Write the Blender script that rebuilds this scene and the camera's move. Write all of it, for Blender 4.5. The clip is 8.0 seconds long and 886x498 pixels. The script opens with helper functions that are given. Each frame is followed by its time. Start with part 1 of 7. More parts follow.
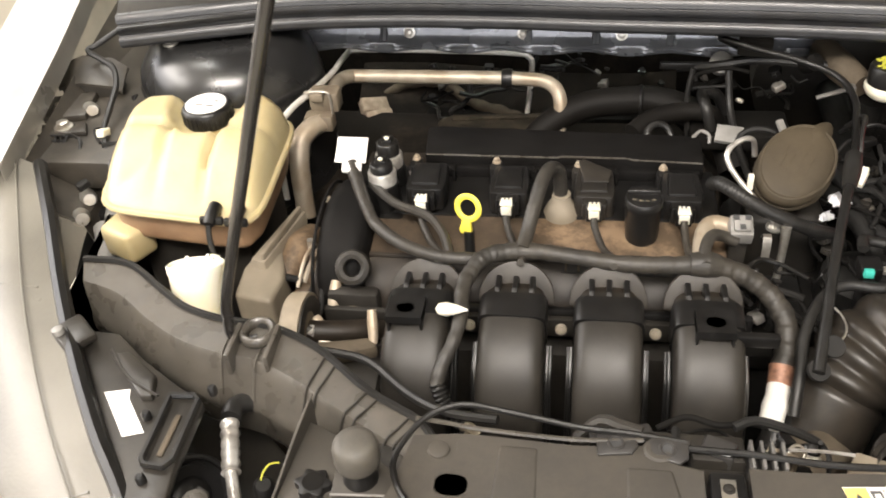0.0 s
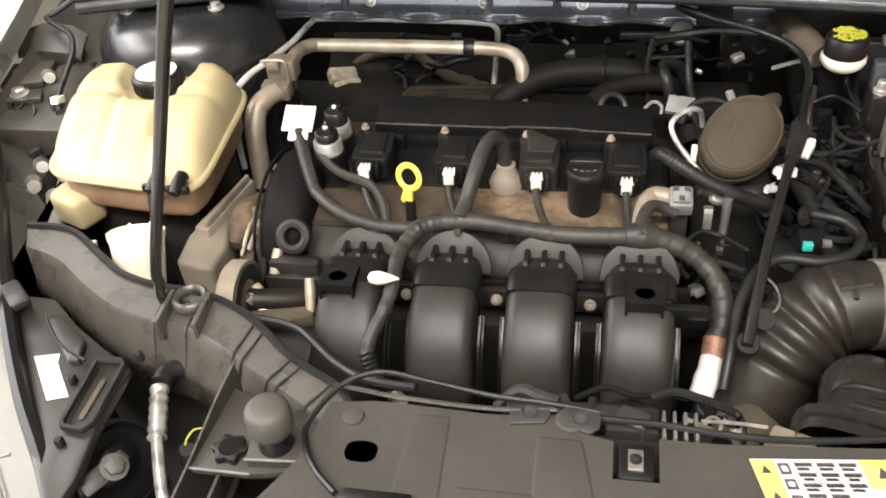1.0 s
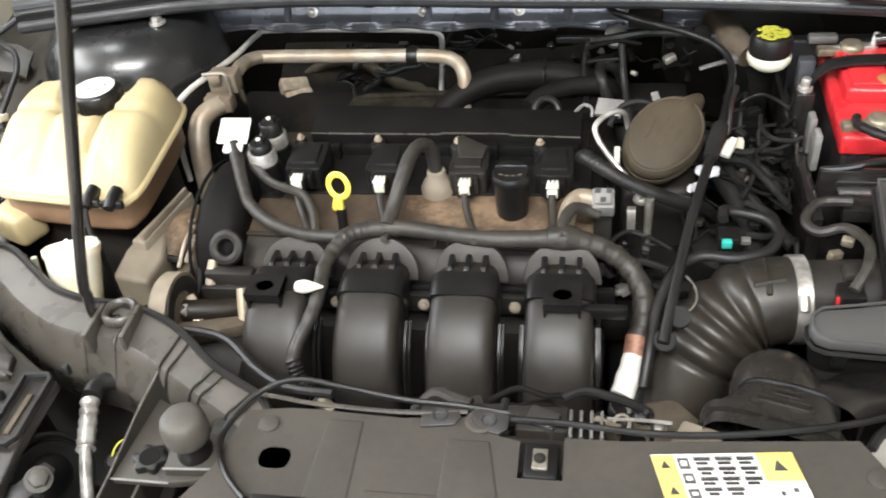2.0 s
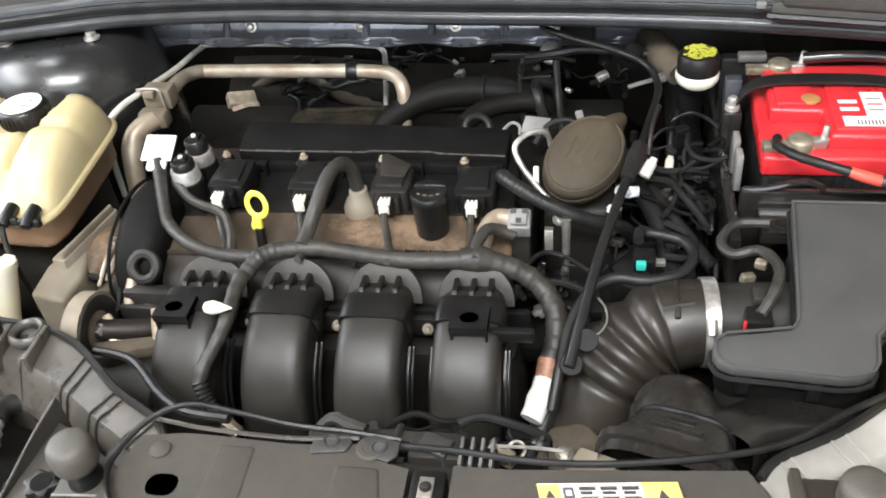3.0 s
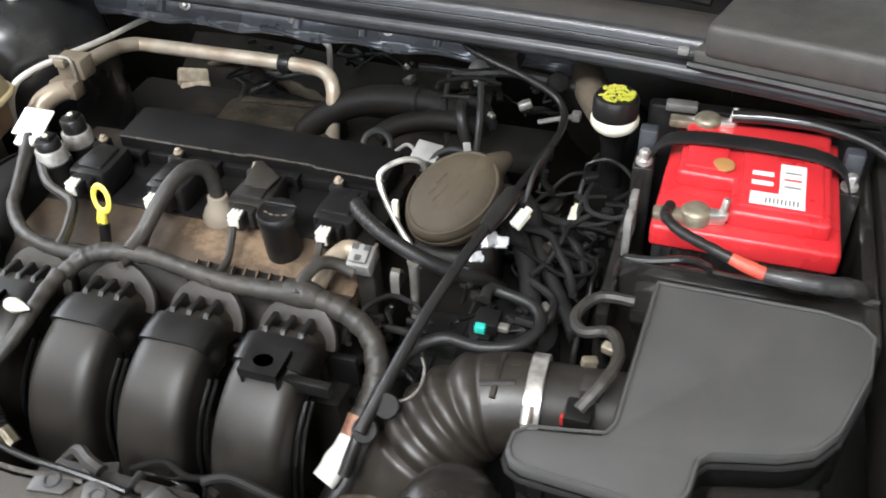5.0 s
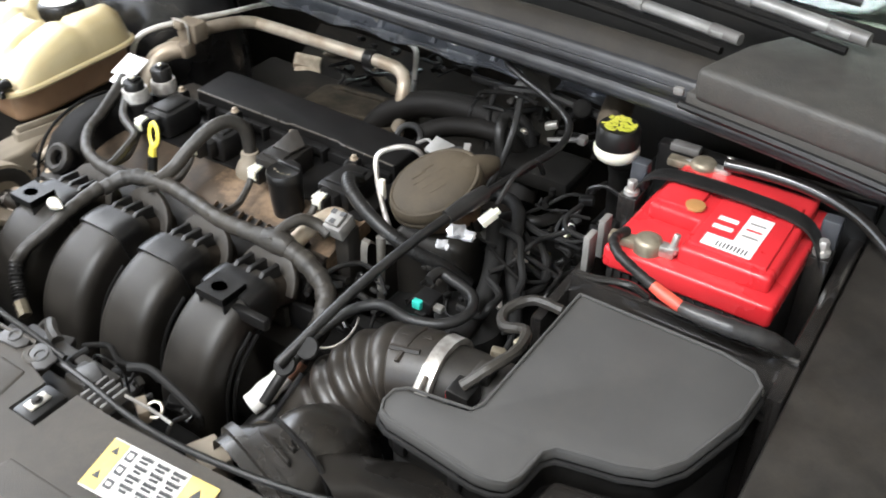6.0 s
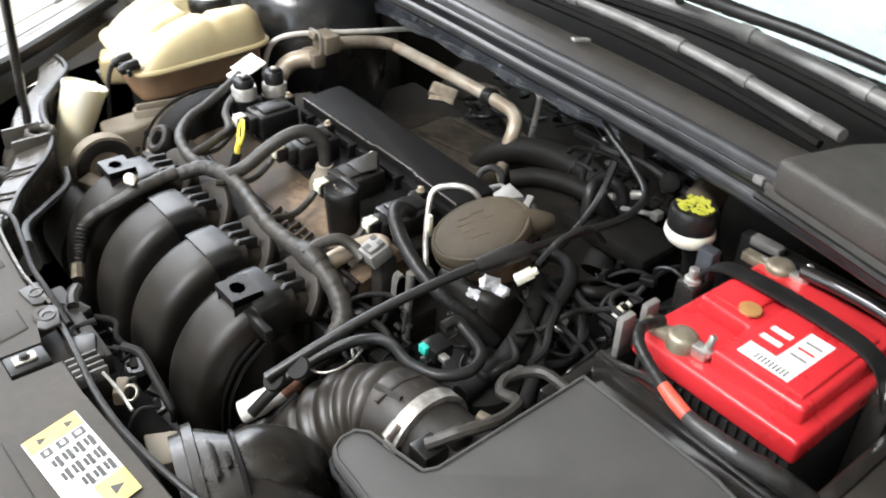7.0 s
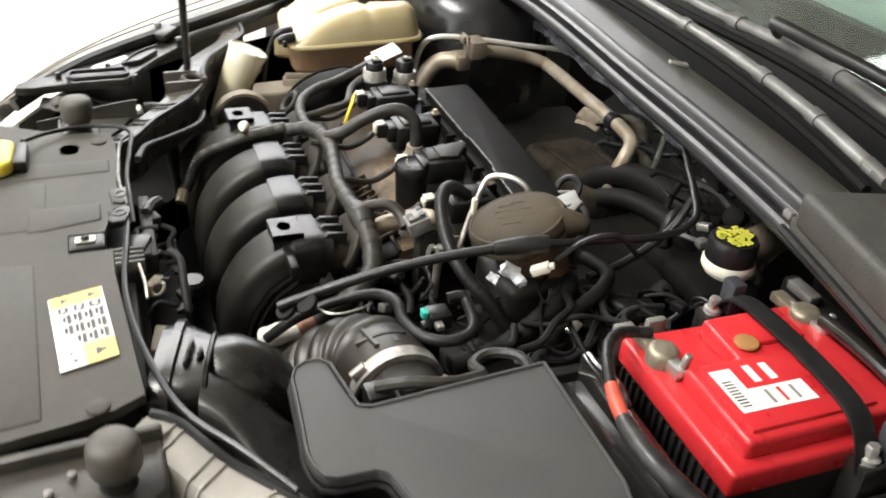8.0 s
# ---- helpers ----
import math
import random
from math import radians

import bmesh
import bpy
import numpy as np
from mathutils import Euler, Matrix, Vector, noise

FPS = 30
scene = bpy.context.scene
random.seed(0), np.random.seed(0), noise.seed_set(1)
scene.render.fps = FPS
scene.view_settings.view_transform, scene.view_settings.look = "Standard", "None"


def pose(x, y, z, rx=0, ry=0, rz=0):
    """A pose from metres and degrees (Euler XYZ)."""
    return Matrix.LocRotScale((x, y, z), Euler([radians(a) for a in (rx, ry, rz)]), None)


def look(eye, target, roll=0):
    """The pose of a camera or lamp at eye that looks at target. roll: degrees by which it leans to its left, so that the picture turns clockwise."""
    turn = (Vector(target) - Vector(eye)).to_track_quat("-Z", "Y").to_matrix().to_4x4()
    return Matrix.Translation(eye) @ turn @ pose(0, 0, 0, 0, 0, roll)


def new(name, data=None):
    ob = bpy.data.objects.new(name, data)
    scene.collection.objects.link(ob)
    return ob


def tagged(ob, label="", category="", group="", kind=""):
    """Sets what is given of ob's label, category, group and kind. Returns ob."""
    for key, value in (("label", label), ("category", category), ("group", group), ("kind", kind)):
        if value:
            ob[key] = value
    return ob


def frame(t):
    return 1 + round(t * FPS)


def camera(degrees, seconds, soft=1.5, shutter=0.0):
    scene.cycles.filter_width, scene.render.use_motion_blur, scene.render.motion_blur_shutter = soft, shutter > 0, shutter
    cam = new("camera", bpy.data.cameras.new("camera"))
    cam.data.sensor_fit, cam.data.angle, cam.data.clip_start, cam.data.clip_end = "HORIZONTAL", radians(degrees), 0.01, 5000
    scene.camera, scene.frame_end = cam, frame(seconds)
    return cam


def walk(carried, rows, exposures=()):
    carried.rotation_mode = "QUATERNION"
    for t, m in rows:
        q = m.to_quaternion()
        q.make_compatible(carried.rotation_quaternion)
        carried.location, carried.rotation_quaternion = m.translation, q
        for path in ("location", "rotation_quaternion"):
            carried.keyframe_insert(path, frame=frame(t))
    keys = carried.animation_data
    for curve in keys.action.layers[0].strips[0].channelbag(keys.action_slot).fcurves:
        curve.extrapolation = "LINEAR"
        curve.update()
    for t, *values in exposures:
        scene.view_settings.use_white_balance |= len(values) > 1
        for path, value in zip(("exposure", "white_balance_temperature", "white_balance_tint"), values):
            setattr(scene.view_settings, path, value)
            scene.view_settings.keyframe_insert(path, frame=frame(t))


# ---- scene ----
cam = camera(53.2, 8.0, 1.8, 0.4)
PATH = [
    (0, (0.161, 0.051, 1.439), (-0.157, 1.58, 0.188), -5.3),
    (0.5, (0.203, 0.066, 1.43), (-0.123, 1.572, 0.154), -5.4),
    (1, (0.245, 0.063, 1.425), (-0.108, 1.55, 0.135), -5.8),
    (1.5, (0.283, 0.054, 1.429), (-0.084, 1.542, 0.145), -6.5),
    (2, (0.324, 0.066, 1.43), (-0.028, 1.558, 0.146), -7.3),
    (2.2, (0.346, 0.071, 1.435), (0.004, 1.567, 0.152), -7.3),
    (3.3, (0.434, 0.105, 1.42), (0.071, 1.604, 0.148), -6.7),
    (3.5, (0.45, 0.112, 1.413), (0.063, 1.606, 0.142), -6.7),
    (4, (0.472, 0.158, 1.402), (0.053, 1.639, 0.125), -5.2),
    (4.5, (0.535, 0.227, 1.395), (0.091, 1.707, 0.124), -2.8),
    (5, (0.621, 0.253, 1.394), (0.099, 1.69, 0.105), -3.3),
    (5.2, (0.671, 0.259, 1.391), (0.083, 1.68, 0.114), -3.2),
    (6.3, (0.901, 0.277, 1.388), (-0.119, 1.521, 0.2), -0.1),
    (6.5, (0.916, 0.311, 1.378), (-0.166, 1.508, 0.196), 0.0),
    (7, (0.949, 0.402, 1.366), (-0.309, 1.467, 0.233), 2.3),
    (7.5, (1.01, 0.47, 1.35), (-0.422, 1.337, 0.256), 2.6),
    (8, (1.111, 0.545, 1.333), (-0.453, 1.193, 0.269), 4.5),
]
walk(cam, [(t, look(eye, target, roll)) for t, eye, target, roll in PATH],
     [(0, 0.95, 6920, 13), (1, 0.93, 6560, 12), (2, 0.97, 6230, 10), (3.5, 1.05, 6020, 10), (5, 1.04, 5980, 10), (6.5, 1.07, 6020, 10), (7.5, 1.06, 6220, 10), (8, 0.80, 6480, 10)])

# ---- world and light: sky, sun and unseen area lamps added as fill ----
world = bpy.data.worlds.new("workshop_sky")
scene.world = world
world.use_nodes = True
wn = world.node_tree
sky = wn.nodes.new("ShaderNodeTexSky")
sky.sky_type = "NISHITA"
sky.sun_disc = False
sky.sun_elevation, sky.sun_rotation = radians(42), radians(250)
wn.nodes["Background"].inputs["Strength"].default_value = 0.10
wn.links.new(sky.outputs["Color"], wn.nodes["Background"].inputs["Color"])

sun_data = bpy.data.lights.new("sun", "SUN")
sun_data.energy, sun_data.angle, sun_data.color = 2.0, radians(3), (1.0, 0.95, 0.86)
sun = new("sun", sun_data)
sun.matrix_world = look((-6, 1.5, 5), (-3.2, 1.2, 0))


def area(name, eye, target, sx, sy, power, colour):
    d = bpy.data.lights.new(name, "AREA")
    d.shape, d.size, d.size_y, d.energy, d.color = "RECTANGLE", sx, sy, power, colour
    ob = new(name, d)
    ob.matrix_world = look(eye, target)
    return ob


# area lamps added to brighten the bay; no window, skylight or fitting is built
area("left_daylight", (-2.95, 1.4, 1.75), (0.2, 0.9, 0.85), 3.0, 2.2, 42, (1.0, 0.98, 0.95))
area("high_left_fill", (-2.7, 0.5, 2.85), (0.2, 0.75, 0.85), 2.6, 0.9, 50, (1.0, 0.985, 0.96))
area("front_fill", (0.4, -2.5, 1.85), (0.3, 1.0, 0.85), 4.0, 2.0, 40, (1.0, 0.98, 0.95))
area("overhead_fill", (0.15, -0.85, 3.1), (0.2, 0.7, 0.8), 1.8, 0.55, 72, (1.0, 0.975, 0.93))
area("rear_top_fill", (-0.45, 1.75, 3.2), (-0.1, 1.45, 0.9), 2.0, 1.3, 54, (0.97, 1.0, 0.98))


# ---- materials ----
def mat(name, base, rough=0.5, metal=0.0, second=None, scale=40.0, amount=0.5, bump=0.15, fine=400.0, spec=0.5, dust=0.0,
        dust_colour=(0.20, 0.165, 0.12), coat=0.0, through_light=0.0, wavy=0.2, dust_span=(0.38, 0.72), dust_fine=0.55):
    """A surface with variation at two scales, fine relief and an uneven film of dust."""
    m = bpy.data.materials.new(name)
    m.use_nodes = True
    n, l = m.node_tree.nodes, m.node_tree.links
    b = n["Principled BSDF"]
    co = n.new("ShaderNodeTexCoord")
    big, small = n.new("ShaderNodeTexNoise"), n.new("ShaderNodeTexNoise")
    big.inputs["Scale"].default_value, big.inputs["Detail"].default_value = scale, 5
    small.inputs["Scale"].default_value, small.inputs["Detail"].default_value = fine, 3
    for t in (big, small):
        l.new(co.outputs["Object"], t.inputs["Vector"])
    if second is None:
        second = tuple(c * 0.7 for c in base)
    ramp = n.new("ShaderNodeValToRGB")
    ramp.color_ramp.elements[0].position, ramp.color_ramp.elements[1].position = 0.5 - 0.25 * amount, 0.62
    ramp.color_ramp.elements[0].color, ramp.color_ramp.elements[1].color = (*second, 1), (*base, 1)
    l.new(big.outputs["Fac"], ramp.inputs["Fac"])
    col = ramp.outputs["Color"]
    if dust:
        d1 = n.new("ShaderNodeTexNoise")
        d1.inputs["Scale"].default_value, d1.inputs["Detail"].default_value, d1.inputs["Roughness"].default_value = 14.0, 8, 0.7
        l.new(co.outputs["Object"], d1.inputs["Vector"])
        mr = n.new("ShaderNodeMapRange")
        mr.inputs["From Min"].default_value, mr.inputs["From Max"].default_value = dust_span
        mr.inputs["To Min"].default_value, mr.inputs["To Max"].default_value = dust * (0.25 if dust_span[0] < 0.4 else 0.0), dust
        d2 = n.new("ShaderNodeTexNoise")
        d2.inputs["Scale"].default_value, d2.inputs["Detail"].default_value, d2.inputs["Roughness"].default_value = 110.0, 9, 0.75
        l.new(co.outputs["Object"], d2.inputs["Vector"])
        add = n.new("ShaderNodeMath")
        add.operation = "MULTIPLY_ADD"
        add.inputs[1].default_value = dust_fine
        l.new(d2.outputs["Fac"], add.inputs[0])
        half = n.new("ShaderNodeMath")
        half.operation = "MULTIPLY_ADD"
        half.inputs[1].default_value, half.inputs[2].default_value = 0.9, -0.22
        l.new(d1.outputs["Fac"], half.inputs[0])
        l.new(half.outputs[0], add.inputs[2])
        l.new(add.outputs[0], mr.inputs["Value"])
        mix = n.new("ShaderNodeMix")
        mix.data_type = "RGBA"
        mix.inputs["B"].default_value = (*dust_colour, 1)
        l.new(mr.outputs["Result"], mix.inputs["Factor"])
        l.new(col, mix.inputs["A"])
        col = mix.outputs["Result"]
    l.new(col, b.inputs["Base Color"])
    rr = n.new("ShaderNodeMapRange")
    rr.inputs["To Min"].default_value, rr.inputs["To Max"].default_value = max(0.03, rough - 0.1), min(1, rough + 0.12)
    l.new(big.outputs["Fac"], rr.inputs["Value"])
    l.new(rr.outputs["Result"], b.inputs["Roughness"])
    b.inputs["Metallic"].default_value = metal
    b.inputs["Specular IOR Level"].default_value = spec
    b.inputs["Coat Weight"].default_value = coat
    b.inputs["Coat Roughness"].default_value = 0.06
    if through_light:
        b.inputs["Subsurface Weight"].default_value = through_light
        b.inputs["Subsurface Radius"].default_value = (0.02, 0.015, 0.008)
        b.inputs["Subsurface Scale"].default_value = 0.6
    if bump:
        bu = n.new("ShaderNodeBump")
        bu.inputs["Strength"].default_value, bu.inputs["Distance"].default_value = min(1.0, bump * 1.2), 0.0008
        hs = n.new("ShaderNodeMath")
        hs.operation = "MULTIPLY_ADD"
        hs.inputs[1].default_value = wavy
        l.new(big.outputs["Fac"], hs.inputs[0])
        l.new(small.outputs["Fac"], hs.inputs[2])
        l.new(hs.outputs[0], bu.inputs["Height"])
        l.new(bu.outputs["Normal"], b.inputs["Normal"])
    return m


BLACK = mat("black_plastic", (0.0075, 0.0075, 0.0078), 0.33, dust=0.03, spec=0.4)
BARM = mat("matt_black_plastic", (0.0060, 0.0060, 0.0060), 0.60, dust=0.05, dust_colour=(0.08, 0.06, 0.045), spec=0.10, bump=0.2)
RUNNER = mat("satin_black_plastic", (0.0165, 0.0148, 0.0128), 0.45, dust=0.06, bump=0.08, fine=900, spec=0.40)
GREY = mat("dusty_grey_plastic", (0.060, 0.055, 0.048), 0.28, dust=0.18, bump=0.25, fine=800)
PANEL = mat("front_cover_plastic", (0.047, 0.0435, 0.0385), 0.54, second=(0.039, 0.036, 0.032), scale=9, dust=0.14, spec=0.26, bump=0.25, fine=900)
LID = mat("airbox_plastic", (0.060, 0.0580, 0.055), 0.60, second=(0.052, 0.0505, 0.048), scale=18, dust=0.06, dust_span=(0.5, 0.8), bump=0.12, fine=700, spec=0.32)
SCUT = mat("scuttle_plastic", (0.031, 0.0298, 0.028), 0.55, second=(0.037, 0.0357, 0.033), dust=0.13, bump=0.6, fine=420)
FLANGE = mat("flange_plastic", (0.015, 0.013, 0.0108), 0.5, dust=0.22, dust_colour=(0.14, 0.115, 0.085))
RUBBER = mat("rubber", (0.013, 0.013, 0.013), 0.38, dust=0.04, bump=0.2, spec=0.32)
HOSEB = mat("dusty_hose_rubber", (0.0065, 0.006, 0.0055), 0.6, dust=0.05, dust_colour=(0.09, 0.07, 0.05), spec=0.16)
DUCT = mat("duct_rubber", (0.009, 0.0088, 0.0082), 0.40, dust=0.20, dust_colour=(0.15, 0.115, 0.08))
INLET = mat("glossy_duct_plastic", (0.012, 0.0115, 0.011), 0.26, second=(0.008, 0.0078, 0.0075), scale=16, dust=0.10, dust_colour=(0.15, 0.12, 0.085), bump=0.12, fine=500)
TAPE = mat("harness_tape", (0.020, 0.0192, 0.018), 0.46, dust=0.17, spec=0.40, bump=0.5, fine=300, wavy=0.7, scale=70)
TANK = mat("tank_plastic", (0.51, 0.425, 0.238), 0.36, second=(0.43, 0.34, 0.18), scale=14, amount=0.9, dust=0.16, through_light=0.15, bump=0.08)
TANKLOW = mat("tank_plastic_brown", (0.30, 0.18, 0.10), 0.4, second=(0.20, 0.11, 0.06), scale=18, dust=0.25)
WHITEP = mat("white_plastic", (0.80, 0.77, 0.66), 0.4, second=(0.72, 0.68, 0.55), scale=20, dust=0.06, through_light=0.15)
RED = mat("red_plastic", (0.62, 0.030, 0.036), 0.28, second=(0.50, 0.018, 0.024), scale=15, dust=0.03, bump=0.1)
STEEL = mat("steel", (0.68, 0.66, 0.62), 0.32, 0.65, second=(0.35, 0.32, 0.29), scale=60, bump=0.1)
FOIL = mat("crumpled_foil", (0.86, 0.86, 0.88), 0.34, 0.35, second=(0.6, 0.6, 0.62), scale=70, bump=0.2)
CREAM = mat("cream_plastic", (0.87, 0.84, 0.72), 0.4, second=(0.80, 0.73, 0.52), scale=14, dust=0.04, through_light=0.2, bump=0.05)
AMBER = mat("amber_plug", (0.40, 0.20, 0.07), 0.4, second=(0.35, 0.18, 0.06), dust=0.1)
ZINC = mat("zinc_plate", (0.62, 0.60, 0.55), 0.36, 0.85, second=(0.42, 0.38, 0.32), scale=50)
ALU = mat("dusty_aluminium", (0.52, 0.455, 0.365), 0.42, 0.35, second=(0.36, 0.285, 0.205), scale=25, dust=0.3)
PIPE = mat("bright_pipe", (0.80, 0.78, 0.73), 0.33, 0.2, second=(0.66, 0.63, 0.57), scale=40, dust=0.06)
TOWER = mat("tower_paint", (0.020, 0.0197, 0.0197), 0.27, 0.1, bump=0.02, scale=8, spec=0.8)
BEIGE = mat("dusty_beige_metal", (0.24, 0.20, 0.145), 0.6, 0.1, second=(0.13, 0.10, 0.07), scale=22, dust=0.35)
SURROUND = mat("dusty_panel_plastic", (0.028, 0.0248, 0.021), 0.42, second=(0.018, 0.016, 0.014), scale=14, dust=0.17, bump=0.2)
SIDEM = mat("black_panel_plastic", (0.017, 0.0158, 0.0145), 0.34, second=(0.0115, 0.0107, 0.0098), scale=14, dust=0.10, bump=0.12)
DIRTY = mat("dirty_engine_metal", (0.042, 0.030, 0.0195), 0.62, 0.0, second=(0.010, 0.0078, 0.006), scale=11, amount=1.2, dust=0.85, dust_fine=0.24, spec=0.32,
            dust_colour=(0.24, 0.163, 0.101), dust_span=(0.315, 0.465))
BROWNEND = mat("darker_brown_metal", (0.046, 0.033, 0.022), 0.55, second=(0.016, 0.012, 0.0088), scale=15, amount=1.2, dust=0.55, dust_fine=0.3, dust_span=(0.33, 0.55), dust_colour=(0.14, 0.10, 0.066), spec=0.35)
BROWNDK = mat("dark_brown_metal", (0.017, 0.0124, 0.0086), 0.5, second=(0.009, 0.007, 0.0052), scale=18, amount=1.0, dust=0.18, dust_span=(0.45, 0.75), dust_colour=(0.12, 0.09, 0.062), spec=0.35)
BROWN = mat("brown_dusty_pad", (0.0105, 0.0084, 0.0065), 0.85, second=(0.006, 0.005, 0.0042), scale=18, amount=1.0, dust=0.22, dust_span=(0.47, 0.70), dust_colour=(0.075, 0.056, 0.04), spec=0.12)
REARPAN = mat("dusty_rear_casting", (0.022, 0.018, 0.0125), 0.8, second=(0.0075, 0.006, 0.0048), scale=28, amount=1.1, dust=0.36, dust_span=(0.44, 0.70), dust_colour=(0.085, 0.068, 0.048), spec=0.12)
DOME = mat("brown_cap_plastic", (0.044, 0.033, 0.0185), 0.7, second=(0.028, 0.021, 0.012), scale=14, dust=0.18, bump=0.2, dust_colour=(0.14, 0.11, 0.075), spec=0.35)
HUMP = mat("brown_casting", (0.055, 0.042, 0.029), 0.75, second=(0.03, 0.024, 0.017), scale=12, amount=1.0, dust=0.4, spec=0.25)
COILDUST = mat("browned_plastic", (0.011, 0.0095, 0.008), 0.48, second=(0.007, 0.0065, 0.006), scale=30, amount=1.0, dust=0.06)
DARK = mat("dark_metal", (0.016, 0.015, 0.0138), 0.52, 0.0, dust=0.10, spec=0.3)
PAINTED = mat("blue_grey_painted_steel", (0.265, 0.277, 0.303), 0.26, 0.45, second=(0.165, 0.173, 0.19), scale=16, dust=0.12)
GLOSS = mat("black_paint", (0.010, 0.010, 0.011), 0.2, 0.0, coat=0.6, dust=0.10, bump=0.02)
PAINT = mat("silver_body_paint", (0.55, 0.53, 0.49), 0.3, 0.35, coat=0.5, bump=0.02, scale=6)
HOOKM = mat("dull_blue_steel", (0.06, 0.065, 0.078), 0.35, 0.3, second=(0.04, 0.044, 0.05), scale=16, dust=0.1)
SEALM = mat("seal_rubber", (0.024, 0.0255, 0.029), 0.32, dust=0.06, bump=0.1, spec=0.55)
COWLM = mat("cowl_plastic", (0.0165, 0.0150, 0.0130), 0.40, second=(0.0110, 0.0100, 0.0087), scale=10, dust=0.13, dust_colour=(0.15, 0.125, 0.095), spec=0.34)
YELLOW = mat("yellow_plastic", (0.84, 0.70, 0.07), 0.4, second=(0.74, 0.60, 0.07), dust=0.05)
YGREEN = mat("yellow_green_print", (0.48, 0.46, 0.06), 0.5, second=(0.42, 0.42, 0.04))
WASHCAP = mat("pale_yellow_cap", (0.78, 0.70, 0.22), 0.4, second=(0.70, 0.64, 0.26), scale=40, dust=0.08, bump=0.05)
TEAL = mat("teal_plastic", (0.05, 0.52, 0.42), 0.4)
PAPER = mat("label_paper", (0.82, 0.80, 0.76), 0.5, second=(0.72, 0.69, 0.64), scale=30, bump=0.03)
CELL = mat("label_grey_print", (0.075, 0.075, 0.075), 0.5, bump=0)
INK = mat("label_ink", (0.05, 0.05, 0.05), 0.5, bump=0)
LABELY = mat("label_yellow", (0.74, 0.56, 0.16), 0.5, bump=0)
COPPER = mat("copper_tape", (0.34, 0.17, 0.11), 0.5, 0.2, second=(0.10, 0.055, 0.04), scale=110, amount=1.0, bump=0.5, wavy=1.0)
CABLEGREY = mat("grey_cable_tape", (0.035, 0.035, 0.036), 0.35, second=(0.015, 0.015, 0.016), scale=60, dust=0.1, bump=0.3)
ORANGE = mat("orange_sleeve", (0.74, 0.115, 0.065), 0.45, second=(0.55, 0.07, 0.045), scale=60)
FOAM = mat("tan_foam", (0.52, 0.41, 0.31), 0.9, second=(0.34, 0.26, 0.19), scale=60, bump=0.5)
BRASS = mat("corroded_brass", (0.36, 0.315, 0.235), 0.42, 0.55, second=(0.15, 0.125, 0.085), scale=80, amount=1.1, dust=0.2, bump=0.4)
CASTING = mat("dusty_casting", (0.235, 0.20, 0.15), 0.6, 0.0, second=(0.12, 0.098, 0.07), scale=16, amount=0.9, dust=0.3)
CONN = mat("grey_connector", (0.22, 0.215, 0.205), 0.45, dust=0.2)
BUFFER = mat("buffer_rubber", (0.055, 0.052, 0.046), 0.55, second=(0.040, 0.037, 0.033), scale=30, dust=0.25, bump=0.25)
FINM = mat("grey_fin", (0.11, 0.107, 0.104), 0.4, dust=0.15)
DASH = mat("grey_dashboard", (0.11, 0.125, 0.11), 0.6, second=(0.09, 0.10, 0.088), scale=8, bump=0.2, fine=300)
DISC = mat("disc_rubber", (0.026, 0.026, 0.027), 0.4, dust=0.10)
LAMPBACK = mat("headlamp_reflector", (0.20, 0.19, 0.16), 0.35, 0.3, second=(0.15, 0.14, 0.12), scale=9, bump=0.3, fine=120)
# near-black for the trough, and for deep shade put into the colour
TROUGHD = mat("trough_and_shade_black", (0.0062, 0.0062, 0.0062), 0.7, dust=0.03, spec=0.06)
WIPERM = mat("weathered_grey_arm", (0.25, 0.246, 0.238), 0.38, 0.3, second=(0.15, 0.147, 0.14), scale=30, dust=0.08)
# grey plastic lightened so that glare sits in its base colour
GLAREGREY = mat("glare_pale_plastic", (0.36, 0.345, 0.315), 0.22, 0.0, second=(0.24, 0.228, 0.205), scale=14, dust=0.15, bump=0.15)
# black plastic that also carries the bay's shade on gearbox, hoses and wires
TROUGH = mat("black_plastic_and_shade", (0.013, 0.013, 0.013), 0.6, dust=0.03, spec=0.2)
FLOORM = mat("floor_tile", (0.50, 0.46, 0.38), 0.4, second=(0.42, 0.38, 0.31), scale=3, bump=0.05)
WALLM = mat("painted_wall", (0.62, 0.60, 0.55), 0.8, second=(0.55, 0.53, 0.48), scale=2, bump=0.1, fine=60)
CEILM = mat("painted_ceiling", (0.70, 0.69, 0.66), 0.85, scale=2, bump=0.1, fine=60)


def clear(name, colour, rough):
    m = bpy.data.materials.new(name)
    m.use_nodes = True
    b = m.node_tree.nodes["Principled BSDF"]
    b.inputs["Base Color"].default_value = (*colour, 1)
    b.inputs["Transmission Weight"].default_value = 1.0
    b.inputs["Roughness"].default_value = rough
    b.inputs["IOR"].default_value = 1.45
    return m


LENS = mat("weathered_lamp_lens", (0.14, 0.13, 0.108), 0.34, second=(0.075, 0.07, 0.058), scale=9, amount=1.3, dust=0.12, bump=0.25, fine=260, coat=0.1)
GLASS = clear("windscreen_glass", (0.62, 0.78, 0.70), 0.02)

# ---- building helpers ----
OFFSET = {}


def thing(name, base, label, category, group="", kind=""):
    ob = new(name)
    ob.empty_display_size = 0.02
    ob.location = base
    OFFSET[ob.name] = Vector(base)
    return tagged(ob, label, category, group, kind)


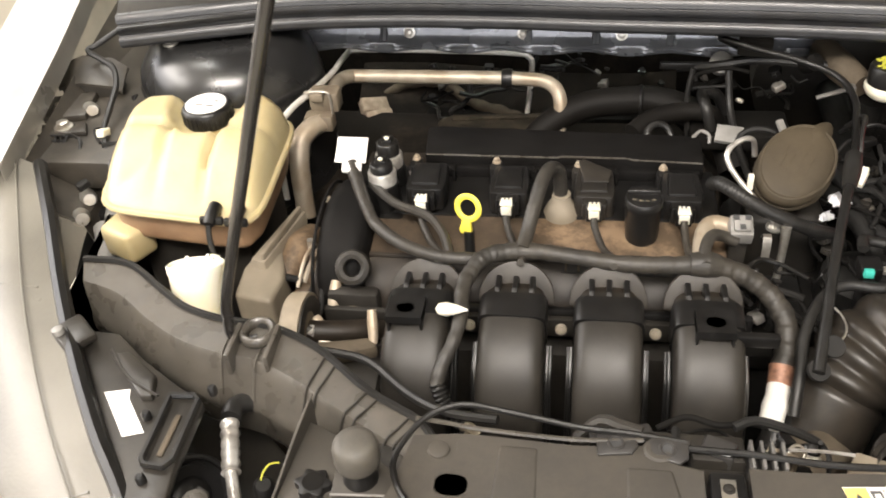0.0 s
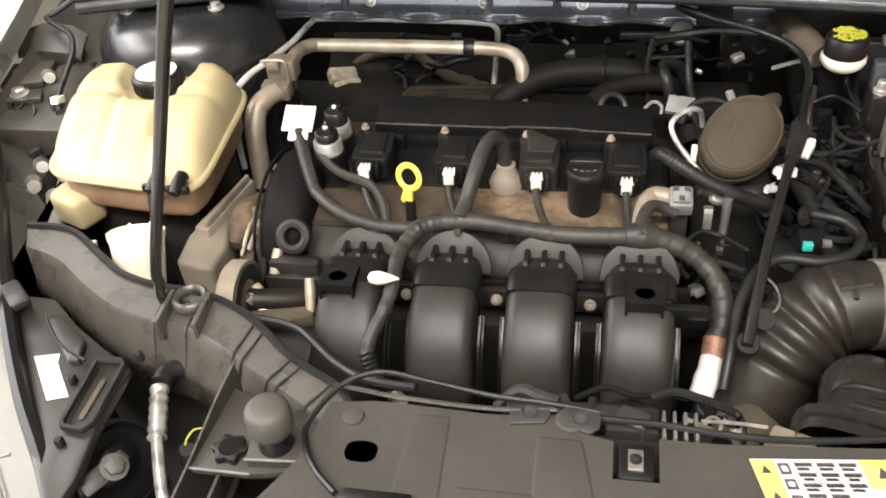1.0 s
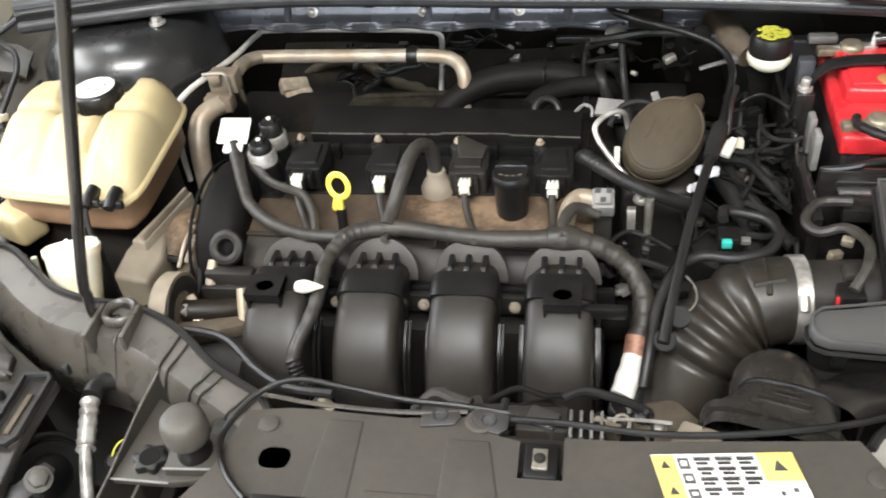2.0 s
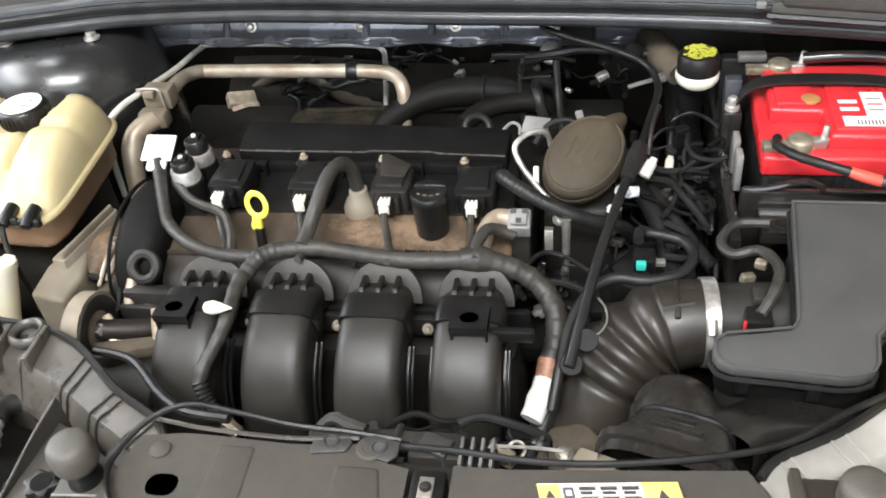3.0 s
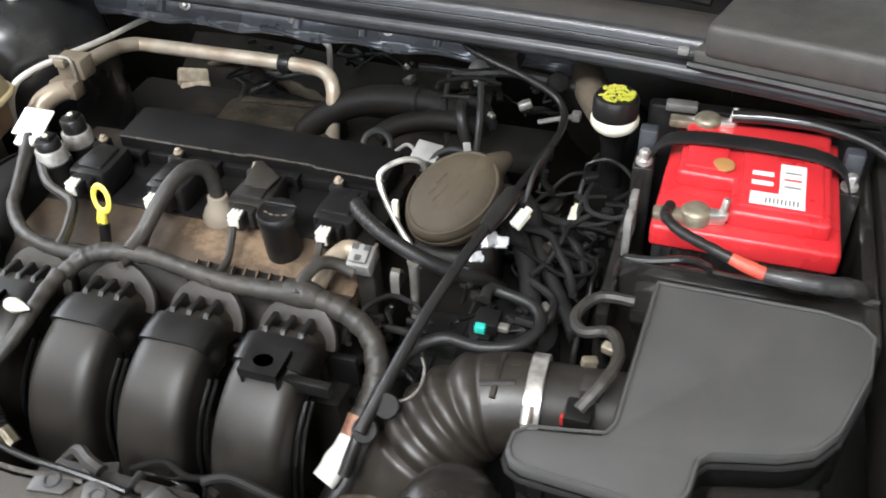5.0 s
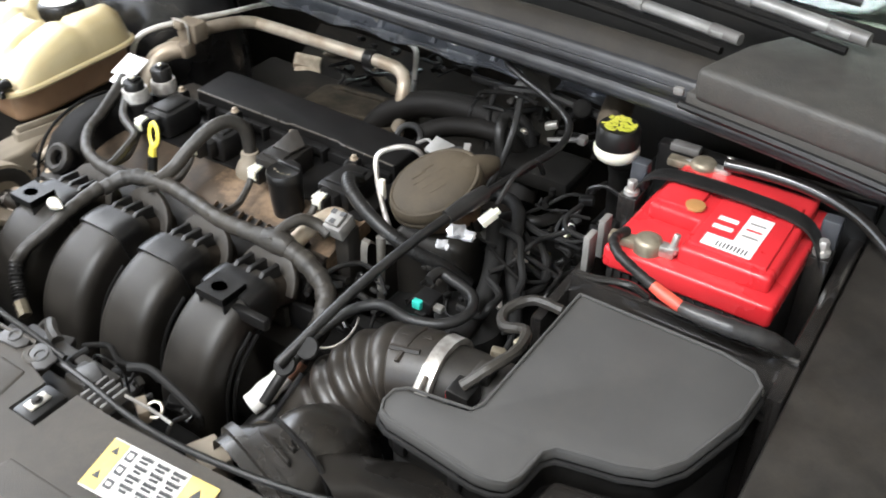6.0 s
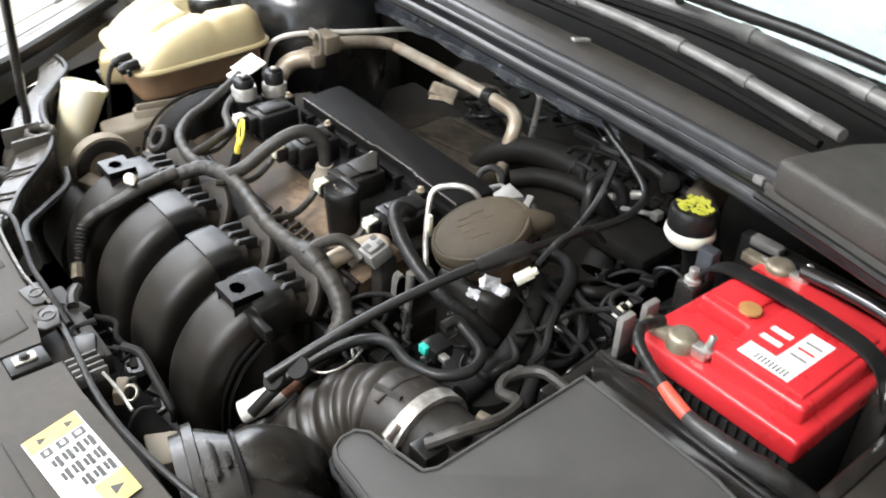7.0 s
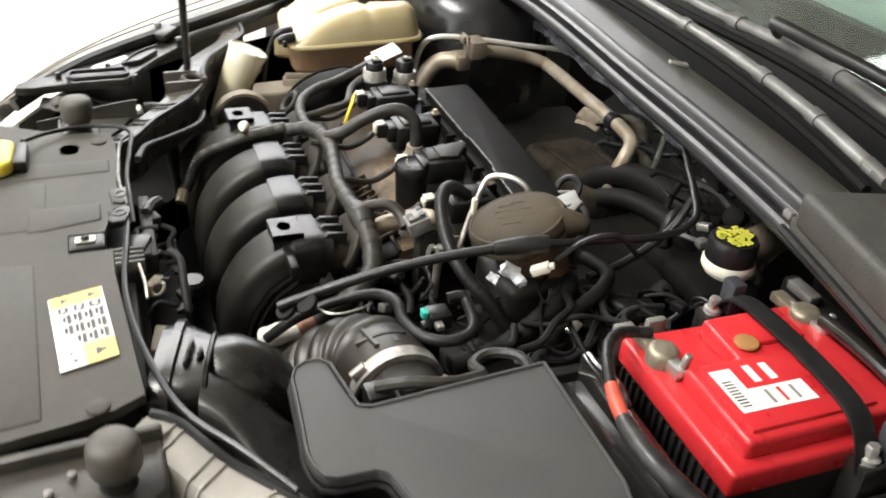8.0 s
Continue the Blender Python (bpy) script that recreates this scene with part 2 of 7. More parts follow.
def part(name, bm, material, parent=None, label="", smooth=44):
    """Links a bmesh, given in world metres, as one mesh object."""
    me = bpy.data.meshes.new(name)
    bmesh.ops.recalc_face_normals(bm, faces=bm.faces)
    for f in bm.faces:
        f.smooth = True
    for e in bm.edges:
        if len(e.link_faces) == 2 and e.calc_face_angle(0) > radians(smooth):
            e.smooth = False
    bm.to_mesh(me)
    bm.free()
    me.materials.append(material)
    ob = new(name, me)
    if parent is not None:
        ob.parent = parent
        ob.location = -OFFSET[parent.name]
    OFFSET[ob.name] = Vector((0, 0, 0))
    if label:
        ob["label"] = label
    return ob


def solo(name, bm, material, label, category, group="", kind="", smooth=44):
    return tagged(part(name, bm, material, None, "", smooth), label, category, group, kind)


def moved(bm, m):
    bm.transform(m)
    return bm


def joined(*bms):
    out = bmesh.new()
    for b in bms:
        me = bpy.data.meshes.new("temp")
        b.to_mesh(me)
        out.from_mesh(me)
        b.free()
        bpy.data.meshes.remove(me)
    return out


def soften(bm, width, seg=2, angle=40):
    es = [e for e in bm.edges if len(e.link_faces) == 2 and e.calc_face_angle(0) > radians(angle)]
    if width > 0 and es:
        bmesh.ops.bevel(bm, geom=es, offset=width, segments=seg, affect="EDGES", profile=0.5, clamp_overlap=True)
    return bm


def box(x0, x1, y0, y1, z0, z1, bev=0.002, seg=2):
    bm = bmesh.new()
    bmesh.ops.create_cube(bm, size=1)
    bm.transform(Matrix.Translation(((x0 + x1) / 2, (y0 + y1) / 2, (z0 + z1) / 2)) @ Matrix.Diagonal((abs(x1 - x0), abs(y1 - y0), abs(z1 - z0), 1)))
    return soften(bm, bev, seg)


def prism(pts, z0, z1, bev=0.002, seg=2, shear=(0, 0, 0)):
    """An extruded outline. shear: rise per metre along x and y from the height at shear[2]."""
    bm = bmesh.new()
    lo = [bm.verts.new((x, y, z0)) for x, y in pts]
    hi = [bm.verts.new((x, y, z1)) for x, y in pts]
    bm.faces.new(lo[::-1])
    bm.faces.new(hi)
    n = len(pts)
    for i in range(n):
        bm.faces.new((lo[i], lo[(i + 1) % n], hi[(i + 1) % n], hi[i]))
    bmesh.ops.recalc_face_normals(bm, faces=bm.faces)
    soften(bm, bev, seg)
    if shear[0] or shear[1]:
        for v in bm.verts:
            v.co.z += shear[0] * v.co.x + shear[1] * (v.co.y - shear[2])
    return bm


def spline(pts, per=8, closed=False):
    pts = [Vector(p) for p in pts]
    n, out = len(pts), []
    for i in range(n if closed else n - 1):
        if closed:
            a, b, c, d = (pts[(i + k) % n] for k in (-1, 0, 1, 2))
        else:
            a, b, c, d = pts[max(i - 1, 0)], pts[i], pts[i + 1], pts[min(i + 2, n - 1)]
        for k in range(per):
            t = k / per
            out.append(0.5 * ((2 * b) + (c - a) * t + (2 * a - 5 * b + 4 * c - d) * t * t + (3 * b - a - 3 * c + d) * t ** 3))
    if not closed:
        out.append(pts[-1])
    return out


def tube(pts, r, n=10, per=8, wave=None, straight=False, flat=1.0):
    """A hose along a smooth line. r: a radius, or radii along it. wave(s in metres, share): a factor on the radius."""
    line = [Vector(p) for p in pts] if straight else spline(pts, per)
    m = len(line)
    rs = [r] * m if isinstance(r, (int, float)) else [float(np.interp(i / (m - 1), np.linspace(0, 1, len(r)), r)) for i in range(m)]
    bm, rings, s, up = bmesh.new(), [], 0.0, None
    for i, p in enumerate(line):
        d = (line[min(i + 1, m - 1)] - line[max(i - 1, 0)]).normalized()
        if up is None:
            up = d.orthogonal().normalized() if abs(d.z) > 0.95 else (Vector((0, 0, 1)) - d * d.z).normalized()
        up = (up - d * up.dot(d)).normalized()
        side = d.cross(up)
        if i:
            s += (p - line[i - 1]).length
        k = rs[i] * (wave(s, i / (m - 1)) if wave else 1)
        rings.append([bm.verts.new(p + (up * math.sin(2 * math.pi * j / n) * flat + side * math.cos(2 * math.pi * j / n)) * k) for j in range(n)])
    for a, b in zip(rings, rings[1:]):
        for j in range(n):
            bm.faces.new((a[j], a[(j + 1) % n], b[(j + 1) % n], b[j]))
    bm.faces.new(rings[0][::-1])
    bm.faces.new(rings[-1])
    return bm


def ribs(pitch, depth):
    return lambda s, share: 1 + depth * math.sin(2 * math.pi * s / pitch)


def lathe(profile, n=24):
    """A turned form round z from (radius, height) pairs."""
    bm, rings = bmesh.new(), []
    for r, z in profile:
        rings.append([bm.verts.new((r * math.cos(2 * math.pi * j / n), r * math.sin(2 * math.pi * j / n), z)) for j in range(n)])
    for a, b in zip(rings, rings[1:]):
        for j in range(n):
            bm.faces.new((a[j], a[(j + 1) % n], b[(j + 1) % n], b[j]))
    bm.faces.new(rings[0][::-1])
    bm.faces.new(rings[-1])
    return bm


def at(x, y, z, rx=0, ry=0, rz=0):
    return pose(x, y, z, rx, ry, rz)


def ring(r, thick, n=24, m=8, flat=1.0):
    bm, rows = bmesh.new(), []
    for i in range(n):
        a = 2 * math.pi * i / n
        rows.append([bm.verts.new(((r + thick * math.cos(2 * math.pi * j / m)) * math.cos(a), (r + thick * math.cos(2 * math.pi * j / m)) * math.sin(a),
                                   thick * flat * math.sin(2 * math.pi * j / m))) for j in range(m)])
    for i in range(n):
        for j in range(m):
            bm.faces.new((rows[i][j], rows[(i + 1) % n][j], rows[(i + 1) % n][(j + 1) % m], rows[i][(j + 1) % m]))
    return bm


def skin(rows, thick=0.0):
    """A sheet through rows of points, with thickness below it where wanted."""
    bm = bmesh.new()
    vs = [[bm.verts.new(p) for p in row] for row in rows]
    for a, b in zip(vs, vs[1:]):
        for i in range(len(a) - 1):
            bm.faces.new((a[i], a[i + 1], b[i + 1], b[i]))
    if thick:
        lo = [[bm.verts.new(Vector(p) - Vector((0, 0, thick))) for p in row] for row in rows]
        for a, b in zip(lo, lo[1:]):
            for i in range(len(a) - 1):
                bm.faces.new((a[i], b[i], b[i + 1], a[i + 1]))
        rim = vs[0] + [r[-1] for r in vs[1:]] + vs[-1][-2::-1] + [r[0] for r in vs[-2:0:-1]]
        rlo = lo[0] + [r[-1] for r in lo[1:]] + lo[-1][-2::-1] + [r[0] for r in lo[-2:0:-1]]
        for i in range(len(rim)):
            j = (i + 1) % len(rim)
            bm.faces.new((rim[i], rlo[i], rlo[j], rim[j]))
    return bm


def bolt(x, y, z, r=0.006, h=0.006):
    """A flanged hexagon head standing on z."""
    return moved(joined(lathe([(r * 1.45, 0), (r * 1.45, h * 0.25), (r * 1.1, h * 0.3)], 18), lathe([(r, h * 0.25), (r, h * 0.9), (r * 0.8, h)], 6)), at(x, y, z))

# ---- the room ----
# walls, ceiling and both doorways are unseen, added to enclose the car
solo("floor", box(-3.2, 4.2, -2.7, 5.2, -0.1, 0.0, 0), FLOORM, "pale beige workshop floor with dull sheen", "floor", kind="structure")
solo("wall_west", joined(box(-3.25, -3.1, -2.7, -0.2, 0, 3.3, 0), box(-3.25, -3.1, 3.0, 5.2, 0, 3.3, 0), box(-3.25, -3.1, -0.2, 3.0, 2.85, 3.3, 0)), WALLM,
     "pale painted workshop wall with a wide open door", "wall", kind="structure")
solo("wall_east", box(4.1, 4.25, -2.7, 5.2, 0, 3.3, 0), WALLM, "pale painted workshop wall", "wall", kind="structure")
solo("wall_south", joined(box(-3.1, -1.8, -2.8, -2.65, 0, 3.3, 0), box(2.6, 4.1, -2.8, -2.65, 0, 3.3, 0), box(-1.8, 2.6, -2.8, -2.65, 2.95, 3.3, 0)), WALLM,
     "pale painted workshop wall with a wide open door", "wall", kind="structure")
solo("wall_north", box(-3.1, 4.1, 5.1, 5.25, 0, 3.3, 0), WALLM, "pale painted workshop wall", "wall", kind="structure")
solo("ceiling", box(-3.25, 4.25, -2.8, 5.25, 3.3, 3.4, 0), CEILM, "plain white workshop ceiling", "ceiling", kind="structure")
solo("ground", box(-40, -3.26, -40, 40, -0.14, -0.02, 0), FLOORM, "pale paved yard outside the open door", "ground", kind="structure")

# ---- the car's body round the engine bay ----
MID = 0.287
car = thing("car", (MID, 1.2, 0.0), "silver car with its bonnet open, seen at the front end", "car")


def mirror(p):
    return (2 * MID - p[0], p[1], p[2])


def fender_rows(flip):
    rows = []
    for y, x, z in ((0.86, -0.55, 0.885), (0.98, -0.565, 0.905), (1.10, -0.58, 0.925), (1.25, -0.60, 0.955), (1.45, -0.63, 0.985), (1.8, -0.64, 1.01)):
        row = [(x, y, z - 0.035), (x, y, z - 0.004), (x - 0.008, y, z), (x - 0.06, y, z + 0.004), (x - 0.115, y, z - 0.016), (x - 0.16, y, z - 0.075),
               (x - 0.18, y, z - 0.22), (x - 0.185, y, 0.42)]
        rows.append([mirror(p) if flip else p for p in row])
    return rows


part("fender", skin(fender_rows(False), 0.004), PAINT, car, "silver painted front wing with a rolled inner edge")
part("fender", skin(fender_rows(True), 0.004), PAINT, car, "silver painted front wing with a rolled inner edge")

# raised bonnet, held up by the prop rod
bon = [[(MID + u * (0.80 - 0.10 * s), 1.34 - 0.68 * s - 0.05 * math.sin(math.pi * s) * 0 + 0.03 * u * u * (1 - s), 1.13 + 0.86 * s + 0.04 * math.sin(math.pi * s) - 0.03 * u * u) for u in np.linspace(-1, 1, 9)] for s in np.linspace(0, 1, 7)]
part("bonnet", skin(bon, 0.025), PANEL, car, "raised bonnet with a dark lined underside")

# gutters and aprons inside the wings
for flip in (False, True):
    g = [[(-0.552 - (y - .86) * 0.11, y, 0.846 + (y - 0.86) * 0.10), (-0.53 - (y - .86) * 0.10, y, 0.815 + (y - 0.86) * 0.08), (-0.475 - (y - .86) * 0.05, y, 0.79)] for y in (0.87, 1.0, 1.15, 1.3, 1.45)]
    g = [[mirror(p) for p in r] if flip else r for r in g]
    part("gutter", skin(g, 0.004), SURROUND, car, "dusty dark inner wing gutter")
    a = [[(-0.475 - (y - .86) * 0.05, y, 0.79), (-0.46, y, 0.72), (-0.45, y, 0.6), (-0.40, y, 0.35)] for y in (0.87, 1.0, 1.15, 1.45)]
    a = [[mirror(p) for p in r] if flip else r for r in a]
    part("inner_apron", skin(a, 0.004), SURROUND, car, "dusty inner wing apron")
# lower aprons, filler plate and front wall are added to hide the lit floor
for flip in (False, True):
    g = [[(-0.44, y, z), (-0.44, y, 0.32)] for y, z in ((0.38, 0.66), (0.6, 0.75), (0.88, 0.80))]
    part("lower_apron", skin([[mirror(p) for p in r] if flip else r for r in g], 0.004), DARK, car)
part("gap_filler", prism([(-0.44, 0.42), (-0.12, 0.42), (-0.12, 0.60), (-0.25, 0.72), (-0.40, 0.80), (-0.44, 0.80)], 0.64, 0.652, 0.002), DARK, car)
part("radiator_support", box(-0.43, 1.0, 0.37, 0.40, 0.32, 0.62, 0.004), DARK, car)
part("firewall", box(-0.62, 1.19, 1.46, 1.48, 0.3, 1.0, 0), BROWN, car, "dust-covered dark firewall")
part("undertray", box(-0.45, 1.02, 0.36, 1.46, 0.30, 0.32, 0), DARK, car)
for flip in (False, True):
    wx = 2 * MID + 0.56 if flip else -0.56
    w = part("wheel", moved(lathe([(0.001, -0.09), (0.20, -0.085), (0.215, -0.09), (0.215, 0.09), (0.20, 0.085), (0.001, 0.06)], 32), at(wx, 1.22, 0.315, 0, 90)), ZINC, car)
    part("tyre", moved(lathe([(0.215, -0.09), (0.29, -0.10), (0.312, -0.085), (0.315, 0.0), (0.312, 0.085), (0.29, 0.10), (0.215, 0.09)], 40), at(wx, 1.22, 0.315, 0, 90)), RUBBER, w)
part("bumper", soften(prism([(-0.42, 0.38), (-0.25, 0.24), (0.05, 0.16), (MID, 0.145), (0.52, 0.16), (0.82, 0.24), (0.99, 0.38)], 0.32, 0.70, 0.03, 3), 0), PAINT, car, "silver painted front bumper")


def headlight(flip):
    inner = [(-0.535, 0.905, 0.855), (-0.468, 0.800, 0.845), (-0.402, 0.692, 0.836), (-0.338, 0.597, 0.832), (-0.280, 0.518, 0.826), (-0.238, 0.468, 0.818), (-0.190, 0.408, 0.800)]
    outer = [(-0.66, 0.93, 0.83), (-0.63, 0.82, 0.812), (-0.585, 0.71, 0.794), (-0.525, 0.60, 0.774), (-0.46, 0.50, 0.752), (-0.405, 0.42, 0.728), (-0.345, 0.345, 0.69)]
    fix = mirror if flip else tuple

    def rows(dz, c):
        out = []
        for a, b in zip(inner, outer):
            a, b = Vector(a), Vector(b)
            out.append([fix(a.lerp(b, k) + Vector((0, 0, dz + c * math.sin(math.pi * k) * 0.02))) for k in np.linspace(0, 1, 7)])
        return out

    h = part("headlight", skin(rows(-0.035, 0.4), 0.02), LAMPBACK, car, "headlight with a ribbed reflector under a weathered lens")
    lens = part("lens", skin(rows(0.0, 1.0), 0.004), LENS, h, "yellowed cloudy plastic lens")
    for k in range(14):
        a = Vector(fix(Vector(inner[2]).lerp(Vector(inner[5]), k / 13))) + Vector((0, 0, -0.03))
        b = Vector(fix(Vector(outer[2]).lerp(Vector(outer[5]), k / 13))) + Vector((0, 0, -0.03))
        part("reflector_rib", tube([a.lerp(b, 0.12) + Vector((0, 0, 0.0295 + 0.007)), a.lerp(b, 0.5) + Vector((0, 0, 0.0295 + 0.0195)), a.lerp(b, 0.88) + Vector((0, 0, 0.0295 + 0.007))], 0.0022, 6, 4), LENS, h)
    for k, r in ((0.22, 0.0012), (0.62, 0.0012)):
        line = [Vector(fix(Vector(a).lerp(Vector(b), k))) + Vector((0, 0, 0.0035 + math.sin(math.pi * k) * 0.02)) for a, b in zip(inner, outer)]
        part("lens_ridge", tube(line, r, 6, 6), LENS, lens)
    part("rim", tube([fix(Vector(p) + Vector((0.006, 0, -0.002))) for p in inner], 0.009, 8, 6, flat=1.3), BLACK, h, "black lamp edge")
    return h


headlight(False)
headlight(True)

# strut towers
for flip in (False, True):
    cx, cy = (-0.372, 1.185) if not flip else (2 * MID + 0.372, 1.185)
    tower = part("strut_tower", moved(lathe([(0.142, 0.55), (0.140, 0.78), (0.136, 0.83), (0.126, 0.868), (0.108, 0.893), (0.082, 0.905), (0.04, 0.908), (0.001, 0.908)], 56), at(cx, cy, 0)),
                 TOWER, car, "smooth black domed strut tower")
    for k in range(3):
        a = radians(95 + 120 * k)
        part("tower_bolt", bolt(cx + 0.075 * math.cos(a), cy + 0.075 * math.sin(a), 0.9055, 0.008, 0.010), STEEL, tower)
part("apron_shelf", prism([(-0.56, 0.93), (-0.45, 0.93), (-0.43, 1.09), (-0.46, 1.3), (-0.60, 1.3)], 0.80, 0.842, 0.004), SURROUND, car, "dusty grey apron shelf")
part("apron_shelf", prism([(0.80, 0.50), (1.12, 0.50), (1.12, 1.3), (0.80, 1.3)], 0.74, 0.832, 0.006), DARK, car, "dark apron cover")

# cowl: seal, rail, panel, wiper trough and windscreen
SEAL = [(-0.487, 1.107), (-0.40, 1.130), (-0.344, 1.144), (-0.256, 1.163), (-0.10, 1.170), (0.05, 1.163), (0.2, 1.150), (0.4, 1.136), (0.6, 1.111), (0.8, 1.068), (1.0, 1.005), (1.18, 0.94)]


def along(profile, line, lift=0.0):
    sp = spline([(x, y, 0) for x, y in line], 6)
    return [[(p.x, p.y + dy, dz + lift) for dy, dz in profile] for p in sp]


seal_profile = [(0.006, 0.9185), (-0.002, 0.920), (-0.005, 0.926), (-0.002, 0.932), (0.003, 0.934), (0.0035, 0.936), (-0.001, 0.939), (-0.001, 0.946), (0.005, 0.949), (0.0055, 0.951), (0.002, 0.954), (0.004, 0.961), (0.010, 0.963)]
part("bonnet_seal", skin(along(seal_profile, SEAL), 0.003), SEALM, car, "ribbed dark grey rubber bonnet seal", smooth=60)
part("cowl_panel", skin(along([(0.008, 0.960), (0.013, 0.964), (0.022, 0.9715), (0.030, 0.977), (0.036, 0.9785), (0.041, 0.976), (0.045, 0.968), (0.047, 0.956), (0.048, 0.944)], SEAL), 0.004), COWLM, car, "dusty grey-brown cowl panel")
part("wiper_trough", skin(along([(0.048, 0.948), (0.066, 0.926), (0.14, 0.926), (0.19, 0.955), (0.225, 0.985)], SEAL), 0.004), TROUGHD, car, "black wiper trough")
part("cowl_underside", skin(along([(0.006, 0.9185), (0.05, 0.925), (0.056, 0.921), (0.15, 0.919), (0.21, 0.96)], SEAL), 0.004), DARK, car)
ws = [[(x, 1.365 - 0.17 * ((x - MID) / 0.9) ** 2, 0.985), (x * 0.97, 1.55 - 0.15 * ((x - MID) / 0.9) ** 2, 1.105), (x * 0.93, 2.0 - 0.12 * ((x - MID) / 0.9) ** 2, 1.36)]
      for x in np.linspace(-0.5, 1.08, 12)]
screen = part("windscreen", skin(ws, 0.006), GLASS, car, "green-tinted windscreen")
screen.visible_shadow = False
part("dashboard", box(-0.45, 1.02, 1.50, 2.2, 0.55, 1.00, 0.05, 3), DASH, car, "grey dashboard behind the windscreen")

RAIL = [(0.024, 0.904), (0.020, 0.888), (0.010, 0.882), (0.006, 0.864), (0.002, 0.858), (-0.006, 0.855), (-0.008, 0.851), (-0.006, 0.847)]
rail = part("cowl_rail", skin([[(x, 1.247 - 0.03 * (x - 0.1) + dy, z + (0.003 * math.sin(52 * x) if k > 5 else 0)) for k, (dy, z) in enumerate(RAIL)] for x in np.linspace(-0.38, 0.46, 84)], 0.005), PAINTED, car,
            "blue-grey painted steel rail with bolts and slots")
for x in (-0.20, -0.022, 0.147, 0.30):
    part("slot", box(x - 0.008, x + 0.008, 1.252 - 0.03 * (x - 0.1), 1.262 - 0.03 * (x - 0.1), 0.872, 0.879, 0.001), BLACK, rail)
for x in (-0.11, 0.06, 0.201, 0.34):
    part("rail_bolt", moved(bolt(0, 0, 0, 0.006, 0.008), at(x, 1.251 - 0.03 * (x - 0.1), 0.868, 72)), STEEL, rail)
for x in (-0.15, 0.067, 0.165, 0.27, 0.38):
    part("rail_rib", tube([(x, 1.270 - 0.03 * (x - 0.1), 0.886), (x, 1.256 - 0.03 * (x - 0.1), 0.872), (x, 1.244 - 0.03 * (x - 0.1), 0.855)], 0.006, 8, 4), PAINTED, rail)
for x in (-0.25, -0.06, 0.11, 0.24):
    part("eyelet", moved(ring(0.005, 0.002, 16, 6), at(x, 1.243 - 0.03 * (x - 0.1), 0.851, 60)), PAINTED, rail)

scuttle = thing("scuttle_cover", (0.80, 1.16, 0.95), "black textured plastic scuttle box cover beside the cowl", "cover")
part("lid", prism([(0.604, 1.078), (0.78, 1.040), (1.10, 0.955), (1.14, 1.20), (0.68, 1.245), (0.628, 1.16)], 0.962, 0.999, 0.008, 3), SCUT, scuttle)
part("skirt", prism([(0.596, 1.084), (0.78, 1.044), (1.10, 0.958), (1.13, 1.19), (0.68, 1.23), (0.620, 1.16)], 0.944, 0.968, 0.003), SCUT, scuttle)
part("lip", tube([(0.592, 1.081, 0.953), (0.78, 1.041, 0.951), (1.10, 0.954, 0.948)], 0.004, 6, 6), BLACK, scuttle)
part("lip_end", box(0.580, 0.592, 1.088, 1.096, 0.957, 0.966, 0.003), CONN, scuttle, "worn grey corner piece")


def wiper(name, pts, r, joints, label):
    w = thing(name, pts[0], label, "wiper", "windscreen wipers")
    part("arm", tube(pts, r, 16, 6, flat=0.85), WIPERM, w)
    sp = spline(pts, 10)
    for j in joints:
        p, q = sp[int(j * (len(sp) - 2))], sp[int(j * (len(sp) - 2)) + 1]
        d = (q - p).normalized()
        part("joint", tube([p - d * 0.009, p + d * 0.009], max(r) * 1.2, 16, 2, straight=True, flat=0.9), WIPERM, w, "worn grey joint")
    part("tip", tube([sp[-3], Vector(pts[-1]) + (sp[-1] - sp[-4]).normalized() * 0.018], [max(r) * 1.02, max(r) * 0.9], 12, 2, straight=True), FINM, w, "dark ribbed end piece")
    part("blade", tube([Vector(p) - Vector((0, 0.006, 0.016)) for p in pts], 0.005, 6, 4), TROUGHD, w, "black rubber blade")
    return w


wiper("windscreen_wiper", [(-0.20, 1.235, 0.985), (0.05, 1.218, 1.005), (0.25, 1.203, 1.012), (0.364, 1.193, 1.013), (0.480, 1.186, 1.006), (0.604, 1.158, 1.004)],
      [0.0058, 0.0070, 0.0076, 0.0076, 0.0076], (0.40, 0.69, 0.85), "weathered grey wiper arm with joints lying along the cowl")
wiper("windscreen_wiper", [(0.10, 1.225, 1.03), (0.251, 1.222, 1.035), (0.401, 1.230, 1.035), (0.55, 1.215, 1.032), (0.72, 1.19, 1.02)],
      [0.0068, 0.0076, 0.0084, 0.0084], (0.35, 0.62, 0.85), "weathered grey wiper arm with joints behind the other")
tab_thing = thing("cowl_tab", (0.286, 1.188, 0.975), "small bright metal tab on the cowl edge", "clip")
part("tab", moved(box(-0.004, 0.004, -0.012, 0.012, -0.001, 0.003, 0.001), at(0.279, 1.170, 0.981, -10, 0, -12)), STEEL, tab_thing)
hook = thing("washer_hose", (0.43, 1.18, 1.07), "black ribbed hose end bent over the wiper arm", "hose")
part("hose", tube([(0.37, 1.222, 1.045), (0.385, 1.20, 1.062), (0.41, 1.185, 1.070), (0.47, 1.178, 1.072), (0.56, 1.19, 1.066), (0.72, 1.20, 1.05)], [0.005, 0.007, 0.0075, 0.007, 0.005], 12, 8), RUBBER, hook)

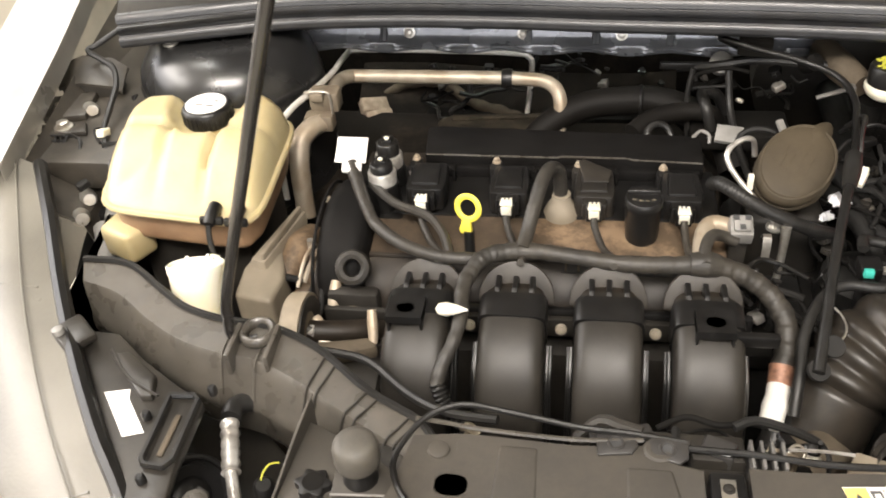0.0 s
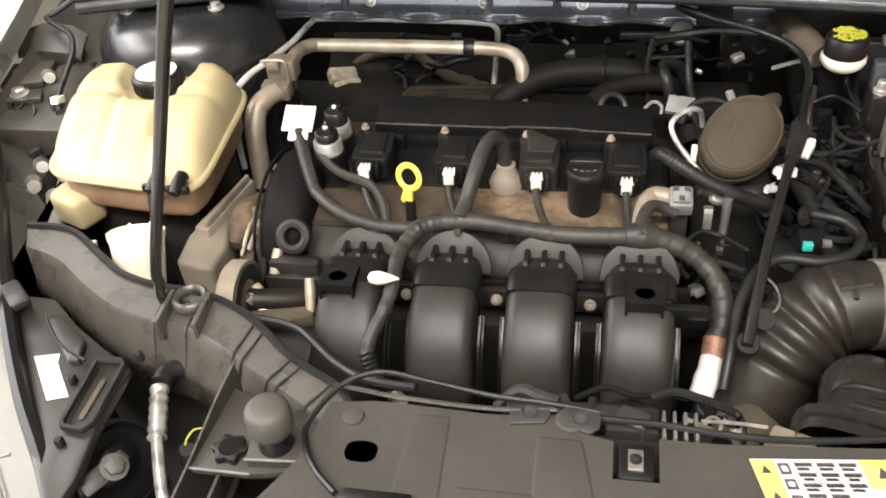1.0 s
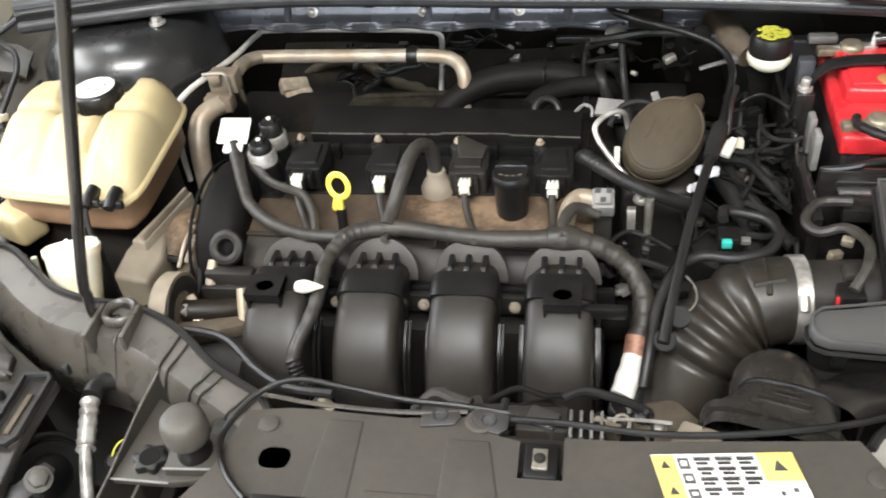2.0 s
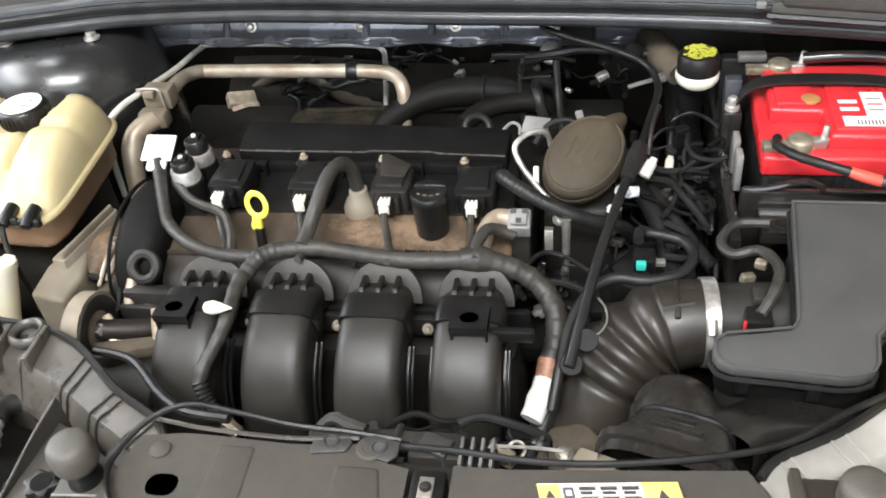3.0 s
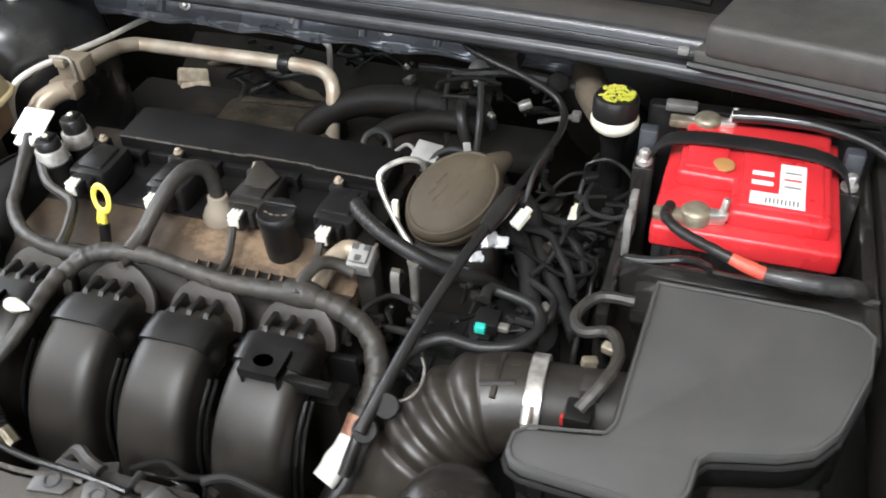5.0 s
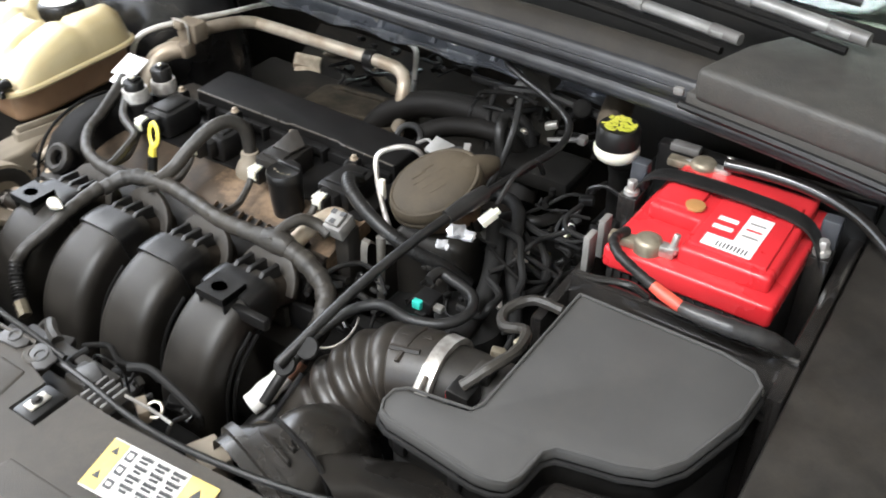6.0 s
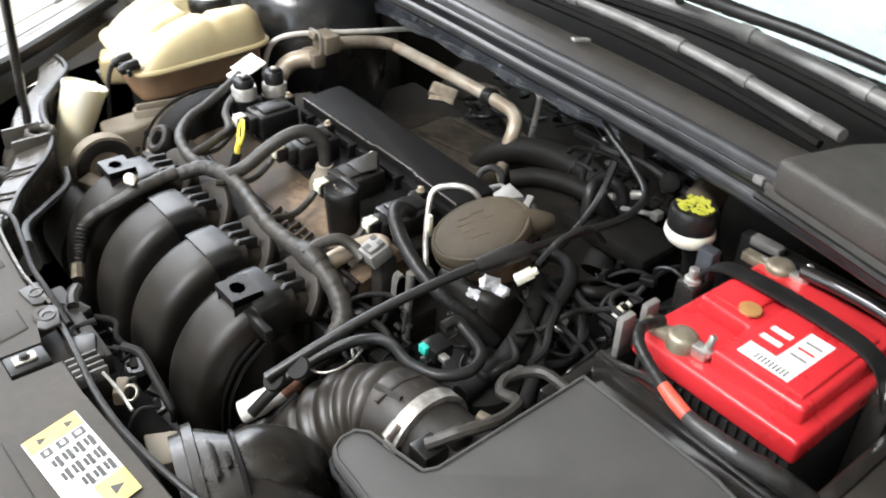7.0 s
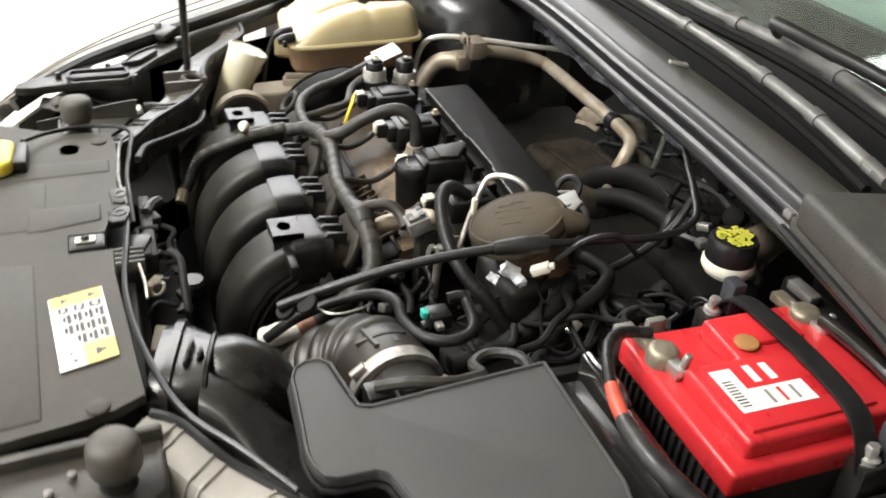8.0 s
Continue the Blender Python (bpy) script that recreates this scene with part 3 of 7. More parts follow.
# ---- front of the bay ----
front = thing("front_cover", (0.28, 0.45, 0.82), "dusty grey moulded plastic cover over the radiator", "cover")
hole = [(0.059 + 0.0138 * math.copysign(abs(math.cos(a)) ** 0.75, math.cos(a)), 0.484 + 0.0108 * math.copysign(abs(math.sin(a)) ** 0.75, math.sin(a))) for a in np.linspace(math.pi / 2, -1.5 * math.pi, 25)]
outline = [(0.059, 0.5371), (0.081, 0.537), (0.158, 0.533), (0.205, 0.536), (0.229, 0.541), (0.24, 0.534), (0.243, 0.520), (0.262, 0.516), (0.262, 0.480), (0.298, 0.480), (0.298, 0.522),
           (0.345, 0.522), (0.492, 0.533), (0.528, 0.536), (0.541, 0.512), (0.548, 0.480), (0.56, 0.40), (0.56, 0.30), (-0.06, 0.30), (-0.03, 0.40), (0.008, 0.470), (0.020, 0.532), (0.0589, 0.5371)]
part("cover_panel", prism(outline + hole, 0.826, 0.836, 0), PANEL, front)
part("hole_floor", box(0.03, 0.09, 0.468, 0.506, 0.812, 0.8185, 0.002), PANEL, front)
for pts, z in (([(0.094, 0.528), (0.128, 0.528), (0.132, 0.42), (0.13, 0.30), (0.086, 0.30), (0.09, 0.42)], 0.8372),
               ([(0.20, 0.515), (0.238, 0.515), (0.25, 0.46), (0.25, 0.44), (0.20, 0.44)], 0.8374),
               ([(0.31, 0.45), (0.54, 0.46), (0.55, 0.38), (0.55, 0.30), (0.30, 0.30)], 0.8372),
               ([(0.14, 0.46), (0.245, 0.46), (0.25, 0.30), (0.138, 0.30)], 0.8370)):
    part("raised_pad", prism(pts, 0.830, z, 0.0042, 4), PANEL, front, smooth=60)
part("button", moved(lathe([(0.0095, 0), (0.009, 0.002), (0.007, 0.0028), (0.001, 0.003)], 20), at(0.044, 0.518, 0.836)), PANEL, front, "round plug")
part("button", moved(lathe([(0.0095, 0), (0.009, 0.002), (0.007, 0.0028), (0.001, 0.003)], 20), at(0.535, 0.500, 0.836)), PANEL, front, "round plug")
part("lip_eyelet", moved(ring(0.009, 0.004, 18, 6, 0.6), at(0.227, 0.533, 0.838)), PANEL, front)
part("edge_strip", tube([(0.018, 0.556, 0.83), (0.05, 0.545, 0.839), (0.081, 0.540, 0.840), (0.158, 0.536, 0.840), (0.215, 0.542, 0.838)], 0.0022, 6, 6), GREY, front)
part("front_drop", prism([(-0.06, 0.29), (0.56, 0.29), (0.56, 0.305), (-0.06, 0.305)], 0.70, 0.832, 0.003), PANEL, front)

sticker = thing("service_label", (0.426, 0.49, 0.8385), "white and yellow service sticker with printed table", "sticker")
SX = Vector((0.108, 0.0105, 0))
SY = Vector((-0.012, 0.047, 0))
S0 = Vector((0.378, 0.462, 0.8378))


def on_label(u0, u1, v0, v1, h=0.0004, lift=0.0):
    bm = bmesh.new()
    q = [S0 + SX * u + SY * v + Vector((0, 0, lift)) for u, v in ((u0, v0), (u1, v0), (u1, v1), (u0, v1))]
    lo = [bm.verts.new(p) for p in q]
    hi = [bm.verts.new(p + Vector((0, 0, h))) for p in q]
    bm.faces.new(lo[::-1]), bm.faces.new(hi)
    for i in range(4):
        bm.faces.new((lo[i], lo[(i + 1) % 4], hi[(i + 1) % 4], hi[i]))
    return bm


part("paper", on_label(0, 1, 0, 1), PAPER, sticker)
part("yellow_block", on_label(0.0, 0.16, 0.02, 0.98, 0.0003, 0.0004), LABELY, sticker)
part("yellow_block", on_label(0.74, 1.0, 0.45, 1.0, 0.0003, 0.0004), LABELY, sticker)
def on_label_triangle(u, v, du, dv, lift):
    bm = bmesh.new()
    q = [S0 + SX * (u + i * du) + SY * (v + j * dv) + Vector((0, 0, lift)) for i, j in ((-0.5, 0), (0.5, 0), (0, 1))]
    bm.faces.new([bm.verts.new(p) for p in q])
    return bm


for r in range(5):
    part("table_line", on_label(0.27, 0.73, 0.155 + r * 0.195, 0.163 + r * 0.195, 0.0002, 0.0005), CELL, sticker)
for c in range(4):
    part("table_line", on_label(0.268 + c * 0.152, 0.272 + c * 0.152, 0.16, 0.945, 0.0002, 0.0005), CELL, sticker)
for c in range(3):
    for r in range(4):
        u, v = 0.28 + c * 0.152, 0.175 + r * 0.195
        if (c, r) == (2, 0):
            continue
        part("print_bar", on_label(u + 0.012, u + 0.132, v + 0.095, v + 0.165, 0.0002, 0.0006), INK, sticker)
        part("print_bar", on_label(u + 0.030 - 0.012 * (r % 2), u + 0.105 + 0.010 * (c % 2), v + 0.018, v + 0.078, 0.0002, 0.0006), INK, sticker)
for v0, v1 in ((0.70, 0.92), (0.42, 0.62), (0.14, 0.32)):
    part("icon_block", on_label(0.175, 0.255, v0, v1, 0.0002, 0.0005), CELL, sticker)
    part("icon_mark", on_label(0.195, 0.235, v0 + 0.06, v1 - 0.06, 0.0002, 0.0008), PAPER, sticker)
part("symbol", on_label_triangle(0.08, 0.72, 0.07, 0.16, 0.0008), INK, sticker)
part("symbol", on_label_triangle(0.08, 0.22, 0.07, 0.16, 0.0008), INK, sticker)
part("symbol", on_label_triangle(0.87, 0.64, 0.10, 0.22, 0.0008), INK, sticker)
part("symbol", on_label(0.80, 0.83, 0.18, 0.26, 0.0002, 0.0005), CELL, sticker)
part("symbol", on_label(0.89, 0.93, 0.24, 0.32, 0.0002, 0.0005), CELL, sticker)

# the curved carrier that joins the cover to the wings
TOP = [(-0.407, 0.758), (-0.35, 0.753), (-0.292, 0.712), (-0.254, 0.686), (-0.205, 0.671), (-0.154, 0.664), (-0.099, 0.639), (-0.036, 0.588), (0.018, 0.556), (0.035, 0.535)]
BOT = [(-0.390, 0.715), (-0.345, 0.690), (-0.298, 0.655), (-0.250, 0.628), (-0.205, 0.612), (-0.160, 0.602), (-0.112, 0.578), (-0.062, 0.552), (-0.010, 0.520), (0.012, 0.505)]


def carrier(flip):
    top = spline([(x, y, 0.822) for x, y in TOP], 5)
    bot = spline([(x, y, 0.800) for x, y in BOT], 5)
    rows = []
    for a, b in zip(top, bot):
        row = [a + Vector((0, 0.004, -0.05)), a + Vector((0, 0.004, -0.004)), a, a.lerp(b, 0.10) + Vector((0, 0, 0.002)), a.lerp(b, 0.35) + Vector((0, 0, 0.005)), a.lerp(b, 0.62) + Vector((0, 0, 0.009)),
               a.lerp(b, 0.68) + Vector((0, 0, 0.007)), b + Vector((0, 0.002, -0.018)), b + Vector((0, -0.002, -0.026)), b + Vector((0, -0.002, -0.06))]
        rows.append([mirror(p) if flip else tuple(p) for p in row])
    c = thing("front_carrier", mirror((-0.2, 0.63, 0.77)) if flip else (-0.2, 0.63, 0.77), "grey curved front carrier with ribs, its glare painted pale" if flip else "dusty dark grey curved front carrier with ribs and painted rib shadows", "carrier", "front carriers")
    # the mirrored carrier is painted paler to carry the glare on it
    body = GLAREGREY if flip else GREY
    part("carrier_body", skin(rows, 0.004), body, c, smooth=32)
    for k in (21, 25, 31, 32, 35, 36, 39, 40):
        a, b = top[k], bot[k]
        pts = [a + Vector((0, 0, 0.002)), a.lerp(b, 0.35) + Vector((0, 0, 0.006)), a.lerp(b, 0.64) + Vector((0, 0, 0.010)), a.lerp(b, 0.84) + Vector((0, 0, -0.005)), b + Vector((0, 0.001, -0.019))]
        # on the left carrier the rib pairs are dark lines for the ribs' shadows
        part("rib_or_shade_line", tube([mirror(p) if flip else p for p in pts], 0.0014, 6, 3), DARK if k > 27 and not flip else body, c)
    edge = [Vector(p) + Vector((0, 0.003, 0.002)) for p in top]
    part("edge_seal", tube([mirror(p) if flip else p for p in edge], 0.0042, 6, straight=True), RUBBER, c, "black rubber edge strip")
    return c


carrier(False)
carrier(True)

# dark panel beside the headlight, with a white label and an open connector box
side = thing("lamp_surround", (-0.30, 0.58, 0.75), "black plastic panel beside the headlight", "panel")
part("panel_sheet", prism([(-0.366, 0.650), (-0.314, 0.566), (-0.262, 0.495), (-0.229, 0.453), (-0.200, 0.416), (-0.183, 0.412), (-0.180, 0.440), (-0.187, 0.487), (-0.189, 0.564), (-0.223, 0.583), (-0.270, 0.613), (-0.312, 0.647)], 0.811, 0.823, 0.002), SIDEM, side)
part("panel_skirt", prism([(-0.30, 0.56), (-0.256, 0.47), (-0.246, 0.475), (-0.238, 0.57), (-0.26, 0.60)], 0.66, 0.812, 0.003), SIDEM, side)
part("fin", moved(prism([(-0.040, -0.004), (0.034, -0.012), (0.042, -0.004), (0.020, 0.012), (-0.028, 0.010)], 0, 0.010, 0.002), at(-0.268, 0.590, 0.821, 0, 0, -38)), SIDEM, side)
part("fin_edge", tube([(-0.303, 0.616, 0.832), (-0.270, 0.581, 0.832), (-0.231, 0.561, 0.831)], 0.0016, 6, 4), SIDEM, side)
part("bracket", moved(box(-0.019, 0.019, -0.017, 0.017, 0, 0.012, 0.004), at(-0.350, 0.630, 0.830, 0, 8, -40)), SIDEM, side)
part("bracket_pin", moved(lathe([(0.006, 0), (0.006, 0.006), (0.003, 0.008)], 16), at(-0.360, 0.624, 0.842, 0, -10)), CONN, side, "worn pale pin")
part("paper_label", prism([(-0.2906, 0.567), (-0.2663, 0.573), (-0.2625, 0.5615), (-0.2307, 0.523), (-0.2494, 0.5166)], 0.8231, 0.8236, 0), PAPER, side, "blank white paper label")
rimo = [(-0.2204, 0.5643), (-0.197, 0.5662), (-0.1915, 0.5606), (-0.1896, 0.4923), (-0.1952, 0.4839), (-0.2139, 0.4858), (-0.2176, 0.4914)]
part("connector_box", tube([(*p, 0.8285) for p in rimo + rimo[:1]], 0.0033, 6, straight=True), BLACK, side, "open black connector box")
part("box_inside", prism([(-0.2167, 0.5615), (-0.1961, 0.5624), (-0.1933, 0.4895), (-0.213, 0.4895)], 0.8228, 0.8240, 0.0005), DARK, side)
part("terminal_bar", box(-0.2074, -0.2017, 0.497, 0.544, 0.824, 0.8265, 0.001), HUMP, side)
for x, y in ((-0.183, 0.5755), (-0.2345, 0.540), (-0.2102, 0.4708)):
    part("clip", moved(lathe([(0.0045, 0), (0.0045, 0.008), (0.003, 0.010)], 10), at(x, y, 0.822)), BLACK, side)

horn = thing("horn", (-0.195, 0.50, 0.66), "black round horn with a ribbed rim and bolt", "horn")
hm = at(-0.203, 0.508, 0.744, 0, 66, -24)
part("horn_shell", moved(lathe([(0.040, -0.014), (0.044, -0.007), (0.044, 0.004), (0.038, 0.011), (0.0355, 0.006), (0.024, 0.004), (0.020, 0.009), (0.008, 0.011), (0.001, 0.011)], 40), hm), BLACK, horn)
part("horn_rim", moved(ring(0.0425, 0.0025, 40, 8), hm @ at(0, 0, 0.008)), BLACK, horn, "raised black rim")
part("horn_strap", moved(prism([(-0.010, -0.030), (0.008, -0.030), (0.010, 0.010), (0.004, 0.018), (-0.007, 0.016)], -0.0025, 0.0025, 0.0012), at(-0.172, 0.470, 0.797, 0, 34, -28)), DISC, horn, "dusty grey mounting strap")
part("horn_bolt", moved(bolt(0, 0, 0, 0.0085, 0.011), at(-0.166, 0.468, 0.801, 0, 34, -28)), BUFFER, horn, "dusty hexagon bolt")
part("horn_stem", tube([(-0.205, 0.51, 0.735), (-0.205, 0.53, 0.69), (-0.20, 0.55, 0.655)], 0.009, 8), DARK, horn)

acl = thing("air_conditioning_hose", (-0.16, 0.54, 0.70), "silver crimped metal hose with black elbow", "hose")
part("crimp", tube([(-0.178, 0.578, 0.778), (-0.172, 0.560, 0.775), (-0.160, 0.525, 0.770)], 0.0088, 14, 10, ribs(0.011, 0.11)), STEEL, acl)
part("metal_line", tube([(-0.160, 0.525, 0.770), (-0.146, 0.495, 0.766), (-0.130, 0.462, 0.752), (-0.120, 0.44, 0.70)], 0.006, 10), STEEL, acl)
part("elbow", tube([(-0.178, 0.582, 0.779), (-0.178, 0.598, 0.778), (-0.165, 0.610, 0.772), (-0.140, 0.612, 0.75), (-0.13, 0.62, 0.66)], 0.0105, 10), RUBBER, acl, "black rubber elbow")

plug = thing("lamp_plug", (-0.125, 0.52, 0.74), "black lamp plug with a yellow-green wire", "plug")
part("plug_body", moved(lathe([(0.010, -0.02), (0.010, 0.012), (0.007, 0.016)], 14), at(-0.128, 0.518, 0.755, 10, 10)), BLACK, plug)
part("wire", tube([(-0.128, 0.518, 0.772), (-0.127, 0.524, 0.776), (-0.123, 0.532, 0.778), (-0.116, 0.538, 0.774)], 0.0010, 6), YGREEN, plug)

# buffers and their brackets
bufb = thing("buffer_bracket", (-0.05, 0.50, 0.80), "grey plastic tray bracket under a bonnet buffer", "bracket")
part("bracket_plate", prism([(-0.086, 0.562), (-0.050, 0.545), (-0.012, 0.520), (0.006, 0.478), (-0.038, 0.470), (-0.094, 0.470)], 0.800, 0.809, 0.002), PANEL, bufb)
part("side_web", skin([[(-0.083, 0.570, 0.834), (-0.085, 0.570, 0.74)], [(-0.088, 0.530, 0.827), (-0.090, 0.530, 0.73)], [(-0.0935, 0.480, 0.814), (-0.095, 0.480, 0.72)], [(-0.098, 0.440, 0.806), (-0.10, 0.440, 0.70)]], 0.003), PANEL, bufb)
part("web_lip", tube([(-0.083, 0.572, 0.8345), (-0.088, 0.530, 0.8275), (-0.0935, 0.480, 0.8145), (-0.098, 0.440, 0.8065)], 0.0013, 6, 4), GREY, bufb)
part("front_lip", tube([(-0.0935, 0.4695, 0.8095), (-0.066, 0.4693, 0.8095), (-0.039, 0.4690, 0.8095)], 0.0012, 6, 2), CONN, bufb, "thin pale edge")
part("front_rib", box(-0.069, -0.066, 0.435, 0.468, 0.78, 0.806, 0.0005), PANEL, bufb)
part("step", prism([(-0.046, 0.520), (-0.012, 0.518), (0.004, 0.506), (0.010, 0.480), (-0.044, 0.477)], 0.807, 0.8195, 0.0015), PANEL, bufb)
part("step_lip", tube([(-0.044, 0.4765, 0.8195), (-0.017, 0.4782, 0.8195), (0.010, 0.4797, 0.8195)], 0.0012, 6, 2), CONN, bufb, "thin pale edge")
# ink-dark disc paints the shade of a screw hole on the plate
part("screw_hole", moved(lathe([(0.0034, 0), (0.0034, 0.0006), (0.001, 0.0006)], 14), at(-0.050, 0.4765, 0.809)), INK, bufb, "small dark disc painted as a shaded hole")
# solid black bar paints the shade of a gap under the step
part("step_shade", box(-0.036, 0.004, 0.4755, 0.4775, 0.797, 0.806, 0.0005), TROUGHD, bufb, "black bar painted as the shade below the step")
knob = thing("lobed_socket", (-0.063, 0.490, 0.809), "black six-lobed plastic socket set in the bracket", "socket")
star = []
for i in range(48):
    a = 2 * math.pi * i / 48
    rr = 0.0148 * (1 + 0.15 * math.cos(6 * a))
    star.append((-0.063 + rr * math.cos(a), 0.490 + 0.9 * rr * math.sin(a)))
part("socket_collar", prism(star, 0.805, 0.8165, 0.001), BLACK, knob)
# flat black disc on the collar paints the shade inside the socket
part("socket_shade_disc", moved(lathe([(0.0095, 0), (0.0095, 0.0008), (0.001, 0.0008)], 20), at(-0.063, 0.490, 0.8162)), TROUGHD, knob, "black disc painted as the shaded open centre")


def buffer(x, y, z):
    b = thing("bonnet_buffer", (x, y, z), "grey rounded rubber bonnet buffer on its stem", "buffer", "bonnet buffers")
    part("stem", moved(lathe([(0.0155, 0), (0.0150, 0.004), (0.0135, 0.006), (0.0135, 0.020), (0.0150, 0.026)], 22), at(x, y, z)), BLACK, b)
    part("cap", moved(lathe([(0.012, 0.0175), (0.0165, 0.0190), (0.0188, 0.0225), (0.0197, 0.0270), (0.0196, 0.0400), (0.0185, 0.0450), (0.0160, 0.0482), (0.010, 0.0500), (0.001, 0.0505)], 36), at(x, y, z)), BUFFER, b, "worn grey rubber cap")
    return b


buffer(-0.021, 0.496, 0.8195)
buffer(0.606, 0.510, 0.817)
rb = thing("buffer_bracket", (0.59, 0.47, 0.78), "dark grey plastic bracket under a bonnet buffer", "bracket")
part("bracket_plate", prism([(0.566, 0.545), (0.622, 0.545), (0.655, 0.50), (0.66, 0.42), (0.570, 0.42)], 0.800, 0.822, 0.004), SURROUND, rb)
part("bracket_wall", prism([(0.560, 0.545), (0.568, 0.545), (0.574, 0.42), (0.566, 0.42)], 0.79, 0.833, 0.002), SURROUND, rb)
for bx, by in ((0.592, 0.478), (0.606, 0.462), (0.618, 0.470)):
    part("clip_stud", moved(lathe([(0.0035, 0), (0.0035, 0.005), (0.002, 0.006)], 12), at(bx, by, 0.822)), CONN, rb, "small pale stud")
part("foot", prism([(0.575, 0.45), (0.65, 0.45), (0.65, 0.50), (0.58, 0.52)], 0.70, 0.80, 0.004), BLACK, rb)
for ex, ey, rz in ((0.192, 0.536, 10), (0.234, 0.533, -12)):
    el = thing("eyelet_plate", (ex, ey, 0.83), "small grey eyelet plate beside the bonnet latch", "plate", "eyelet plates")
    em = at(ex, ey, 0.8385, 6, 0, rz)
    part("plate", moved(prism([(-0.017, -0.010), (0.012, -0.011), (0.018, -0.004), (0.016, 0.009), (-0.015, 0.010)], -0.0015, 0.0015, 0.0008), em), DISC, el)
    # the plate is solid; a dark disc paints its hole's shade
    part("hole", moved(lathe([(0.0045, 0.0012), (0.0045, 0.0019), (0.001, 0.0019)], 16), em), INK, el, "dark disc painted as a shaded hole")
    part("rolled_edge", moved(ring(0.006, 0.0015, 16, 6), em @ at(0, 0, 0.0016)), DISC, el)
gbx = thing("cable_clip_block", (0.28, 0.55, 0.80), "grey plastic clip block holding the release cable", "clip")
part("clip_base", moved(box(-0.014, 0.014, -0.010, 0.010, 0, 0.024, 0.003), at(0.278, 0.548, 0.806, 0, 0, -20)), DISC, gbx)
part("clip_tongue", moved(box(-0.018, 0.010, -0.006, 0.006, 0, 0.012, 0.002), at(0.213, 0.565, 0.812, 0, 8, 25)), DISC, gbx)
part("clip_tongue", moved(box(-0.012, 0.014, -0.005, 0.006, 0, 0.014, 0.002), at(0.332, 0.556, 0.800, 0, -8, -30)), BEIGE, gbx)
part("clip_spring", moved(ring(0.007, 0.0016, 18, 6), at(0.345, 0.560, 0.812, 35, 20, 0)), ZINC, gbx)
latch = thing("bonnet_latch", (0.278, 0.50, 0.82), "bonnet latch with a zinc plate and bolt", "latch")
part("latch_body", box(0.266, 0.294, 0.480, 0.516, 0.80, 0.838, 0.003), BLACK, latch)
part("plate", box(0.2735, 0.2855, 0.487, 0.507, 0.838, 0.8405, 0.001), ZINC, latch)
part("plate_bolt", bolt(0.2795, 0.497, 0.8405, 0.0035, 0.003), DARK, latch)
part("tongue", box(0.255, 0.30, 0.535, 0.56, 0.80, 0.826, 0.004), DARK, latch)
finned = thing("finned_block", (0.315, 0.53, 0.80), "ribbed grey metal block behind the front cover", "bracket")
part("block", box(0.299, 0.331, 0.524, 0.550, 0.80, 0.826, 0.002), BLACK, finned)
for k in range(4):
    part("fin", box(0.301 + k * 0.0085, 0.3038 + k * 0.0085, 0.523, 0.551, 0.824, 0.838, 0.0008), FINM, finned)

# ---- engine ----
engine = thing("engine", (0.1, 0.9, 0.32), "dusty four-cylinder engine with a black cover bar", "engine")
part("engine_block", box(-0.16, 0.33, 0.74, 1.10, 0.32, 0.73, 0.02), DARK, engine)
# valve cover in sections: one tan, with darker brown front, end and rear
part("valve_cover_front", skin([[(x, 0.775, 0.730), (x, 0.782, 0.762), (x, 0.800, 0.784), (x, 0.822, 0.7945)] for x in np.linspace(-0.15, 0.315, 9)], 0.02), BROWNDK, engine, "dark brown front flank")
part("valve_cover_rib", tube([(-0.15, 0.823, 0.7955), (0.08, 0.823, 0.7955), (0.315, 0.823, 0.7955)], 0.0032, 8, 4), BROWNDK, engine)
part("valve_cover", skin([[(x, 0.8225, 0.795), (x, 0.85, 0.802), (x, 0.90, 0.806)] for x in np.linspace(0.098, 0.315, 6)], 0.02), DIRTY, engine, "dust-caked brown valve cover")
part("valve_cover_end", skin([[(x, 0.8225, 0.795), (x, 0.85, 0.802), (x, 0.90, 0.806)] for x in np.linspace(-0.15, 0.098, 6)], 0.02), BROWNEND, engine, "darker brown end of the valve cover")
part("valve_cover_rear", skin([[(x, 0.90, 0.806), (x, 0.98, 0.804), (x, 1.04, 0.796), (x, 1.058, 0.77), (x, 1.062, 0.72)] for x in np.linspace(-0.13, 0.305, 9)], 0.02), BROWNDK, engine, "very dark brown rear of the valve cover")
# black sheet over the cover stands in for shade between the teeth
part("comb_gap_shade", skin([[(x, 0.8105, 0.7905), (x, 0.8225, 0.7968), (x, 0.8325, 0.8000)] for x in np.linspace(0.135, 0.285, 7)], 0.003), BLACK, engine, "black sheet painted as the shaded gaps of the comb")
for k in range(11):
    x = 0.140 + k * 0.0140
    part("comb_tooth", moved(box(-0.0011, 0.0011, -0.0115, 0.0115, -0.002, 0.0042, 0.0005), at(x, 0.8215, 0.7965, 25)), DIRTY, engine)
part("coil_deck", box(-0.14, 0.312, 0.889, 0.992, 0.790, 0.8085, 0.004), BLACK, engine, "black plastic deck under the coils")
part("cover_rail", box(-0.13, 0.31, 0.756, 0.764, 0.742, 0.768, 0.002), DARK, engine)
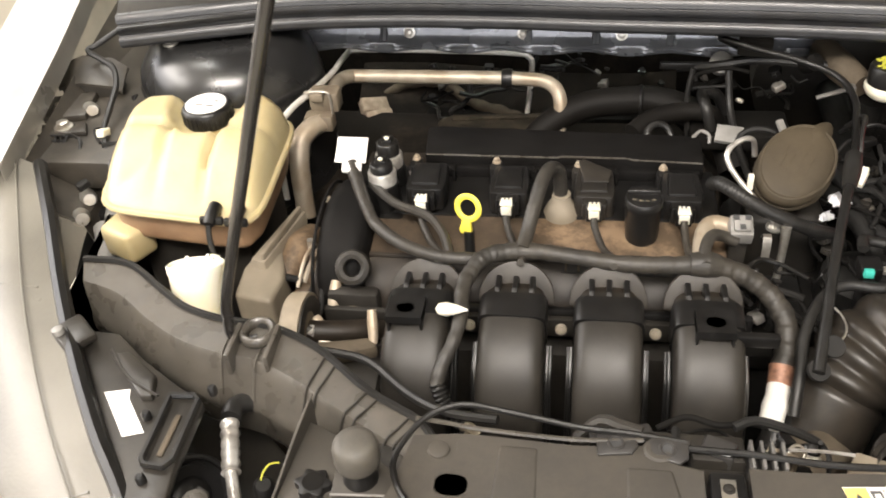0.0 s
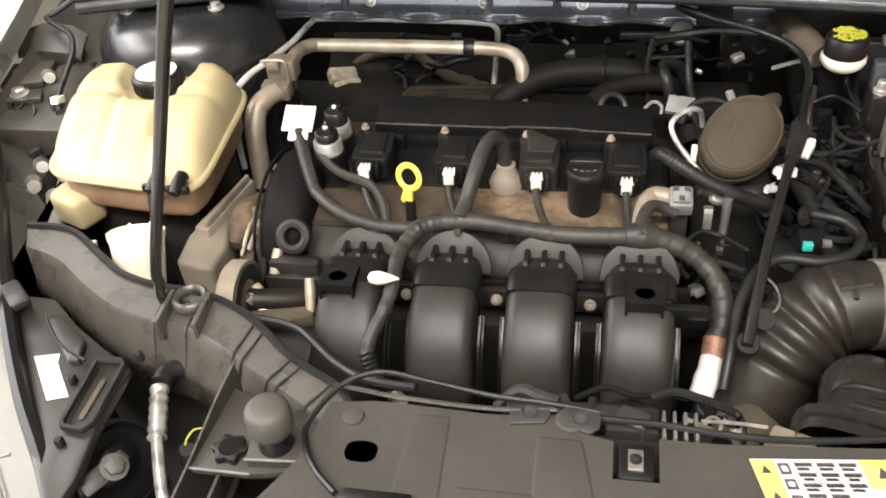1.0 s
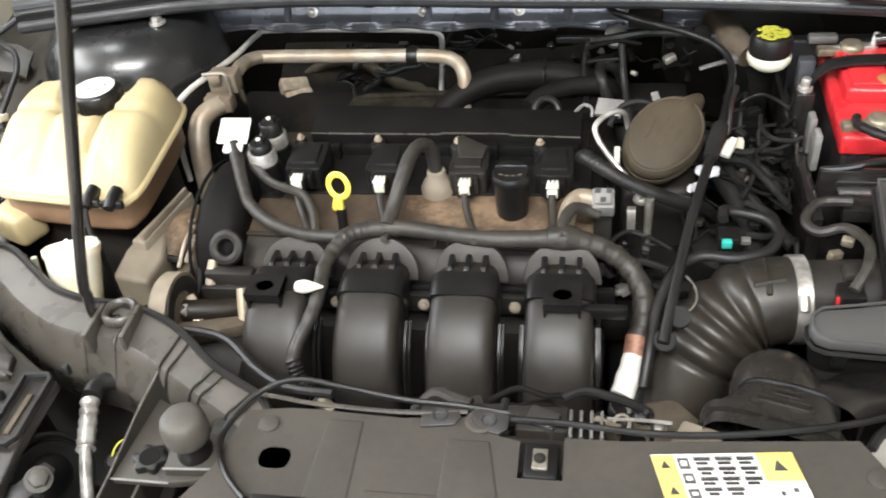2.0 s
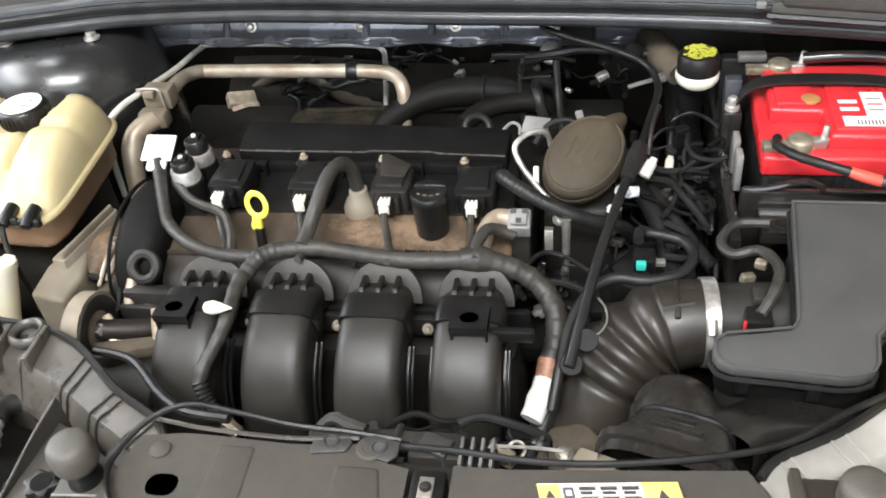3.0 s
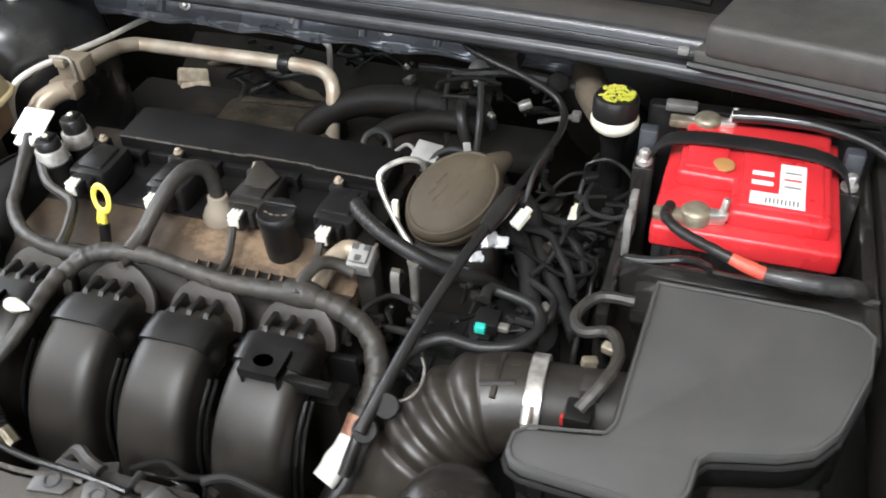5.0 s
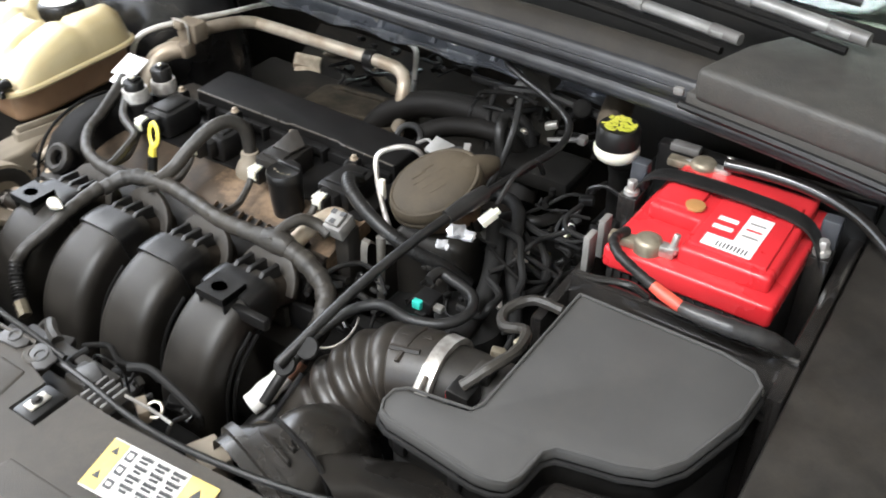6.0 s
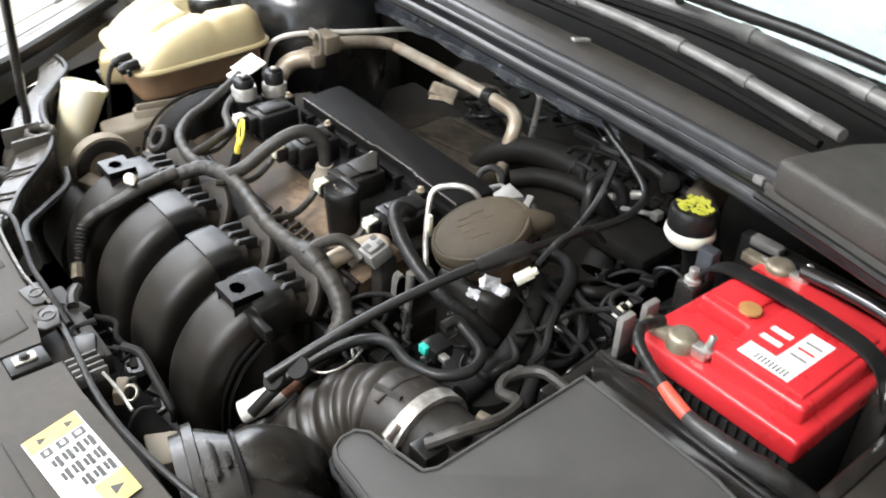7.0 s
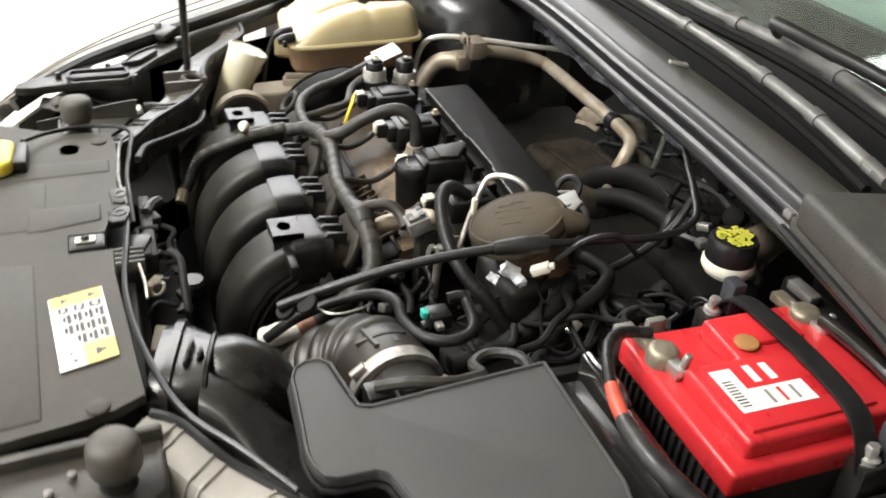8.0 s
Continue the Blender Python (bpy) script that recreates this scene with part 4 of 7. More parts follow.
part("cover_bar", joined(prism([(-0.043, 0.9755), (0.122, 0.9755), (0.128, 0.9785), (0.208, 0.9785), (0.213, 0.9755), (0.298, 0.972), (0.298, 1.028), (0.285, 1.034), (-0.030, 1.044), (-0.048, 1.040)], 0.812, 0.8365, 0.0022, 2, (-0.012, 0, 0)),
                         prism([(-0.042, 0.968), (0.294, 0.966), (0.294, 0.982), (-0.042, 0.984)], 0.800, 0.822, 0.003)), BARM, engine, "long flat black plastic cover bar")
# grey strip painted in as the highlight along the bar's front edge
part("bar_edge_highlight", tube([(-0.041, 0.9757, 0.8360), (0.122, 0.9757, 0.8342), (0.128, 0.9786, 0.8341), (0.208, 0.9786, 0.8331), (0.213, 0.9757, 0.8330), (0.296, 0.9722, 0.8320)], 0.0013, 8, straight=True), GREY, engine, "pale strip painted as the edge highlight of the bar")
for x in (-0.005, 0.095, 0.195):
    part("bar_web", box(x - 0.002, x + 0.002, 0.957, 0.972, 0.80, 0.826, 0.001), BARM, engine)
part("back_plate", prism([(-0.29, 1.06), (-0.16, 1.045), (0.34, 1.03), (0.36, 1.20), (0.30, 1.34), (-0.30, 1.37)], 0.62, 0.672, 0.01), BROWN, engine, "dust-covered brown rear plate")
part("rear_casting", prism([(-0.075, 1.168), (-0.03, 1.160), (0.108, 1.186), (0.118, 1.205), (0.108, 1.285), (0.090, 1.296), (-0.06, 1.286), (-0.082, 1.27)], 0.66, 0.715, 0.012, 4), REARPAN, engine, "raised dusty tan casting behind the engine")
part("casting_rib", tube([(-0.05, 1.19, 0.716), (0.02, 1.20, 0.717), (0.085, 1.212, 0.716)], 0.004, 8, 4), REARPAN, engine)
part("casting_rib", tube([(-0.055, 1.262, 0.716), (0.02, 1.268, 0.717), (0.085, 1.272, 0.716)], 0.0035, 8, 4), REARPAN, engine)
part("bar_support", box(-0.04, 0.28, 0.985, 1.04, 0.79, 0.808, 0.002), BLACK, engine)


def coil(x, z, dusty):
    c = thing("ignition_coil", (x, 0.905, z - 0.034), "dust-browned black ignition coil with a white-tipped plug" if dusty else "black ignition coil with a white-tipped plug", "ignition coil", "ignition coils")
    skin_m = COILDUST if dusty else BLACK
    part("coil_body", joined(prism([(x - 0.022, 0.891), (x + 0.022, 0.891), (x + 0.024, 0.908), (x + 0.021, 0.950), (x - 0.021, 0.950), (x - 0.024, 0.908)], z - 0.034, z - 0.002, 0.004),
                             prism([(x - 0.017, 0.900), (x + 0.016, 0.900), (x + 0.014, 0.942), (x - 0.015, 0.942)], z - 0.006, z + 0.0015, 0.003),
                             box(x - 0.014, x + 0.014, 0.879, 0.895, z - 0.026, z - 0.004, 0.003)), skin_m, c)
    part("lug", prism([(x - 0.028, 0.950), (x - 0.022, 0.965), (x - 0.014, 0.965), (x - 0.010, 0.944), (x - 0.024, 0.940)], z - 0.034, z - 0.003, 0.002), skin_m, c)
    part("lug_bolt", bolt(x - 0.0195, 0.957, z - 0.003, 0.0036, 0.006), ALU, c, "dusty bolt head")
    if dusty:
        part("dust_flap", prism([(x - 0.020, 0.958), (x - 0.014, 0.962), (x + 0.020, 0.938), (x + 0.016, 0.915), (x - 0.013, 0.915)], z + 0.001, z + 0.0040, 0.0012), FLANGE, c, "dust-caked flat top")
    p = part("plug", box(x - 0.009, x + 0.009, 0.866, 0.882, z - 0.020, z - 0.002, 0.002), BLACK, c)
    part("terminal_block", prism([(x - 0.0072, 0.8655), (x + 0.0072, 0.8655), (x + 0.0066, 0.8745), (x - 0.0066, 0.8745)], z - 0.003, z + 0.0002, 0.0006), WHITEP, p, "white terminal block")
    for k in (-1, 0, 1):
        part("terminal", box(x + k * 0.0046 - 0.0014, x + k * 0.0046 + 0.0014, 0.8735, 0.878, z - 0.003, z + 0.0008, 0.0005), WHITEP, p, "white terminal tab")
    part("locking_tab", box(x - 0.006, x + 0.006, 0.8630, 0.8660, z - 0.014, z - 0.003, 0.001), WHITEP, p, "white tab")
    return c


for k in range(4):
    coil(-0.030 + 0.0995 * k, 0.844 - 0.0025 * k, k == 2)

oil = thing("oil_filler_cap", (0.22, 0.862, 0.80), "black ribbed oil filler cap with printed symbols", "cap")
part("cap_body", moved(lathe([(0.0180, 0), (0.0190, 0.020), (0.0200, 0.044), (0.0208, 0.046), (0.0208, 0.0555), (0.0192, 0.0575), (0.0180, 0.0565), (0.001, 0.0565)], 40), at(0.223, 0.865, 0.80)), BLACK, oil)
part("grip", prism([(0.2045, 0.873), (0.2415, 0.873), (0.236, 0.881), (0.223, 0.8845), (0.210, 0.881)], 0.855, 0.8605, 0.0015), BLACK, oil)
for k in range(4):
    part("print_mark", moved(box(-0.0020, 0.0020, -0.0009, 0.0009, 0, 0.0005, 0), at(0.2125 + k * 0.007, 0.8615 - 0.0022 * (k in (1, 2)), 0.8564, 0, 0, 14 * (k - 1.5))), BRASS, oil)

dip = thing("dipstick", (0.030, 0.845, 0.79), "yellow ring-handled oil dipstick", "dipstick")
part("ring_handle", moved(joined(ring(0.0150, 0.0042, 32, 8, 0.62), prism([(-0.005, -0.014), (0.005, -0.014), (0.0085, -0.030), (0.0060, -0.035), (-0.0060, -0.035), (-0.0085, -0.030)], -0.003, 0.003, 0.0012)), at(0.029, 0.843, 0.852, 74, 0, -20) @ Matrix.Scale(0.9, 4)), YELLOW, dip)
part("tube", tube([(0.030, 0.834, 0.826), (0.031, 0.825, 0.80), (0.032, 0.815, 0.77)], 0.006, 10), BLACK, dip)

# timing cover hump with mount ring
hump = thing("timing_cover", (-0.118, 0.86, 0.74), "rounded black plastic timing cover", "cover")
TIMING = [(0.776, 0.70), (0.774, 0.755), (0.784, 0.792), (0.806, 0.820), (0.836, 0.836), (0.872, 0.842), (0.908, 0.838), (0.938, 0.824), (0.956, 0.796), (0.960, 0.70)]
ACROSS = Matrix(((0, 0, 1, 0), (1, 0, 0, 0), (0, 1, 0, 0), (0, 0, 0, 1)))
part("cover_shell", moved(prism(TIMING, -0.147, -0.087, 0.019, 4), ACROSS), BARM, hump, smooth=50)
part("cover_seam", tube([(-0.1475, y, z - 0.006) for y, z in TIMING[1:-1]], 0.0022, 8, 4), BARM, hump)
for by, bz in ((0.782, 0.762), (0.90, 0.835)):
    part("cover_bolt", moved(bolt(0, 0, 0, 0.0048, 0.006), at(-0.150, by, bz - 0.02, 0, -60)), CASTING, hump, "dusty bolt head")

eye = thing("engine_eye", (-0.098, 0.765, 0.75), "black cast lifting eye with a round hole", "bracket")
part("eye_ring", moved(ring(0.0150, 0.0062, 28, 8, 1.1), at(-0.097, 0.785, 0.806, 50)), DARK, eye)
part("eye_foot", box(-0.128, -0.068, 0.766, 0.785, 0.70, 0.782, 0.006), DARK, eye)

for (x, y, z, h, lab) in ((-0.083, 0.908, 0.845, 0.0, "lower"), (-0.085, 0.956, 0.838, 0.006, "upper")):
    s = thing("cam_solenoid", (x, y, z - 0.03), "silver-collared black valve solenoid", "solenoid", "cam solenoids")
    part("housing", moved(lathe([(0.021, -0.045), (0.019, -0.006), (0.0155, -0.004)], 22), at(x, y, z)), BLACK, s)
    part("collar", moved(lathe([(0.0172, -0.014), (0.0172, 0.009), (0.0160, 0.0115), (0.001, 0.0115)], 28), at(x, y, z)), STEEL, s, "bright metal collar")
    part("connector", moved(joined(lathe([(0.0138, 0.0115), (0.0138, 0.020 + h), (0.0120, 0.022 + h), (0.001, 0.022 + h)], 22), box(-0.007, 0.007, -0.004, 0.010, 0.016 + h, 0.026 + h, 0.002)), at(x, y, z)), BLACK, s)
    part("pin", moved(lathe([(0.003, 0.024 + h), (0.003, 0.028 + h), (0.001, 0.029 + h)], 8), at(x, y, z)), WHITEP, s)
hd = thing("solenoid_base", (-0.085, 0.93, 0.74), "black plastic solenoid base with bolts", "bracket")
part("base_plate", prism([(-0.112, 0.878), (-0.055, 0.878), (-0.055, 0.985), (-0.112, 0.985)], 0.74, 0.806, 0.006), BLACK, hd)
part("base_bolt", bolt(-0.061, 0.972, 0.806, 0.005, 0.007), STEEL, hd)

tag = thing("wiring_tag", (-0.125, 0.94, 0.84), "white printed tag wrapped on the wiring", "tag")
tq = at(-0.126, 0.938, 0.863, 20, 4, 5)
part("tag_sheet", moved(box(-0.019, 0.019, -0.018, 0.021, -0.0012, 0.0012, 0.001), tq), PAPER, tag)
part("tag_neck", moved(box(-0.009, 0.015, -0.032, -0.018, -0.003, 0.003, 0.002), tq), PAPER, tag)
for k in range(4):
    part("print_bar", moved(box(0.000, 0.015, -0.010 + k * 0.008, -0.0095 + k * 0.008, 0.0015, 0.0019, 0), tq), CONN, tag)

# intake manifold
man = thing("intake_manifold", (0.13, 0.64, 0.5), "black plastic intake manifold with four curved runners", "intake manifold")
PATH_YZ = [(0.780, 0.782), (0.752, 0.792), (0.722, 0.797), (0.694, 0.790), (0.668, 0.770), (0.651, 0.740), (0.645, 0.700), (0.650, 0.640), (0.66, 0.56)]


def runner_mesh(half, deep, grow=0.0, skip=0, stop=0, power=4.0):
    sp = spline([(0, y, z) for y, z in PATH_YZ], 6)
    sp = sp[skip:len(sp) - stop]
    bm, rings, n = bmesh.new(), [], 40
    for i, p in enumerate(sp):
        d = (sp[min(i + 1, len(sp) - 1)] - sp[max(i - 1, 0)]).normalized()
        nrm = Vector((1, 0, 0)).cross(d)
        if nrm.y * (p.y - 0.74) + nrm.z * (p.z - 0.68) < 0:
            nrm = -nrm
        w = half + grow * math.sin(math.pi * min(1, i / len(sp)))
        row = []
        for j in range(n):
            a = 2 * math.pi * j / n
            c, s = math.cos(a), math.sin(a)
            k = (abs(c) ** power + abs(s) ** power) ** (-1 / power)
            row.append(bm.verts.new(p + Vector((w * k * c, 0, 0)) + nrm * (deep * k * s)))
        rings.append(row)
    for a, b in zip(rings, rings[1:]):
        for j in range(n):
            bm.faces.new((a[j], a[(j + 1) % n], b[(j + 1) % n], b[j]))
    bm.faces.new(rings[0][::-1])
    bm.faces.new(rings[-1])
    return bm


for k in range(4):
    x = -0.008 + 0.0975 * k
    m = at(x, 0, 0)
    r = part("runner", moved(runner_mesh(0.0325, 0.026, 0.002, 8, 0, 4.6), m), RUNNER, man, "smooth satin black curved runner", smooth=50)
    part("collar", moved(runner_mesh(0.0355, 0.0290, 0.0, 10, 33, 6.0), m), BLACK, r, smooth=50)
    for s in (-1, 1):
        for dd in (0.0, 0.006):
            part("seam", moved(tube([(s * (0.0370 + dd * 0.4), y + 0.004 + dd, z - 0.004 - dd) for y, z in PATH_YZ[3:]], 0.0022, 6, 5), m), BLACK, r)
    arch = [(x + 0.0405 * math.cos(a), 0.040 * math.sin(a) + (0.0 if math.sin(a) > 0 else 0)) for a in np.linspace(0, math.pi, 22)] + [(x - 0.0405, -0.006), (x + 0.0405, -0.006)]
    part("flange", moved(prism(arch, -0.004, 0.004, 0.0015), at(0, 0.762, 0.794, 58)), FLANGE, r, "dusty grey arched flange")
    part("neck", moved(runner_mesh(0.031, 0.021, 0.0, 0, 36, 3.0), m), BROWNDK, r)
    for gx in (-0.018, 0.0, 0.018):
        part("gusset", moved(prism([(0.732, 0.800), (0.732, 0.818), (0.742, 0.825), (0.764, 0.823), (0.764, 0.800)], -0.0028, 0.0028, 0.001), Matrix(((0, 0, 1, x + gx), (1, 0, 0, 0), (0, 1, 0, 0), (0, 0, 0, 1)))), BLACK, r)
for x, arm in ((-0.018, False), (0.288, True)):
    hole2 = [(x + 0.0095 * math.cos(a), 0.697 + 0.0075 * math.sin(a)) for a in np.linspace(math.pi / 2, -1.5 * math.pi, 21)]
    lug = part("lug", prism([(x, 0.7141), (x + 0.0185, 0.714), (x + 0.0185, 0.682), (x - 0.0185, 0.682), (x - 0.0185, 0.714), (x - 0.0001, 0.7141)] + hole2, 0.823, 0.832, 0), BLACK, man, "square lug with a round hole")
    part("lug_floor", box(x - 0.012, x + 0.012, 0.687, 0.707, 0.817, 0.8235, 0), DARK, lug)
    for s in (-1, 1):
        part("lug_web", prism([(x + s * 0.017 - 0.0015, 0.683), (x + s * 0.017 + 0.0015, 0.683), (x + s * 0.017 + 0.0015, 0.716), (x + s * 0.017 - 0.0015, 0.716)], 0.785, 0.831, 0.0008), BLACK, lug)
    if arm:
        part("side_arm", box(x + 0.0165, x + 0.062, 0.692, 0.701, 0.804, 0.818, 0.002), BLACK, lug)
part("plenum", box(-0.05, 0.335, 0.60, 0.70, 0.50, 0.66, 0.03, 4), BLACK, man)
part("back_rail", box(-0.055, 0.34, 0.766, 0.776, 0.735, 0.772, 0.004), BLACK, man)
for k in range(3):
    part("rail_stud", moved(bolt(0, 0, 0, 0.0042, 0.007), at(0.041 + 0.0975 * k, 0.732, 0.778, 60)), CASTING, man, "dusty bolt head")

# accessories on the left of the engine
pul = thing("belt_pulley", (-0.14, 0.72, 0.70), "dusty belt pulley with a beige belt", "pulley")
pm = at(-0.152, 0.722, 0.765, 0, 90, 0)
part("pulley_wheel", moved(lathe([(0.030, -0.008), (0.040, -0.006), (0.040, 0.016), (0.030, 0.018), (0.015, 0.010), (0.001, 0.010)], 30), pm), DARK, pul)
part("belt", moved(lathe([(0.0405, -0.008), (0.044, -0.004), (0.044, 0.014), (0.0405, 0.014)], 30), pm), BEIGE, pul, "dusty beige ribbed belt")
part("pulley_bolt", moved(bolt(0, 0, 0.008, 0.010, 0.014), pm), STEEL, pul)
part("steel_lug", moved(prism([(-0.007, -0.020), (0.006, -0.024), (0.008, 0.006), (0.003, 0.020), (-0.006, 0.018)], -0.006, 0.006, 0.002), at(-0.126, 0.727, 0.760, 40, 0, 30)), ALU, pul, "bright worn steel lug")
part("pulley_shaft", tube([(-0.15, 0.722, 0.765), (-0.10, 0.735, 0.755), (-0.06, 0.76, 0.74)], 0.013, 12), BROWNDK, pul)
alt = thing("alternator", (-0.08, 0.68, 0.60), "dark dusty alternator below the manifold", "alternator")
part("alternator_body", moved(lathe([(0.03, -0.05), (0.055, -0.045), (0.058, 0.04), (0.035, 0.05)], 26), at(-0.09, 0.675, 0.70, 0, 90)), DARK, alt)
part("alternator_arm", prism([(-0.135, 0.70), (-0.065, 0.715), (-0.055, 0.70), (-0.12, 0.675)], 0.752, 0.770, 0.004), HUMP, alt)
part("stud", tube([(-0.066, 0.733, 0.792), (-0.064, 0.722, 0.779), (-0.062, 0.708, 0.765)], [0.0050, 0.0062, 0.0045], 14), ALU, alt, "dull steel stud")
part("stud", tube([(-0.119, 0.786, 0.785), (-0.121, 0.774, 0.773), (-0.122, 0.763, 0.760)], [0.0065, 0.0068, 0.0060], 14), ALU, alt, "dull metal stud")
part("nut", moved(bolt(0, 0, 0, 0.0085, 0.010), at(-0.098, 0.776, 0.762, 52)), BRASS, alt, "yellowed nut")
part("stud", tube([(-0.100, 0.768, 0.756), (-0.101, 0.756, 0.744)], 0.0042, 10, 2, straight=True), ZINC, alt)

mnt = thing("engine_mount_bracket", (-0.21, 0.80, 0.70), "dusty beige cast engine mount bracket", "bracket")
part("casting", prism([(-0.232, 0.752), (-0.184, 0.742), (-0.182, 0.785), (-0.196, 0.835), (-0.226, 0.842), (-0.236, 0.80)], 0.66, 0.788, 0.006, 3), CASTING, mnt)
part("web", prism([(-0.226, 0.80), (-0.206, 0.795), (-0.184, 0.898), (-0.200, 0.905)], 0.70, 0.800, 0.004), CASTING, mnt)
part("web_ridge", prism([(-0.212, 0.80), (-0.207, 0.80), (-0.188, 0.895), (-0.193, 0.897)], 0.798, 0.809, 0.002), CASTING, mnt)
part("web", tube([(-0.19, 0.81, 0.765), (-0.182, 0.85, 0.78), (-0.176, 0.885, 0.772)], [0.014, 0.018, 0.015], 14), DIRTY, mnt)
part("side_casting", prism([(-0.178, 0.78), (-0.140, 0.80), (-0.150, 0.86), (-0.175, 0.85)], 0.66, 0.765, 0.01, 3), DIRTY, mnt)
part("wire_tuft", tube([(-0.165, 0.80, 0.768), (-0.158, 0.83, 0.785), (-0.150, 0.85, 0.782), (-0.148, 0.83, 0.77)], 0.003, 6), ALU, mnt)
part("wire_tuft", tube([(-0.170, 0.79, 0.768), (-0.165, 0.82, 0.79), (-0.160, 0.845, 0.79)], 0.0025, 6), ALU, mnt)
part("stud_pin", tube([(-0.165, 0.84, 0.77), (-0.163, 0.84, 0.80)], 0.004, 8, 2, straight=True), ZINC, mnt)
part("lower_leg", box(-0.225, -0.175, 0.70, 0.76, 0.40, 0.70, 0.01), CASTING, mnt)

# ---- coolant tank ----
tank = thing("coolant_tank", (-0.32, 0.92, 0.78), "cream translucent coolant tank with a black screw cap", "coolant tank")
NU, NV = 33, 29
FL, FR, BR, BL = Vector((-0.418, 0.832, 0)), Vector((-0.212, 0.806, 0)), Vector((-0.228, 1.040, 0)), Vector((-0.448, 1.030, 0))


def foot(u, v):
    p = FL.lerp(FR, u).lerp(BL.lerp(BR, u), v)
    cx, cy = u - 0.5, v - 0.5
    r = (abs(2 * cx) ** 7 + abs(2 * cy) ** 7) ** (1 / 7)
    q = max(abs(2 * cx), abs(2 * cy), 1e-6)
    mid = FL.lerp(FR, 0.5).lerp(BL.lerp(BR, 0.5), 0.5)
    return mid + (p - mid) * (q / max(r, 1e-6) if r > 0 else 1)


def rise(u, v):
    e = min(1, min(u, 1 - u) / 0.13)
    f = min(1, v / 0.60)
    g = min(1, (1 - v) / 0.10)
    h = math.sqrt(max(0, 1 - (1 - e) ** 2)) * (1 - (1 - f) ** 1.9) * math.sqrt(max(0, 1 - (1 - g) ** 2))
    z = 0.049 * h
    for c in (0.36, 0.66):
        if v < 0.66:
            z -= 0.0095 * math.exp(-((u - c) / 0.024) ** 2) * min(1, v / 0.15) * h
    z -= 0.006 * math.exp(-((v - 0.60) / 0.03) ** 2) * h
    dx, dy = (u - 0.53) / 0.185, (v - 0.84) / 0.27
    d = dx * dx + dy * dy
    if d < 1.6:
        z -= 0.022 * max(0, min(1, (1.6 - d) / 0.6)) * h
    return z


part("tank_upper", skin([[foot(i / (NU - 1), j / (NV - 1)) + Vector((0, 0, 0.846 + rise(i / (NU - 1), j / (NV - 1)))) for i in range(NU)] for j in range(NV)], 0.004), TANK, tank, "yellowed translucent upper shell", smooth=70)
rimp = [foot(u, 0) for u in np.linspace(0, 1, 14)] + [foot(1, v) for v in np.linspace(0, 1, 14)] + [foot(u, 1) for u in np.linspace(1, 0, 14)] + [foot(0, v) for v in np.linspace(1, 0, 14)]
part("tank_seam", tube([p + Vector((0, 0, 0.844)) for p in rimp], 0.0050, 8, straight=True, flat=0.9), TANK, tank)
cen = FL.lerp(FR, 0.5).lerp(BL.lerp(BR, 0.5), 0.5)
# lower shell in a darker brown than the upper one
part("tank_lower", prism([tuple((cen + (p - cen) * 0.93).xy) for p in rimp[::2]], 0.795, 0.843, 0.010, 3), TANKLOW, tank, "brown lower shell")
part("side_pocket", prism([(-0.432, 0.835), (-0.385, 0.815), (-0.365, 0.85), (-0.42, 0.88)], 0.768, 0.812, 0.008, 3), TANK, tank)
cap = part("screw_cap", moved(lathe([(0.0305, 0), (0.0318, 0.003), (0.0318, 0.020), (0.0296, 0.0235), (0.027, 0.0245), (0.001, 0.0245)], 40), at(-0.322, 0.982, 0.877)), BLACK, tank, "black screw cap with a white top")
part("cap_label", moved(lathe([(0.0262, 0.0243), (0.0262, 0.0252), (0.001, 0.0254)], 36), at(-0.322, 0.982, 0.877)), PAPER, cap, "white disc with small print")
for k in range(30):
    a = 2 * math.pi * k / 30
    part("grip_rib", moved(box(-0.0012, 0.0012, -0.0010, 0.0010, 0.003, 0.019, 0.0004), at(-0.322 + 0.0318 * math.cos(a), 0.982 + 0.0318 * math.sin(a), 0.877, 0, 0, math.degrees(a) + 90)), BLACK, cap)
for dx, dy, w in ((-0.012, -0.006, 0.010), (0.003, -0.008, 0.010), (-0.004, 0.010, 0.004), (0.010, 0.004, 0.005)):
    part("print_bar", box(-0.322 + dx, -0.322 + dx + w, 0.982 + dy, 0.982 + dy + 0.0022, 0.9024, 0.9028, 0), INK, cap)
part("neck", moved(lathe([(0.028, -0.03), (0.028, 0.002)], 30), at(-0.322, 0.982, 0.877)), TANK, tank)
for x, y in ((-0.262, 0.812), (-0.232, 0.810)):
    n_ = part("nozzle", joined(tube([(x, y + 0.012, 0.858), (x, y - 0.004, 0.856), (x, y - 0.016, 0.852)], [0.008, 0.0075, 0.006], 12), box(x - 0.014, x + 0.014, y - 0.010, y - 0.003, 0.846, 0.856, 0.002)), BLACK, tank, "black hose nozzle")
part("overflow_hose", tube([(-0.262, 0.795, 0.852), (-0.260, 0.785, 0.83), (-0.250, 0.775, 0.79), (-0.245, 0.77, 0.72)], 0.0035, 8), RUBBER, tank)
part("tank_foot", box(-0.40, -0.25, 0.86, 1.0, 0.60, 0.797, 0.01), DARK, tank)
pot = thing("fluid_reservoir", (-0.272, 0.758, 0.66), "white plastic fluid reservoir with a torn rim", "reservoir")
POTM = at(-0.268, 0.754, 0.829, -25, -3)
